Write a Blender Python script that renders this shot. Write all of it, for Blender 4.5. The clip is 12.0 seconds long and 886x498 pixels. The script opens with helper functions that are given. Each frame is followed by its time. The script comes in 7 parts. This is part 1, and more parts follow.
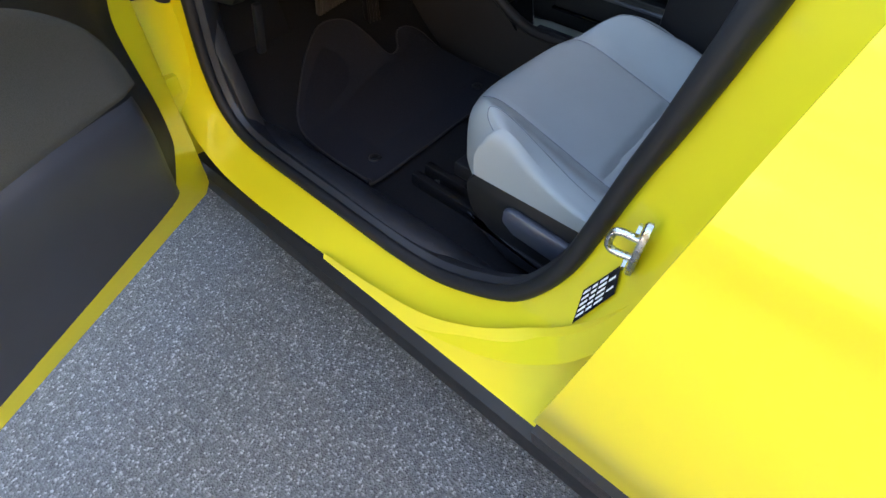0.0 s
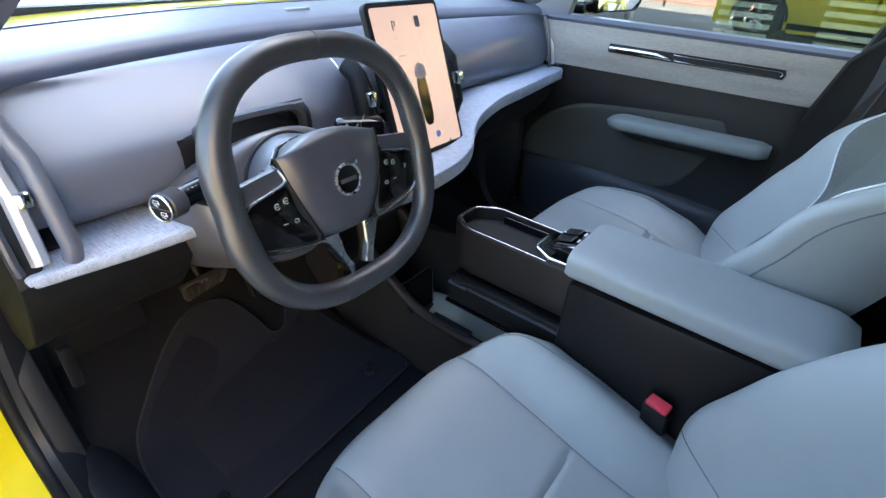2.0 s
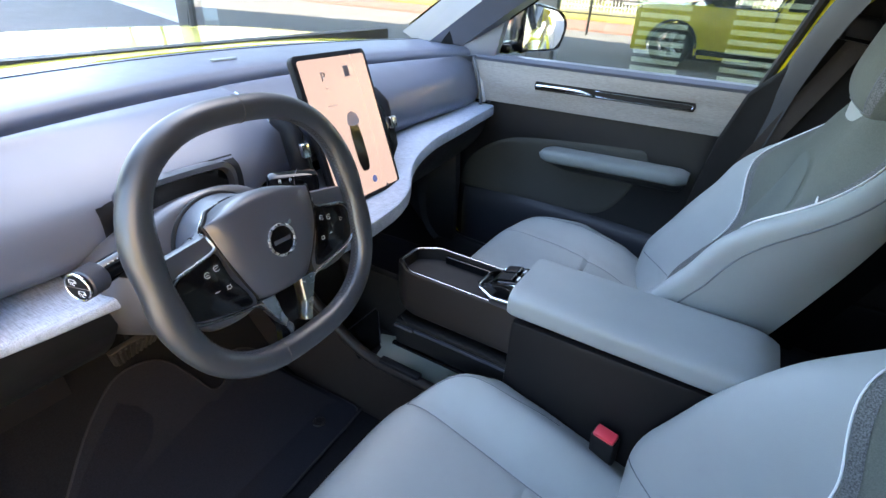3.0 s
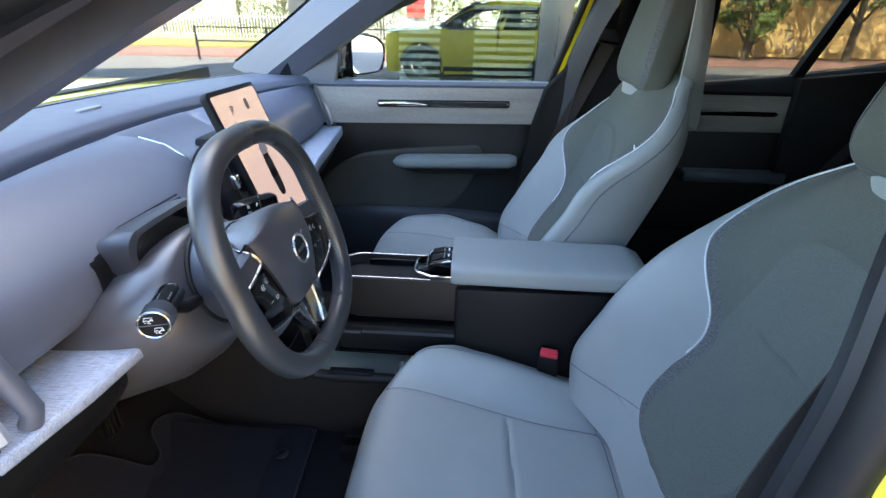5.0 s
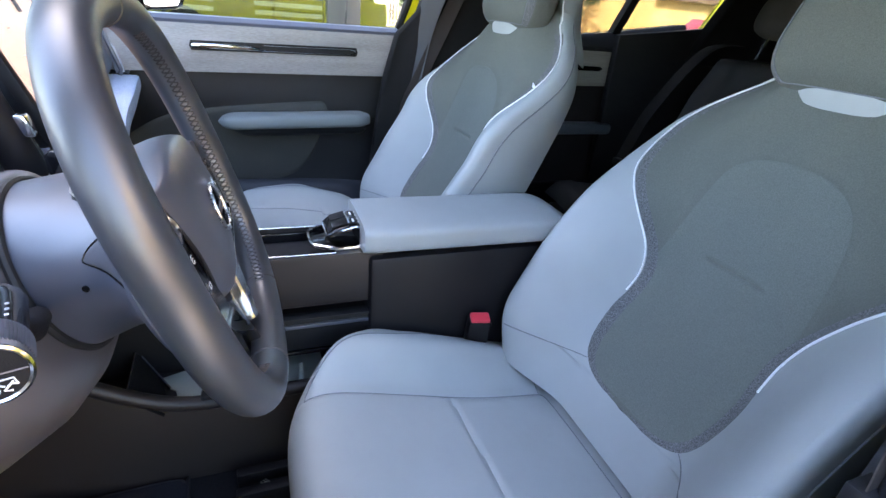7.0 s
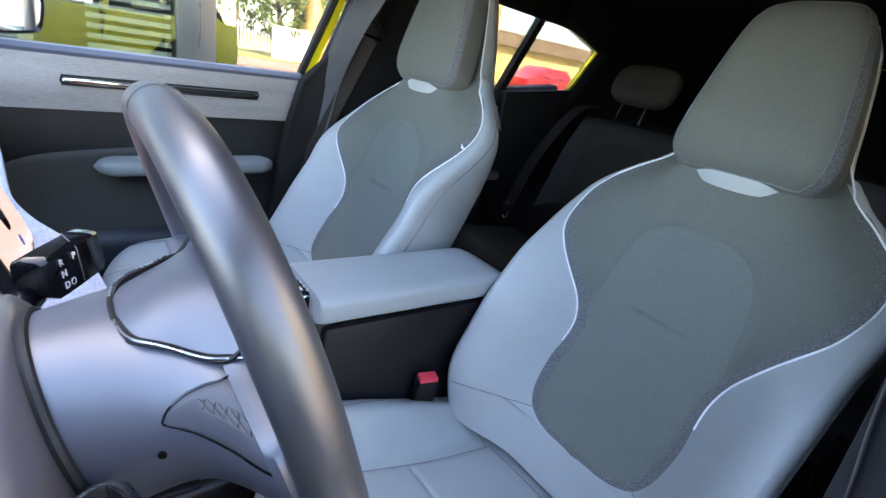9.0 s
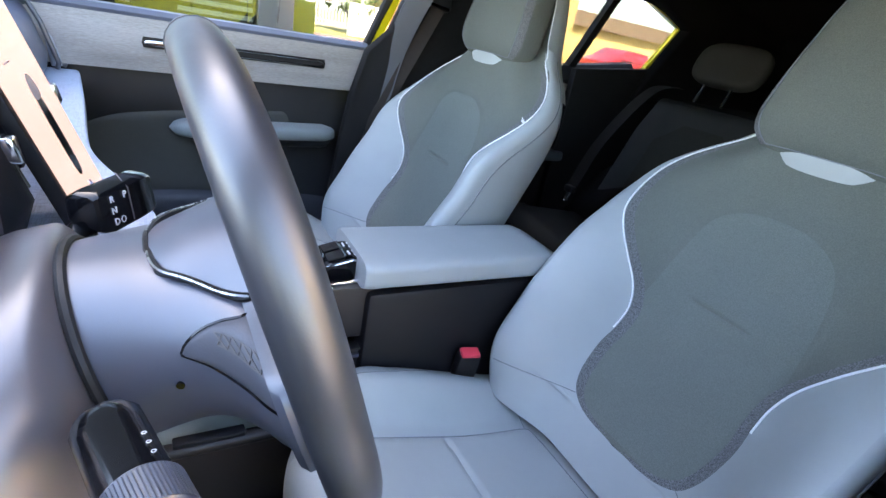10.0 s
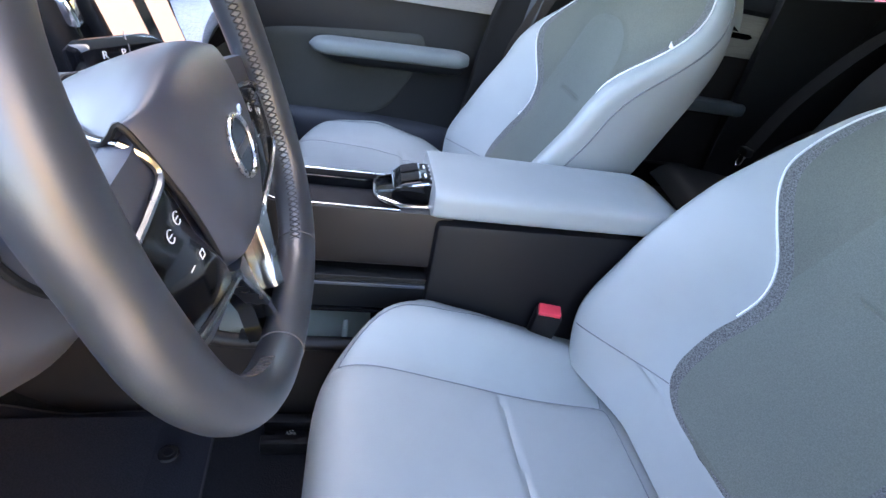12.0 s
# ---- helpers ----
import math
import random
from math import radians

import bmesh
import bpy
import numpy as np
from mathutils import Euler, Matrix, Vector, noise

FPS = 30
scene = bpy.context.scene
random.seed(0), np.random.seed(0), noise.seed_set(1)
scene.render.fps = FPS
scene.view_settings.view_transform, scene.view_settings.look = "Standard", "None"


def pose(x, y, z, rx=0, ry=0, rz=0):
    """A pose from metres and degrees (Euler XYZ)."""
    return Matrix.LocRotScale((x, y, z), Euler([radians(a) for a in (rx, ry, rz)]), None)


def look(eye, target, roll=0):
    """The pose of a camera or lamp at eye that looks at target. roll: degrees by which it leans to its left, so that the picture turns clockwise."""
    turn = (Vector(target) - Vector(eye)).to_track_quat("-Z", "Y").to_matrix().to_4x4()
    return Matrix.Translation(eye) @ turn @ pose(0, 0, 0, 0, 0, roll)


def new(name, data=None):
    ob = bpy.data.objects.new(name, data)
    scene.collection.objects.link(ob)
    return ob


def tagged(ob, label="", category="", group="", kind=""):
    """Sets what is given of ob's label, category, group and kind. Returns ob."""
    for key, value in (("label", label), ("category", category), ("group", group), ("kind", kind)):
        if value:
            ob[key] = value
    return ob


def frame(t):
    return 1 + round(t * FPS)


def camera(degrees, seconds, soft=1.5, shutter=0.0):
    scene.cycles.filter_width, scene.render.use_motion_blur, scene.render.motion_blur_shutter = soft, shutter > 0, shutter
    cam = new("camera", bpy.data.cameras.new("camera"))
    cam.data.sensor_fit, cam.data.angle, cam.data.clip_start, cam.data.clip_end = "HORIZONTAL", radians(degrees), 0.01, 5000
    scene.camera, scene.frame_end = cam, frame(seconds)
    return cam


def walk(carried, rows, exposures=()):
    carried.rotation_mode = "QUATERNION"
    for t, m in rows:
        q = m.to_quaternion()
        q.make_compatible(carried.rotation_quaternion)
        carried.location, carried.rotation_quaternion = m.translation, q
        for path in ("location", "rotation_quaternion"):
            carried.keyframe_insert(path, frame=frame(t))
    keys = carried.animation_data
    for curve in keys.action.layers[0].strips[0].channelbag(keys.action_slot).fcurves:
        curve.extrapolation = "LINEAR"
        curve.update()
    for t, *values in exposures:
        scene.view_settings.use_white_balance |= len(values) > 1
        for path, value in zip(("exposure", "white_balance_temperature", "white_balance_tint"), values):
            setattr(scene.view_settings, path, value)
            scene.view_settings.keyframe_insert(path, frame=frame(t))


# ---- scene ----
cam = camera(83.2, 12.0)
ROWS = [
    (0.0, -1.1761, 0.0228, 1.0060, 41.27, -0.97, -48.42),
    (0.5, -1.0510, 0.1136, 1.0554, 45.84, -1.26, -51.15),
    (1.0, -0.9087, 0.1381, 1.0965, 50.36, -2.07, -51.53),
    (1.5, -0.8261, 0.1387, 1.1367, 54.48, -2.94, -51.41),
    (2.0, -0.7870, 0.1336, 1.1705, 57.79, -3.32, -51.87),
    (2.5, -0.7663, 0.1295, 1.1950, 59.88, -3.37, -54.01),
    (3.0, -0.7686, 0.1332, 1.2033, 61.08, -3.18, -58.82),
    (5.0, -0.9986, 0.3399, 1.1920, 65.02, -0.81, -85.74),
    (5.5, -1.0023, 0.3591, 1.1869, 66.17, -0.83, -89.13),
    (6.0, -0.9540, 0.4133, 1.1543, 66.37, -1.08, -94.05),
    (6.5, -0.8727, 0.4962, 1.0931, 65.32, -2.61, -101.36),
    (7.0, -0.8224, 0.5451, 1.0670, 64.12, -4.70, -109.75),
    (9.0, -0.7234, 0.6874, 1.1077, 69.05, -9.42, -125.63),
    (9.5, -0.7228, 0.6891, 1.1055, 67.99, -9.77, -122.73),
    (10.0, -0.7274, 0.6631, 1.0879, 65.73, -10.30, -117.71),
    (10.5, -0.7224, 0.6089, 1.0637, 63.02, -10.51, -111.47),
    (11.0, -0.7121, 0.5626, 1.0511, 60.30, -10.22, -104.92),
    (11.5, -0.7130, 0.5223, 1.0438, 58.26, -9.76, -100.00),
    (12.0, -0.7094, 0.5077, 1.0396, 57.07, -9.52, -97.13),
]
walk(cam, [(t, pose(x, y, z, rx, ry, rz)) for t, x, y, z, rx, ry, rz in ROWS], [(0.0, 3.05, 7300, 12), (0.5, 3.3, 7550, 10), (1.5, 3.48, 7200, 8), (3.2, 3.65, 7200, 11), (5.0, 3.33, 6900, 10), (6.5, 3.69, 7050, 15), (7.2, 3.92, 7250, 18), (9.0, 3.82, 7200, 16), (12.0, 4.26, 7400, 18)])

# ---------- light ----------
world = bpy.data.worlds.new("sky")
scene.world = world
world.use_nodes = True
_n = world.node_tree.nodes
_sky = _n.new("ShaderNodeTexSky")
_sky.sky_type = "NISHITA"
_sky.sun_disc = False
SUN_EL, SUN_AZ = radians(52), radians(78)
_sky.sun_elevation, _sky.sun_rotation = SUN_EL, SUN_AZ
_n["Background"].inputs[1].default_value = 0.15
world.node_tree.links.new(_sky.outputs[0], _n["Background"].inputs[0])
sun = new("sun", bpy.data.lights.new("sun", "SUN"))
sun.data.energy, sun.data.angle, sun.data.color = 4.5, radians(0.53), (1.0, 0.93, 0.82)
_d = Vector((math.sin(SUN_AZ) * math.cos(SUN_EL), math.cos(SUN_AZ) * math.cos(SUN_EL), math.sin(SUN_EL)))
sun.matrix_world = look(_d * 60, (0, 0, 0))


# ---------- materials ----------
def shader(name):
    m = bpy.data.materials.new(name)
    m.use_nodes = True
    t = m.node_tree
    return m, t, t.nodes["Principled BSDF"]


def link(t, a, b):
    t.links.new(a, b)


def coords(t, scale=(1, 1, 1)):
    tc = t.nodes.new("ShaderNodeTexCoord")
    mp = t.nodes.new("ShaderNodeMapping")
    mp.inputs["Scale"].default_value = scale
    link(t, tc.outputs["Object"], mp.inputs["Vector"])
    return mp.outputs["Vector"]


def noise_tex(t, vec, scale, detail=3, rough=0.55):
    n = t.nodes.new("ShaderNodeTexNoise")
    n.inputs["Scale"].default_value, n.inputs["Detail"].default_value, n.inputs["Roughness"].default_value = scale, detail, rough
    link(t, vec, n.inputs["Vector"])
    return n.outputs["Fac"]


def ramp(t, fac, stops):
    r = t.nodes.new("ShaderNodeValToRGB")
    e = r.color_ramp.elements
    while len(e) < len(stops):
        e.new(0.5)
    for k, (p, c) in zip(e, stops):
        k.position, k.color = p, (*c, 1)
    link(t, fac, r.inputs[0])
    return r.outputs[0]


def bump(t, b, height, strength, dist=0.001, chain=None):
    k = t.nodes.new("ShaderNodeBump")
    k.inputs["Strength"].default_value, k.inputs["Distance"].default_value = strength, dist
    link(t, height, k.inputs["Height"])
    if chain is not None:
        link(t, chain, k.inputs["Normal"])
    link(t, k.outputs[0], b.inputs["Normal"])
    return k.outputs[0]


def spread(c, f):
    return tuple(min(1, max(0, v * f)) for v in c)


def plain(name, col, rough=0.5, metal=0.0, grain=0.0, gscale=900, var=0.1, vscale=6, spec=0.5, coat=0.0, stretch=(1, 1, 1), rvar=0.08, ior=1.5):
    m, t, b = shader(name)
    b.inputs["IOR"].default_value = ior
    v = coords(t, stretch)
    n = noise_tex(t, v, vscale, 4)
    link(t, ramp(t, n, [(0.3, spread(col, 1 - var)), (0.7, spread(col, 1 + var))]), b.inputs["Base Color"])
    mr = t.nodes.new("ShaderNodeMapRange")
    mr.inputs["To Min"].default_value, mr.inputs["To Max"].default_value = max(0.02, rough - rvar), min(1, rough + rvar)
    link(t, noise_tex(t, v, vscale * 5, 3), mr.inputs["Value"])
    link(t, mr.outputs[0], b.inputs["Roughness"])
    b.inputs["Metallic"].default_value = metal
    b.inputs["Specular IOR Level"].default_value = spec
    b.inputs["Coat Weight"].default_value = coat
    b.inputs["Coat Roughness"].default_value = 0.03
    if grain:
        bump(t, b, noise_tex(t, v, gscale, 2), grain)
    return m


def leather(name, col, rough=0.42, strength=0.16, spec=0.5, ior=1.5):
    """Grained leatherette: fine pebble cells with soft wear at a larger scale."""
    m, t, b = shader(name)
    v = coords(t)
    n = noise_tex(t, v, 5, 4)
    link(t, ramp(t, n, [(0.3, spread(col, 0.93)), (0.7, spread(col, 1.06))]), b.inputs["Base Color"])
    vo = t.nodes.new("ShaderNodeTexVoronoi")
    vo.inputs["Scale"].default_value = 700
    link(t, v, vo.inputs["Vector"])
    c = bump(t, b, vo.outputs["Distance"], strength, 0.0006)
    bump(t, b, noise_tex(t, v, 18, 3), 0.12, 0.004, c)
    mr = t.nodes.new("ShaderNodeMapRange")
    mr.inputs["To Min"].default_value, mr.inputs["To Max"].default_value = rough - 0.06, rough + 0.08
    link(t, noise_tex(t, v, 30, 3), mr.inputs["Value"])
    link(t, mr.outputs[0], b.inputs["Roughness"])
    b.inputs["Specular IOR Level"].default_value, b.inputs["IOR"].default_value = spec, ior
    return m


def fabric(name, col, strength=0.5, scale=420, speck=0.12, rough=0.9, sheen=0.08):
    """Woven or knitted textile: thread relief and flecks."""
    m, t, b = shader(name)
    v = coords(t)
    f = noise_tex(t, v, scale * 1.6, 1)
    g = noise_tex(t, v, 7, 3)
    mix = t.nodes.new("ShaderNodeMix")
    mix.data_type = "RGBA"
    mix.blend_type = "MULTIPLY"
    mix.inputs["Factor"].default_value = 1.0
    link(t, ramp(t, f, [(0.32, spread(col, 1 - speck)), (0.68, spread(col, 1 + speck))]), mix.inputs["A"])
    link(t, ramp(t, g, [(0.3, (0.93,) * 3), (0.7, (1.0,) * 3)]), mix.inputs["B"])
    link(t, mix.outputs["Result"], b.inputs["Base Color"])
    b.inputs["Roughness"].default_value = rough
    b.inputs["Specular IOR Level"].default_value = 0.25
    b.inputs["Sheen Weight"].default_value = sheen
    bump(t, b, f, strength, 0.0008)
    return m


def weave_decor(name, base, thread, along, rough=0.55, fine=1.0):
    """Pressed flax or denim-like decor: fine parallel threads with broken streaks."""
    m, t, b = shader(name)
    k = ("x", "y", "z").index(along)
    st = tuple(60 * fine if q == k else 900 for q in range(3))
    st2 = tuple(900 if q == k else 60 for q in range(3))
    a = noise_tex(t, coords(t, st), 1.0, 3, 0.6)
    c = noise_tex(t, coords(t, st2 if fine > 0.5 else (9, 3, 30)), 0.9, 2, 0.6)
    mx = t.nodes.new("ShaderNodeMath")
    mx.operation = "MULTIPLY_ADD"
    mx.inputs[1].default_value = 0.6
    link(t, c, mx.inputs[0])
    link(t, a, mx.inputs[2])
    link(t, ramp(t, mx.outputs[0], [(0.6, base), (0.98, thread)]), b.inputs["Base Color"])
    b.inputs["Roughness"].default_value = rough
    bump(t, b, a, 0.3, 0.0005)
    return m


def paint(name, col, rough=0.22, coat=1.0):
    m, t, b = shader(name)
    v = coords(t)
    n = noise_tex(t, v, 2.5, 3)
    link(t, ramp(t, n, [(0.3, spread(col, 0.97)), (0.7, spread(col, 1.03))]), b.inputs["Base Color"])
    b.inputs["Roughness"].default_value = rough + 0.15
    b.inputs["Coat Weight"].default_value = coat
    b.inputs["Coat Roughness"].default_value = 0.04
    bump(t, b, noise_tex(t, v, 260, 2), 0.03, 0.0004)
    return m


def asphalt(name):
    m, t, b = shader(name)
    v = coords(t)
    vo = t.nodes.new("ShaderNodeTexVoronoi")
    vo.inputs["Scale"].default_value = 230
    link(t, v, vo.inputs["Vector"])
    bw = t.nodes.new("ShaderNodeSeparateColor")
    link(t, vo.outputs["Color"], bw.inputs[0])
    chip = ramp(t, bw.outputs[0], [(0.0, (0.10, 0.097, 0.095)), (0.5, (0.15, 0.146, 0.142)), (0.86, (0.21, 0.205, 0.20)), (0.985, (0.42, 0.41, 0.39))])
    big = ramp(t, noise_tex(t, v, 1.3, 5), [(0.3, (0.75,) * 3), (0.7, (1.0,) * 3)])
    mix = t.nodes.new("ShaderNodeMix")
    mix.data_type, mix.blend_type = "RGBA", "MULTIPLY"
    mix.inputs["Factor"].default_value = 1.0
    link(t, chip, mix.inputs["A"])
    link(t, big, mix.inputs["B"])
    link(t, mix.outputs["Result"], b.inputs["Base Color"])
    b.inputs["Roughness"].default_value = 0.8
    c = bump(t, b, vo.outputs["Distance"], 0.9, 0.004)
    bump(t, b, noise_tex(t, v, 60, 4), 0.5, 0.004, c)
    return m


def glass(name, tint=(1, 1, 1), gloss=0.07, rough=0.0):
    """A thin pane: mostly clear, with a weak mirror over it."""
    m, t, b = shader(name)
    t.nodes.remove(b)
    out = t.nodes["Material Output"]
    tr = t.nodes.new("ShaderNodeBsdfTransparent")
    tr.inputs[0].default_value = (*tint, 1)
    gl = t.nodes.new("ShaderNodeBsdfGlossy")
    gl.inputs["Roughness"].default_value = rough
    mx = t.nodes.new("ShaderNodeMixShader")
    lw = t.nodes.new("ShaderNodeLayerWeight")
    lw.inputs[0].default_value = 0.5
    pw = t.nodes.new("ShaderNodeMath")
    pw.operation = "POWER"
    pw.inputs[1].default_value = 5.0
    link(t, lw.outputs["Facing"], pw.inputs[0])
    mr = t.nodes.new("ShaderNodeMath")
    mr.operation = "MULTIPLY_ADD"
    mr.inputs[1].default_value, mr.inputs[2].default_value = 0.35, gloss
    link(t, pw.outputs[0], mr.inputs[0])
    link(t, mr.outputs[0], mx.inputs[0])
    link(t, tr.outputs[0], mx.inputs[1])
    link(t, gl.outputs[0], mx.inputs[2])
    link(t, mx.outputs[0], out.inputs[0])
    return m


def glow(name, col, power):
    m, t, b = shader(name)
    b.inputs["Base Color"].default_value = (0.02, 0.02, 0.02, 1)
    b.inputs["Emission Color"].default_value = (*col, 1)
    b.inputs["Emission Strength"].default_value = power
    b.inputs["Roughness"].default_value = 0.25
    return m


VINYL = leather("seat_leatherette", (0.335, 0.363, 0.362), 0.46)
# Two fabrics; their tones are also spread to imitate less light higher up.
TEXTILE = fabric("seat_textile", (0.136, 0.147, 0.127), 0.35, 380, 0.12, sheen=0.02)
TEXTILE2 = fabric("seat_textile_light", (0.148, 0.164, 0.145), 0.35, 380, 0.12, sheen=0.02)
BAND = fabric("seat_fleck_band", (0.14, 0.145, 0.145), 0.7, 340, 0.45)
PIPING = plain("white_piping", (0.85, 0.87, 0.88), 0.5)
SEAM = plain("seam_shadow", (0.16, 0.175, 0.19), 0.7)
TAB = leather("light_tab", (0.40, 0.43, 0.42))
SOFT = leather("soft_dash", (0.120, 0.131, 0.172), 0.40, 0.10, 0.8, 1.6)
PLASTIC = plain("dark_plastic", (0.008, 0.0075, 0.009), 0.5, grain=0.25, gscale=1400, spec=0.28)
LOWBLACK = plain("low_black_plastic", (0.012, 0.0115, 0.012), 0.5, grain=0.2, gscale=1400, spec=0.35)
BROWNPL = plain("warm_dark_plastic", (0.023, 0.0185, 0.0175), 0.42, grain=0.2, gscale=1400, spec=0.4)
PIANO = plain("gloss_black", (0.005, 0.005, 0.006), 0.10, var=0.02, rvar=0.03, spec=0.4)
WHEELSKIN = leather("wheel_skin", (0.026, 0.029, 0.037), 0.40, 0.04, 0.9, 1.65)
HUBSKIN = plain("hub_grey", (0.046, 0.052, 0.072), 0.40, grain=0.03, gscale=1200, spec=0.9, ior=1.65)
CHROME = plain("chrome", (0.75, 0.76, 0.78), 0.14, 1.0, var=0.03, rvar=0.05)
SATIN = plain("satin_metal", (0.42, 0.42, 0.42), 0.26, 1.0, var=0.05)
STEEL = plain("zinc_steel", (0.6, 0.6, 0.6), 0.28, 1.0, var=0.12, vscale=60)
CARPET = fabric("carpet", (0.008, 0.008, 0.010), 0.8, 260, 0.35, sheen=0.0)
PILLAR = plain("pillar_black", (0.012, 0.011, 0.011), 0.75, grain=0.3, gscale=1400, spec=0.2)
SILLPL = plain("blue_black_sill_plastic", (0.024, 0.025, 0.030), 0.42, grain=0.25, gscale=1400, spec=0.5)
MATCLOTH = fabric("mat_cloth", (0.017, 0.017, 0.023), 0.6, 300, 0.25, sheen=0.0)
RUBBER = plain("black_rubber", (0.011, 0.011, 0.013), 0.55, grain=0.15, gscale=500, spec=0.4)
HEADLINER = fabric("headliner", (0.0025, 0.0025, 0.003), 0.4, 300, 0.2, 1.0, 0.0)
DENIM = weave_decor("flax_decor_dash", (0.28, 0.315, 0.385), (0.54, 0.595, 0.70), "y")
FLAX = weave_decor("flax_decor_door", (0.31, 0.285, 0.26), (0.46, 0.43, 0.40), "y", 0.5, 0.22)
YELLOW = paint("moss_yellow_paint", (0.83, 0.70, 0.020))
REDBTN = plain("red_button", (0.85, 0.06, 0.09), 0.4)
WHITEINK = plain("white_ink", (0.8, 0.8, 0.8), 0.6)
SCREENGLOW = glow("screen_peach", (1.0, 0.73, 0.67), 0.075)
INK = plain("grey_ink", (0.15, 0.13, 0.13), 0.5)
COLUMN = plain("column_grey", (0.070, 0.064, 0.070), 0.38, grain=0.04, gscale=1200, spec=0.9, ior=1.65)
PRIVACY = glass("tinted_rear_glass", (0.61, 0.63, 0.61), 0.04)
CLEAR = glass("car_glass", (0.97, 0.99, 0.98), 0.03)
ASPHALT = asphalt("asphalt")


# ---------- mesh helpers ----------
ORG = {}


def thing(name, at, label, category, group="", kind=""):
    ob = new(name)
    ob.location = at
    ORG[ob.name] = Vector(at)
    return tagged(ob, label, category, group, kind)


def finish(bm, smooth=True, angle=38):
    bmesh.ops.recalc_face_normals(bm, faces=bm.faces)
    if smooth:
        for f in bm.faces:
            f.smooth = True
        lim = radians(angle)
        for e in bm.edges:
            if len(e.link_faces) == 2 and e.calc_face_angle(0) > lim:
                e.smooth = False


def part(name, bm, mat, parent, label="", smooth=True, angle=38, kind=""):
    """One bmesh in world metres as one mesh object under a thing or a part."""
    finish(bm, smooth, angle)
    o = ORG[parent.name]
    bmesh.ops.translate(bm, verts=bm.verts, vec=-o)
    me = bpy.data.meshes.new(name)
    bm.to_mesh(me)
    bm.free()
    me.materials.append(mat)
    ob = new(name, me)
    ob.parent = parent
    ORG[ob.name] = o
    return tagged(ob, label, kind=kind)


def subpart(name, bm, mat, parent, label, at):
    """A part with a pivot of its own."""
    ob = part(name, bm, mat, parent, label)
    at = Vector(at)
    d = at - ORG[parent.name]
    ob.data.transform(Matrix.Translation(-d))
    ob.location = d
    ORG[ob.name] = at
    return ob


def single(name, bm, mat, label, category="", group="", kind="", at=None, smooth=True, angle=38):
    """A thing that is one mesh."""
    finish(bm, smooth, angle)
    c = Vector(at) if at else Vector((0, 0, 0))
    bmesh.ops.translate(bm, verts=bm.verts, vec=-c)
    me = bpy.data.meshes.new(name)
    bm.to_mesh(me)
    bm.free()
    me.materials.append(mat)
    ob = new(name, me)
    ob.location = c
    ORG[ob.name] = c
    return tagged(ob, label, category, group, kind)


def box(x0, x1, y0, y1, z0, z1, bevel=0.004, seg=2, bm=None):
    b = bmesh.new()
    m = Matrix.Translation(((x0 + x1) / 2, (y0 + y1) / 2, (z0 + z1) / 2)) @ Matrix.Diagonal((x1 - x0, y1 - y0, z1 - z0, 1))
    bmesh.ops.create_cube(b, size=1, matrix=m)
    if bevel:
        bmesh.ops.bevel(b, geom=list(b.edges), offset=bevel, segments=seg, profile=0.5, affect="EDGES")
    return join(bm, b)


def join(bm, b):
    if bm is None:
        return b
    tmp = bpy.data.meshes.new("tmp")
    b.to_mesh(tmp)
    b.free()
    bm.from_mesh(tmp)
    bpy.data.meshes.remove(tmp)
    return bm


def moved(bm, m):
    bmesh.ops.transform(bm, matrix=m, verts=bm.verts)
    return bm


def grid(f, nu, nv, closed_u=False, closed_v=False, bm=None):
    """A sheet of (nu x nv) points f(u, v), u and v from 0 to 1."""
    bm = bm or bmesh.new()
    du, dv = (nu if closed_u else nu - 1), (nv if closed_v else nv - 1)
    vs = [[bm.verts.new(f(i / du, j / dv)) for j in range(nv)] for i in range(nu)]
    for i in range(du):
        for j in range(dv):
            a, b, c, d = vs[i][j], vs[(i + 1) % nu][j], vs[(i + 1) % nu][(j + 1) % nv], vs[i][(j + 1) % nv]
            try:
                bm.faces.new((a, b, c, d))
            except ValueError:
                pass
    return bm


def loft(rings, closed=True, caps=True, bm=None):
    """Skin over rings of equal point counts."""
    bm = bm or bmesh.new()
    vs = [[bm.verts.new(p) for p in r] for r in rings]
    n = len(vs[0])
    for a, b in zip(vs, vs[1:]):
        for j in range(n if closed else n - 1):
            bm.faces.new((a[j], a[(j + 1) % n], b[(j + 1) % n], b[j]))
    if caps and closed:
        bm.faces.new(vs[0])
        bm.faces.new(vs[-1])
    return bm


def smooth_path(pts, n, closed=False):
    """Catmull-Rom through pts, n points."""
    p = [Vector(q) for q in pts]
    m = len(p)
    spans = m if closed else m - 1
    out = []
    for k in range(n):
        t = k / (n if closed else n - 1) * spans
        i = min(int(t), spans - 1)
        t -= i
        g = (lambda j: p[j % m]) if closed else (lambda j: p[min(max(j, 0), m - 1)])
        a, b, c, d = g(i - 1), g(i), g(i + 1), g(i + 2)
        out.append(0.5 * (2 * b + (c - a) * t + (2 * a - 5 * b + 4 * c - d) * t * t + (3 * b - a - 3 * c + d) * t ** 3))
    return out


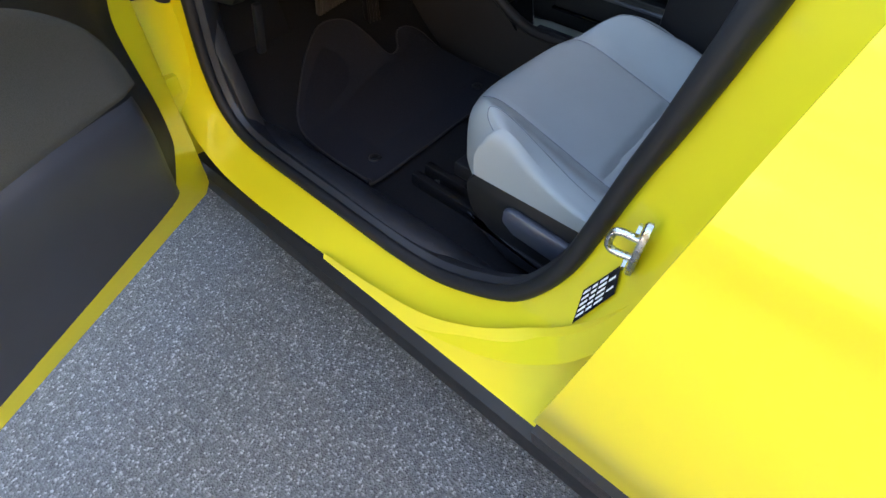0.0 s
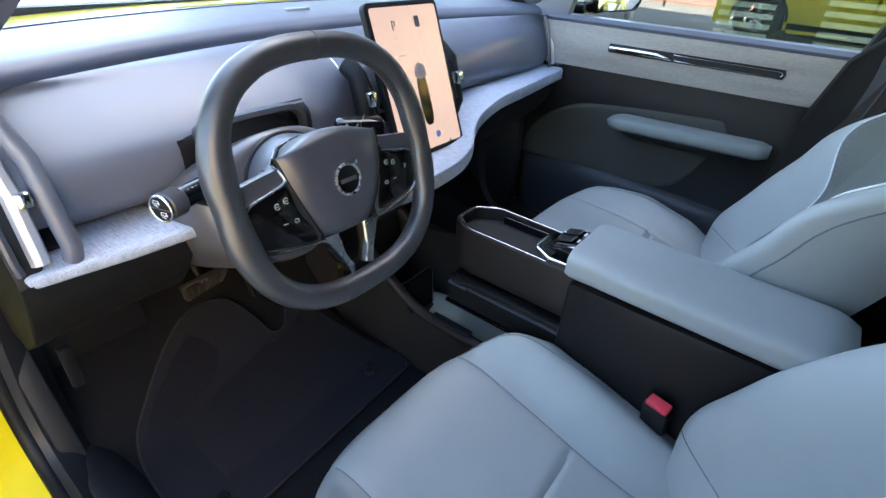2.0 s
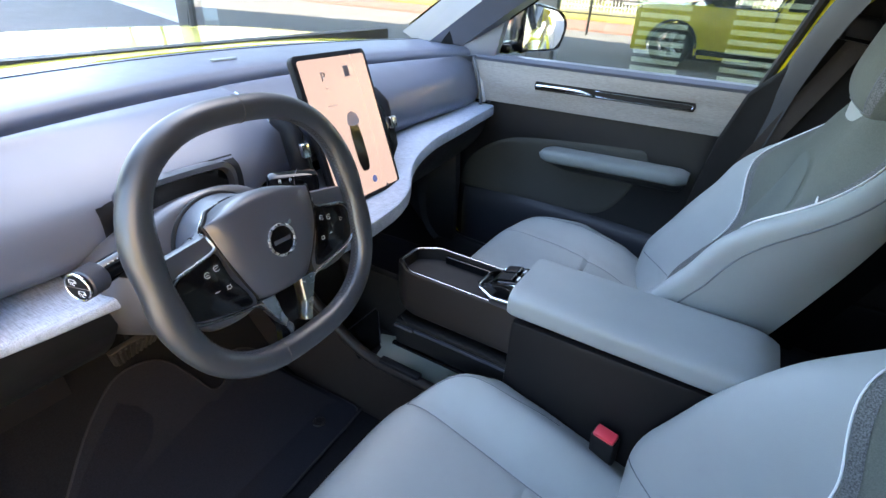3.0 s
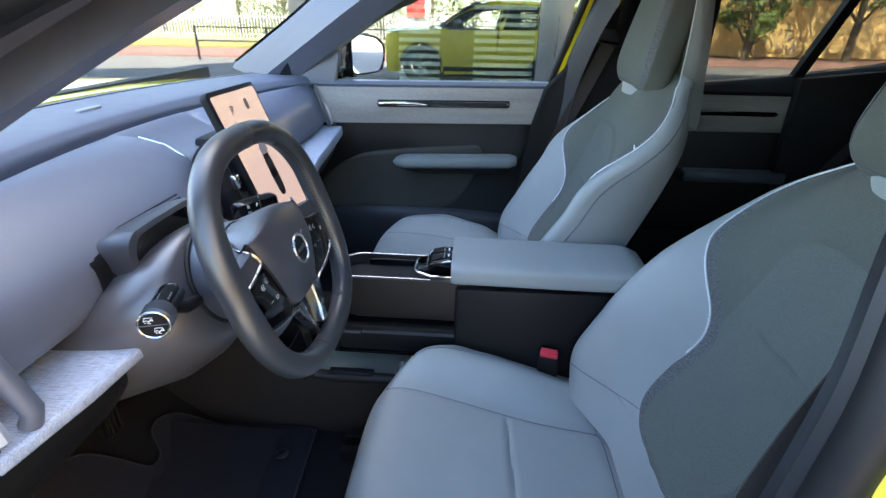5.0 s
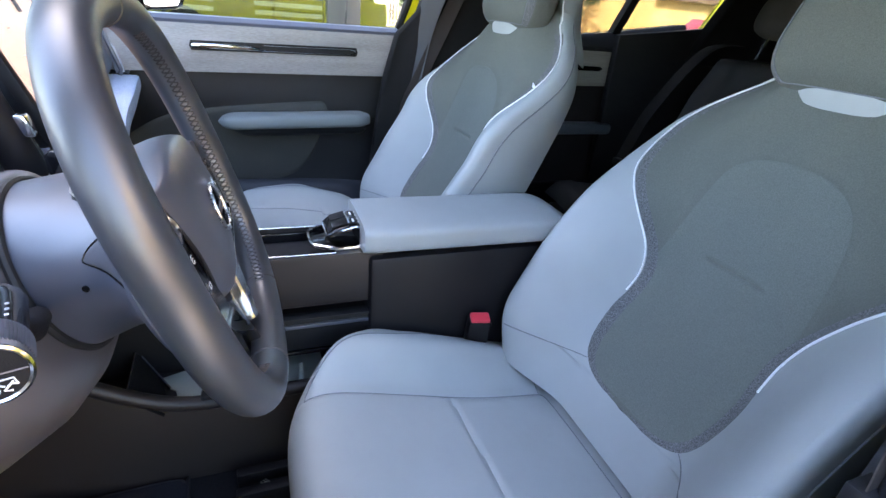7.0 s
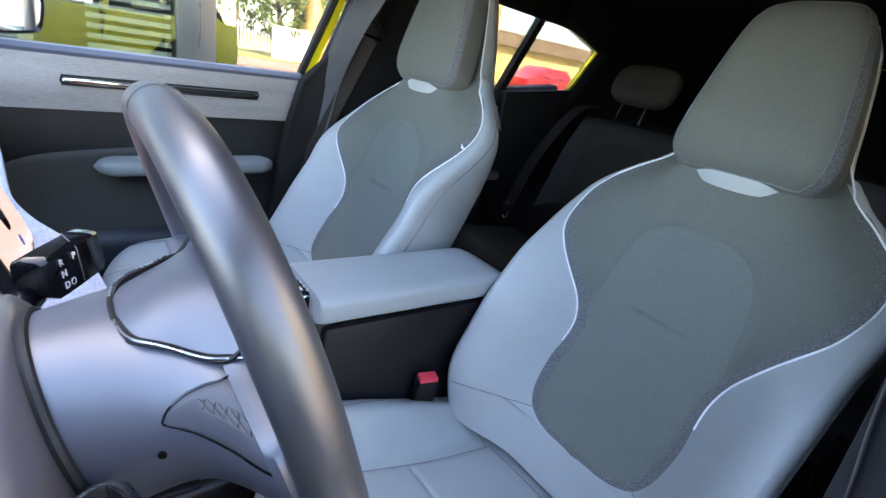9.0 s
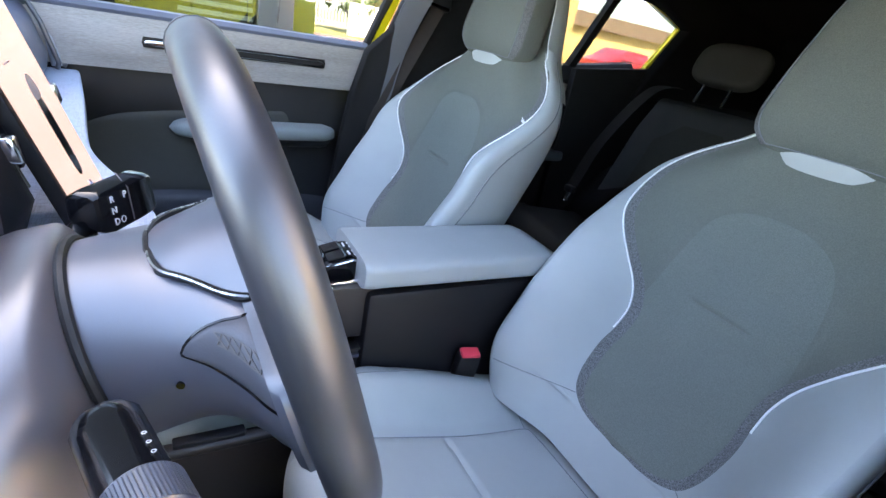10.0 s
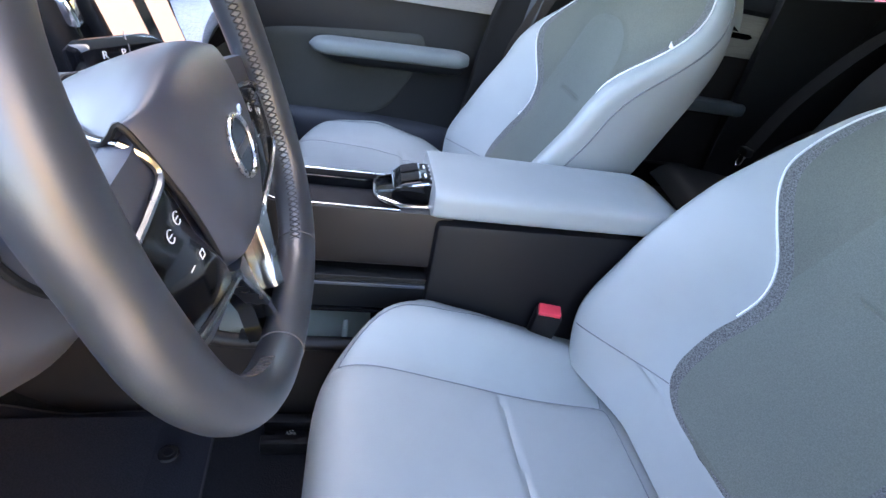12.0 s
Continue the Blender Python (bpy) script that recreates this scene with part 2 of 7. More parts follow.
def tube(pts, r, sides=8, closed=False, bm=None, flat=1.0, up=None):
    """A round bar along pts; r may be a function of 0..1."""
    P = [Vector(p) for p in pts]
    n = len(P)
    rings = []
    ref = Vector(up) if up else None
    prev = None
    for i in range(n):
        a, b = P[(i - 1) % n] if (closed or i) else P[0], P[(i + 1) % n] if (closed or i < n - 1) else P[-1]
        d = (b - a).normalized()
        base = ref or prev or (Vector((0, 0, 1)) if abs(d.z) < 0.9 else Vector((1, 0, 0)))
        s = d.cross(base)
        if s.length < 1e-5:
            s = d.cross(Vector((1, 0.1, 0)))
        s.normalize()
        q = s.cross(d).normalized()
        prev = q
        rr = r(i / max(1, n - 1)) if callable(r) else r
        rings.append([P[i] + rr * (math.cos(k * math.tau / sides) * s + flat * math.sin(k * math.tau / sides) * q) for k in range(sides)])
    if closed:
        rings.append(rings[0])
        bm2 = loft(rings, True, False)
        bmesh.ops.remove_doubles(bm2, verts=bm2.verts, dist=1e-6)
        return join(bm, bm2)
    return join(bm, loft(rings))


def disc(c, axis, r, h, sides=24, bm=None, bevel=0.0):
    """A short round post from c along axis."""
    a = Vector(axis).normalized()
    s = a.orthogonal().normalized()
    q = a.cross(s)
    C = Vector(c)
    prof = [(0, r - bevel), (bevel, r), (h - bevel, r), (h, r - bevel)] if bevel else [(0, r), (h, r)]
    return join(bm, loft([[C + a * t + rr * (math.cos(k * math.tau / sides) * s + math.sin(k * math.tau / sides) * q) for k in range(sides)] for t, rr in prof]))


def prism(poly, d, bm=None, bevel=0.0, seg=2):
    """A polygon in space thickened by the vector d."""
    b = bmesh.new()
    f = b.faces.new([b.verts.new(p) for p in poly])
    g = bmesh.ops.extrude_face_region(b, geom=[f])
    bmesh.ops.translate(b, verts=[v for v in g["geom"] if isinstance(v, bmesh.types.BMVert)], vec=d)
    if bevel:
        bmesh.ops.bevel(b, geom=list(b.edges), offset=bevel, segments=seg, profile=0.5, affect="EDGES")
    return join(bm, b)


def lerp_table(x, tab):
    """Smoothed look-up in (x, value) pairs."""
    if x <= tab[0][0]:
        return tab[0][1]
    for k in range(len(tab) - 1):
        (a, va), (b, vb) = tab[k], tab[k + 1]
        if x <= b:
            m0 = (vb - tab[k - 1][1]) / (b - tab[k - 1][0]) if k else (vb - va) / (b - a)
            m1 = (tab[k + 2][1] - va) / (tab[k + 2][0] - a) if k + 2 < len(tab) else (vb - va) / (b - a)
            h, t = b - a, (x - a) / (b - a)
            return (2 * t ** 3 - 3 * t * t + 1) * va + (t ** 3 - 2 * t * t + t) * h * m0 + (3 * t * t - 2 * t ** 3) * vb + (t ** 3 - t * t) * h * m1
    return tab[-1][1]


def sstep(a, b, x):
    t = min(1, max(0, (x - a) / (b - a)))
    return t * t * (3 - 2 * t)


def text_bm(word, size, m, depth=0.0004):
    """Raised lettering in the built-in font, in the plane of m's x and y."""
    cu = bpy.data.curves.new("t", "FONT")
    cu.body, cu.size, cu.align_x, cu.align_y, cu.extrude = word, size, "CENTER", "CENTER", depth
    ob = bpy.data.objects.new("t", cu)
    scene.collection.objects.link(ob)
    dg = bpy.context.evaluated_depsgraph_get()
    me = bpy.data.meshes.new_from_object(ob.evaluated_get(dg))
    b = bmesh.new()
    b.from_mesh(me)
    bpy.data.objects.remove(ob)
    bpy.data.curves.remove(cu)
    bpy.data.meshes.remove(me)
    return moved(b, m)



# ---------- ground ----------
_b = bmesh.new()
bmesh.ops.create_grid(_b, x_segments=40, y_segments=40, size=400)
single("ground", _b, ASPHALT, "grey coarse asphalt of the parking place", kind="structure")

# ---------- car body ----------
def half_width(y, z):
    w = lerp_table(z, [(0.18, 0.84), (0.28, 0.872), (0.45, 0.905), (0.62, 0.915), (0.78, 0.908), (0.92, 0.895), (1.0, 0.872), (1.1, 0.82)])
    w -= 0.24 * max(0, (y - 1.45) / 0.85) ** 2.4
    w -= 0.16 * max(0, (-1.25 - y) / 0.7) ** 2.2
    return w


def skin(y0, y1, zlo, zhi, side, ny=30, nz=14, off=0.0):
    def f(u, v):
        y = y0 + (y1 - y0) * u
        a, b = (zlo(y) if callable(zlo) else zlo), (zhi(y) if callable(zhi) else zhi)
        z = a + (b - a) * v
        return (side * (half_width(y, z) + off), y, z)
    return grid(f, ny, nz)


def thick(bm, d):
    bmesh.ops.recalc_face_normals(bm, faces=bm.faces)
    bmesh.ops.solidify(bm, geom=list(bm.faces), thickness=d)
    return bm


AF, AR, WRAD = 1.50, -1.15, 0.345
car = thing("car", (0, 0.2, 0.0), "yellow compact electric car with black sill trim and open driver door", "car")


def arch(yc, r=0.385):
    return lambda y: 0.34 + math.sqrt(max(0, r * r - (y - yc) ** 2)) if abs(y - yc) < r else 0.22


for s in (-1, 1):
    part("fender", thick(skin(1.075, 2.18, arch(AF), lambda y: 0.985 - 0.11 * max(0, (y - 1.0) / 1.2) ** 1.6, s, 60, 16), 0.012), YELLOW, car, "yellow front fender")
    part("rear_quarter", thick(skin(-1.93, -0.765, arch(AR), lambda y: 1.02, s, 60, 16), 0.012), YELLOW, car, "yellow rear quarter panel")
    for yc in (AF, AR):
        arc = [(yc + 0.385 * math.cos(a), 0.34 + 0.385 * math.sin(a)) for a in [math.pi * k / 30 for k in range(31)]]
        part("arch_trim", loft([[(s * (half_width(y, z) + d), y + (y - yc) * e, z + (z - 0.34) * e) for y, z in arc] for d, e in ((-0.05, 0.0), (0.008, 0.0), (0.010, 0.075), (-0.004, 0.08))], False, False), RUBBER, car, "black wheel arch trim")
        part("wheel_well", loft([[(s * x, y, z) for y, z in arc] for x in (0.86, 0.50)], False, False), PLASTIC, car)
    # sill
    sill = [(0.850, 0.165), (0.864, 0.188), (0.861, 0.224), (0.845, 0.240)]
    part("sill_trim", loft([[(s * x, y, z) for x, z in sill + [(0.80, 0.24), (0.80, 0.17)]] for y in (1.10, 0.4, -0.76)]), RUBBER, car, "black plastic sill trim")

# driver's door opening: seal curve and the painted flange round it
AP = [(0.89, 0.312), (0.70, 0.308), (0.50, 0.305), (0.385, 0.318), (0.295, 0.356), (0.234, 0.397), (0.194, 0.452), (0.166, 0.518), (0.148, 0.60), (0.134, 0.67), (0.115, 0.75), (0.097, 0.84), (0.080, 0.94), (0.062, 1.04), (0.030, 1.16), (-0.010, 1.27), (0.02, 1.345), (0.12, 1.365), (0.26, 1.350), (0.42, 1.294), (0.54, 1.250), (0.68, 1.190), (0.85, 1.098), (0.975, 0.985), (1.02, 0.86), (1.040, 0.72), (1.046, 0.58), (1.046, 0.48), (1.032, 0.40), (1.008, 0.355), (0.965, 0.325)]
AC = [tuple(p)[:2] for p in smooth_path([(*q, 0) for q in AP], 140, True)]


def ap_x(z, d=0.0):
    """Width of the opening's rim at height z."""
    return lerp_table(z, [(0.30, 0.764), (0.45, 0.760), (0.62, 0.748), (0.9, 0.735), (1.0, 0.722), (1.2, 0.655), (1.4, 0.585)]) + d


def ap_off(k, e):
    y0, z0 = AC[(k - 1) % 140]
    y1, z1 = AC[(k + 1) % 140]
    d = Vector((y1 - y0, z1 - z0)).normalized()
    n = Vector((d.y, -d.x))
    y, z = AC[k]
    c = Vector((y - 0.5, z - 0.8))
    if n.dot(c) < 0:
        n = -n
    return y + n.x * e, z + n.y * e


for s in (-1, 1):
    def flange(u, v, s=s):
        k = round(u * 140) % 140
        e, d = [(0.004, -0.004), (0.030, 0.006), (0.050, 0.016), (0.066, 0.028), (0.082, 0.040), (0.100, 0.052)][round(v * 5)]
        low = sstep(0.46, 0.34, AC[k][1])
        y, z = ap_off(k, e * (1 - 0.30 * low))
        x = ap_x(min(max(AC[k][1], 0.30), 1.4), d * (1.0 + 0.5 * low))
        z = max(z, 0.236)
        return (s * x, y, z)
    part("door_frame", grid(flange, 140, 6, True), YELLOW, car, "yellow painted door opening flange")
    seal = [(-s * 0 + s * ap_x(min(max(z, 0.30), 1.4), 0.004), *ap_off(k, 0.0)) for k, (y, z) in enumerate(AC)]
    part("door_seal", tube(seal, lambda t: 0.013 + 0.004 * sstep(0.62, 0.92, AC[min(139, int(t * 139))][1]), 12, True), RUBBER, car, "black rubber door seal")
    def pskin(u, v, s=s):
        y = 0.62 - 0.92 * u
        top = lerp_table(y, [(-0.3, 0.90), (0.0, 0.90), (0.03, 0.70), (0.07, 0.56), (0.12, 0.46), (0.18, 0.39), (0.26, 0.33), (0.36, 0.285), (0.50, 0.262), (0.62, 0.252)])
        z = 0.237 + (top - 0.237) * v
        return (s * max(0.792, 0.846 - 0.36 * (z - 0.237)), y, z)
    part("pillar_skin", grid(pskin, 50, 16), YELLOW, car, "yellow sill and pillar skin")
    # inner trim round the opening
    def trim(u, v, s=s):
        k = round(u * 140) % 140
        e, d = [(0.0, 0.002), (-0.012, -0.004), (-0.016, -0.016), (-0.004, -0.040), (0.030, -0.070)][round(v * 4)]
        y, z = ap_off(k, e)
        return (s * ap_x(min(max(AC[k][1], 0.30), 1.4), d), y, z)
    part("opening_trim", grid(trim, 140, 5, True), SILLPL, car, "dark inner trim of the door opening")

# striker, label, check strap on the driver's side
SN = Vector((-0.836, 0.549, 0.0))
PN, ST, SC = Vector((-0.22, 0.975, 0.0)), Vector((-0.975, -0.22, 0.0)), Vector((-0.781, 0.093, 0.618))
part("striker", loft([[SC + PN * d + ST * (0.012 * k * math.cos(a)) + Vector((0, 0, 0.040 * k * math.sin(a))) for a in [q * math.tau / 32 for q in range(32)]] for d, k in ((-0.004, 1.0), (0.002, 1.0), (0.0035, 0.92))]), STEEL, car, "zinc door striker plate")
for dz in (-0.026, 0.026):
    part("striker_bolt", disc(SC + PN * 0.005 + Vector((0, 0, dz)), PN, 0.0075, 0.004, 6), STEEL, car)
part("striker_loop", tube(smooth_path([SC + PN * d + ST * e + Vector((0, 0, z)) for d, e, z in ((0.002, 0.0, 0.014), (0.020, -0.002, 0.014), (0.029, -0.003, 0.009), (0.030, -0.003, -0.009), (0.022, -0.002, -0.015), (0.002, 0.0, -0.014))], 32), 0.0045, 10), STEEL, car, "zinc striker loop")
part("rear_hinge_bolt", disc((-0.800, 0.016, 0.765), (-0.8, 0.5, 0.1), 0.014, 0.010, 6, bevel=0.002), YELLOW, car, "yellow painted hinge bolt")
part("wiring_boot", prism([(-0.795, 0.040, 0.675), (-0.822, 0.022, 0.675), (-0.822, -0.01, 0.675), (-0.795, -0.02, 0.675)], (0, 0, 0.035), bevel=0.006), RUBBER, car, "black rubber wiring boot")
LA, LB, LC, LD = (Vector(q) + SN * 0.004 for q in ((-0.771, 0.130, 0.506), (-0.786, 0.124, 0.453), (-0.770, 0.101, 0.578), (-0.780, 0.093, 0.541)))
part("tyre_label", prism([LA, LC, LD, LB], SN * 0.0008), PIANO, car, "black printed sticker with pale bars")
LQ = lambda u, v: LA.lerp(LC, u).lerp(LB.lerp(LD, u), v) + SN * 0.0010
for k in range(5):
    for u0, u1 in ((0.06, 0.26), (0.32, 0.46), (0.52, 0.72), (0.78, 0.94))[: 4 if k % 2 else 3]:
        v0 = 0.09 + 0.175 * k
        part("label_bar", prism([LQ(u0, v0), LQ(u1, v0), LQ(u1, v0 + 0.085), LQ(u0, v0 + 0.085)], SN * 0.0004), WHITEINK, car)

part("check_strap", tube([(-0.790, 1.040, 0.622), (-0.815, 1.075, 0.612), (-0.850, 1.115, 0.600), (-0.93, 1.09, 0.590)], 0.010, 8, flat=0.6), PLASTIC, car, "black door check strap")
part("strap_eye", disc((-0.800, 1.045, 0.606), (0.2, -0.2, 1), 0.014, 0.022, 16), RUBBER, car)
part("cable_bellows", tube([(-0.835, 1.115, 0.80), (-0.865, 1.10, 0.74), (-0.885, 1.085, 0.68)], lambda t: 0.020 + 0.002 * math.sin(t * 60), 12), RUBBER, car, "ribbed rubber cable bellows")
part("latch_box", box(-0.885, -0.845, 1.075, 1.115, 0.50, 0.575, 0.006), RUBBER, car, "black strap housing")
for z in (0.40, 0.83):
    part("hinge", prism([(-0.815, 1.085, z), (-0.865, 1.085, z), (-0.895, 1.060, z), (-0.895, 1.085, z), (-0.865, 1.125, z), (-0.815, 1.125, z)], (0, 0, 0.045), bevel=0.004), YELLOW, car, "yellow painted door hinge")
    part("hinge_pin", disc((-0.868, 1.098, z - 0.006), (0, 0, 1), 0.009, 0.057, 14), YELLOW, car)
part("hinge_pillar", prism([(-0.770, 1.094, 0.236), (-0.842, 1.102, 0.236), (-0.838, 1.102, 0.60), (-0.834, 1.102, 0.975), (-0.765, 1.094, 0.975)], (0, 0.010, 0), bevel=0.003), YELLOW, car, "yellow painted hinge pillar")
part("hood_lever", prism([(-0.690, 0.930, 0.600), (-0.672, 0.930, 0.600), (-0.668, 0.965, 0.490), (-0.686, 0.965, 0.490)], (0, -0.014, -0.002), bevel=0.004), RUBBER, car, "black hood release lever")

# floor, toe board, tunnel walls
def floor_pt(u, v):
    x = -0.74 + 1.48 * u
    y = -0.95 + 2.25 * v
    z = 0.268 + 0.36 * max(0, (y - 0.92) / 0.38) ** 1.4
    return (x, y, z)


part("carpet", grid(floor_pt, 30, 60), CARPET, car, "black floor carpet")
part("floor_pan", box(-0.80, 0.80, -1.7, 1.2, 0.15, 0.232, 0.01), RUBBER, car)
part("firewall", box(-0.80, 0.80, 1.30, 1.34, 0.25, 1.02, 0.0), PLASTIC, car)
for s in (-1, 1):
    part("kick_panel", prism([(s * 0.742, y, z) for y, z in ((0.96 - 0.03 * (s > 0), 0.28), (1.32, 0.28), (1.32, 0.98), (0.99 - 0.03 * (s > 0), 0.98), (1.06 - 0.12 * (s > 0), 0.72), (1.05 - 0.12 * (s > 0), 0.55))], (-s * 0.035, 0, 0), bevel=0.006), SILLPL, car)
    part("rear_sill_wall", box(min(s * 0.735, s * 0.765), max(s * 0.735, s * 0.765), -0.62, 0.02, 0.262, 0.50, 0.006), PLASTIC, car)
    part("sill_cover", loft([[(s * 0.762, y, 0.312), (s * 0.735, y, 0.322), (s * 0.700, y, 0.314), (s * 0.67, y, 0.290), (s * 0.655, y, 0.266)] for y in (1.1, 0.7, 0.4, 0.0, -0.6)], False, False), SILLPL, car, "dark plastic sill cover")

# hood, nose, roof, tail
def hood_pt(u, v):
    a = 2 * u - 1
    y = 1.245 - 0.30 * (a * 0.85) ** 2 * (1 - v) + 0.98 * v
    z = 1.018 - 0.020 * v - 0.14 * max(0, v - 0.55) ** 1.5 - 0.045 * abs(a) ** 3
    return (a * (half_width(y, 0.9) - 0.02), y, z)


part("hood", thick(grid(hood_pt, 40, 30), 0.012), YELLOW, car, "yellow hood")
part("cowl", thick(grid(lambda u, v: ((2 * u - 1) * 0.78, 1.215 - 0.30 * ((2 * u - 1) * 0.78) ** 2 + 0.05 * v, 1.018 - 0.012 * v), 30, 4), 0.01), RUBBER, car, "black cowl seal")


def nose(u, v):
    a = 2 * u - 1
    z = 0.22 + 0.70 * v
    y = 2.20 + 0.09 * math.sin(math.pi * min(1, v * 1.1)) - 0.30 * abs(a) ** 3
    return (a * 0.74, y, z)


part("front_bumper", thick(grid(nose, 30, 14), 0.015), YELLOW, car)
for s in (-1, 1):
    part("headlight", prism([(s * x, y, z) for x, y, z in ((0.50, 2.22, 0.76), (0.74, 1.98, 0.76), (0.755, 1.93, 0.83), (0.56, 2.20, 0.84))], (0, 0.03, 0), bevel=0.006), PIANO, car, "dark headlight")


def roof_pt(u, v, dz=0.0, k=1.0):
    a = 2 * u - 1
    y = 0.50 - 2.09 * v
    w = (0.60 - 0.05 * abs(v - 0.4)) * k
    z = 1.515 - 0.045 * abs(a) ** 2.5 - 0.06 * (1 - v) ** 4 - 0.16 * v ** 3 + dz
    return (a * w, y, z)


part("roof", grid(roof_pt, 30, 40), YELLOW, car, "yellow roof")
part("headliner", grid(lambda u, v: roof_pt(u, v, -0.055, 1.06), 30, 40), HEADLINER, car, "black headliner")
for s in (-1, 1):
    ol = [(1.10, 1.035, 0.79), (0.80, 1.20, 0.715), (0.50, 1.35, 0.64), (0.36, 1.415, 0.60)]
    il = [(0.97, 0.985, 0.735), (0.66, 1.185, 0.660), (0.42, 1.315, 0.605), (0.28, 1.385, 0.57)]
    if s > 0:
        ol = [(1.15, 1.030, 0.745), (0.95, 1.155, 0.700), (0.80, 1.256, 0.665), (0.62, 1.365, 0.620), (0.44, 1.440, 0.575)]
    if s < 0:
        il_y = [(y, z + 0.030, x) for y, z, x in il]
        il = [(y, z - 0.045, x) for y, z, x in il]
    else:
        il_y = il
    rings = []
    for (y0, z0, x0), (y1, z1, x1) in zip(smooth_path(ol, 14), smooth_path(il, 14)):
        rings.append([(s * x0, y0 + 0.02, z0 + 0.012), (s * (x0 - 0.055), y0 + 0.01, z0 + 0.0), (s * (x1 - 0.075), (y0 + y1) / 2, (z0 + z1) / 2 - 0.01), (s * (x1 - 0.045), y1, z1), (s * x1, y1 - 0.01, z1)])
    part("a_pillar_trim", loft(rings, False, False), SOFT, car, "grey A-pillar trim")
    rings = [[(s * (x0 + 0.005), y0 + 0.03, z0 + 0.016), (s * (x1 + 0.06), (y0 + y1) / 2 + 0.02, (z0 + z1) / 2 + 0.012), (s * (x1 + 0.035), y1 - 0.012, z1 + 0.004)] for (y0, z0, x0), (y1, z1, x1) in zip(smooth_path(ol, 14), smooth_path(il_y, 14))]
    part("a_pillar", loft(rings, False, False), PIANO if s > 0 else YELLOW, car)
    # roof rail, inside and out
    part("roof_rail", loft([[(s * 0.60, y, 1.475 + dz), (s * 0.66, y, 1.43 + dz), (s * 0.665, y, 1.385 + dz), (s * 0.60, y, 1.40 + dz)] for y, dz in ((0.37, -0.045), (0.1, 0), (-0.4, 0), (-0.9, -0.03), (-1.4, -0.10))]), YELLOW, car)
    part("roof_rail_trim", loft([[(s * 0.60, y, 1.42 + dz), (s * 0.645, y, 1.36 + dz), (s * 0.655, y, 1.33 + dz), (s * 0.69, y, 1.32 + dz)] for y, dz in ((0.40, -0.03), (0.1, 0), (-0.4, -0.01), (-0.9, -0.035), (-1.1, -0.08))], False, False), HEADLINER, car)
    # B pillar
    bp = [(0.742, 0.075, 0.95), (0.735, 0.060, 1.05), (0.665, -0.03, 1.345), (0.655, -0.33, 1.345), (0.745, -0.36, 1.00), (0.745, -0.30, 0.60), (0.745, -0.18, 0.30), (0.745, 0.06, 0.30), (0.745, 0.06, 0.70)]
    if s > 0:
        bp = [(0.742, 0.166, 0.86), (0.742, 0.132, 0.985), (0.715, 0.078, 1.05), (0.690, 0.018, 1.24), (0.665, -0.015, 1.345), (0.655, -0.33, 1.345), (0.745, -0.36, 1.00), (0.745, -0.30, 0.60), (0.745, -0.18, 0.30), (0.745, 0.19, 0.30), (0.745, 0.205, 0.55), (0.743, 0.184, 0.74)]
    part("b_pillar_trim", prism([(s * x, y, z) for x, y, z in bp], (-s * 0.03, 0, 0), bevel=0.008), PILLAR, car, "dark B-pillar trim")
    part("pillar_seam", tube([(s * 0.706, 0.020, 0.80), (s * 0.704, -0.005, 0.95), (s * 0.690, -0.020, 1.05), (s * 0.652, -0.045, 1.25)], 0.0015, 5), RUBBER, car)
    if s > 0:
        part("b_pillar", prism([(0.800, 0.100, 0.98), (0.705, 0.000, 1.34), (0.705, -0.022, 1.34), (0.800, 0.078, 0.98)], (-0.012, 0, 0)), YELLOW, car, "yellow window frame edge")
    # C pillar with the quarter window's rim
    part("c_pillar_trim", prism([(s * 0.70, -0.985, 1.068), (s * 0.66, -1.045, 1.225), (s * 0.645, -0.80, 1.305), (s * 0.62, -0.80, 1.40), (s * 0.60, -1.6, 1.30), (s * 0.70, -1.75, 0.95), (s * 0.74, -0.95, 0.95)], (-s * 0.05, 0, 0), bevel=0.006), HEADLINER, car, "dark C-pillar trim")
    part("c_pillar", prism([(s * 0.79, -1.075, 1.065), (s * 0.735, -1.135, 1.235), (s * 0.715, -0.80, 1.325), (s * 0.69, -0.80, 1.36), (s * 0.68, -1.2, 1.33), (s * 0.74, -1.75, 1.0), (s * 0.80, -1.7, 0.95), (s * 0.80, -1.06, 0.96)], (s * 0.02, 0, 0)), YELLOW, car, "yellow C-pillar")
    part("quarter_glass", prism([(s * 0.785, -0.66, 1.03), (s * 0.715, -0.75, 1.31), (s * 0.735, -1.12, 1.24), (s * 0.785, -1.06, 1.05)], (s * 0.004, 0, 0)), PRIVACY, car)
    part("quarter_bar", prism([(s * 0.79, -0.650, 1.02), (s * 0.72, -0.735, 1.31), (s * 0.72, -0.765, 1.31), (s * 0.79, -0.682, 1.02)], (-s * 0.03, 0, 0)), PLASTIC, car)
    part("rear_side_panel", prism([(s * 0.75, -0.66, 0.30), (s * 0.75, -0.66, 1.03), (s * 0.72, -1.02, 1.075), (s * 0.72, -1.75, 1.0), (s * 0.72, -1.75, 0.30)], (-s * 0.03, 0, 0), bevel=0.004), PLASTIC, car)
part("windshield", grid(lambda u, v: ((2 * u - 1) * (0.775 - 0.19 * v), 1.225 - 0.30 * ((2 * u - 1) * 0.775) ** 2 * (1 - 0.6 * v) - 0.70 * v, 1.014 + 0.44 * v + 0.02 * math.sin(math.pi * v)), 30, 20), CLEAR, car, "clear windshield")
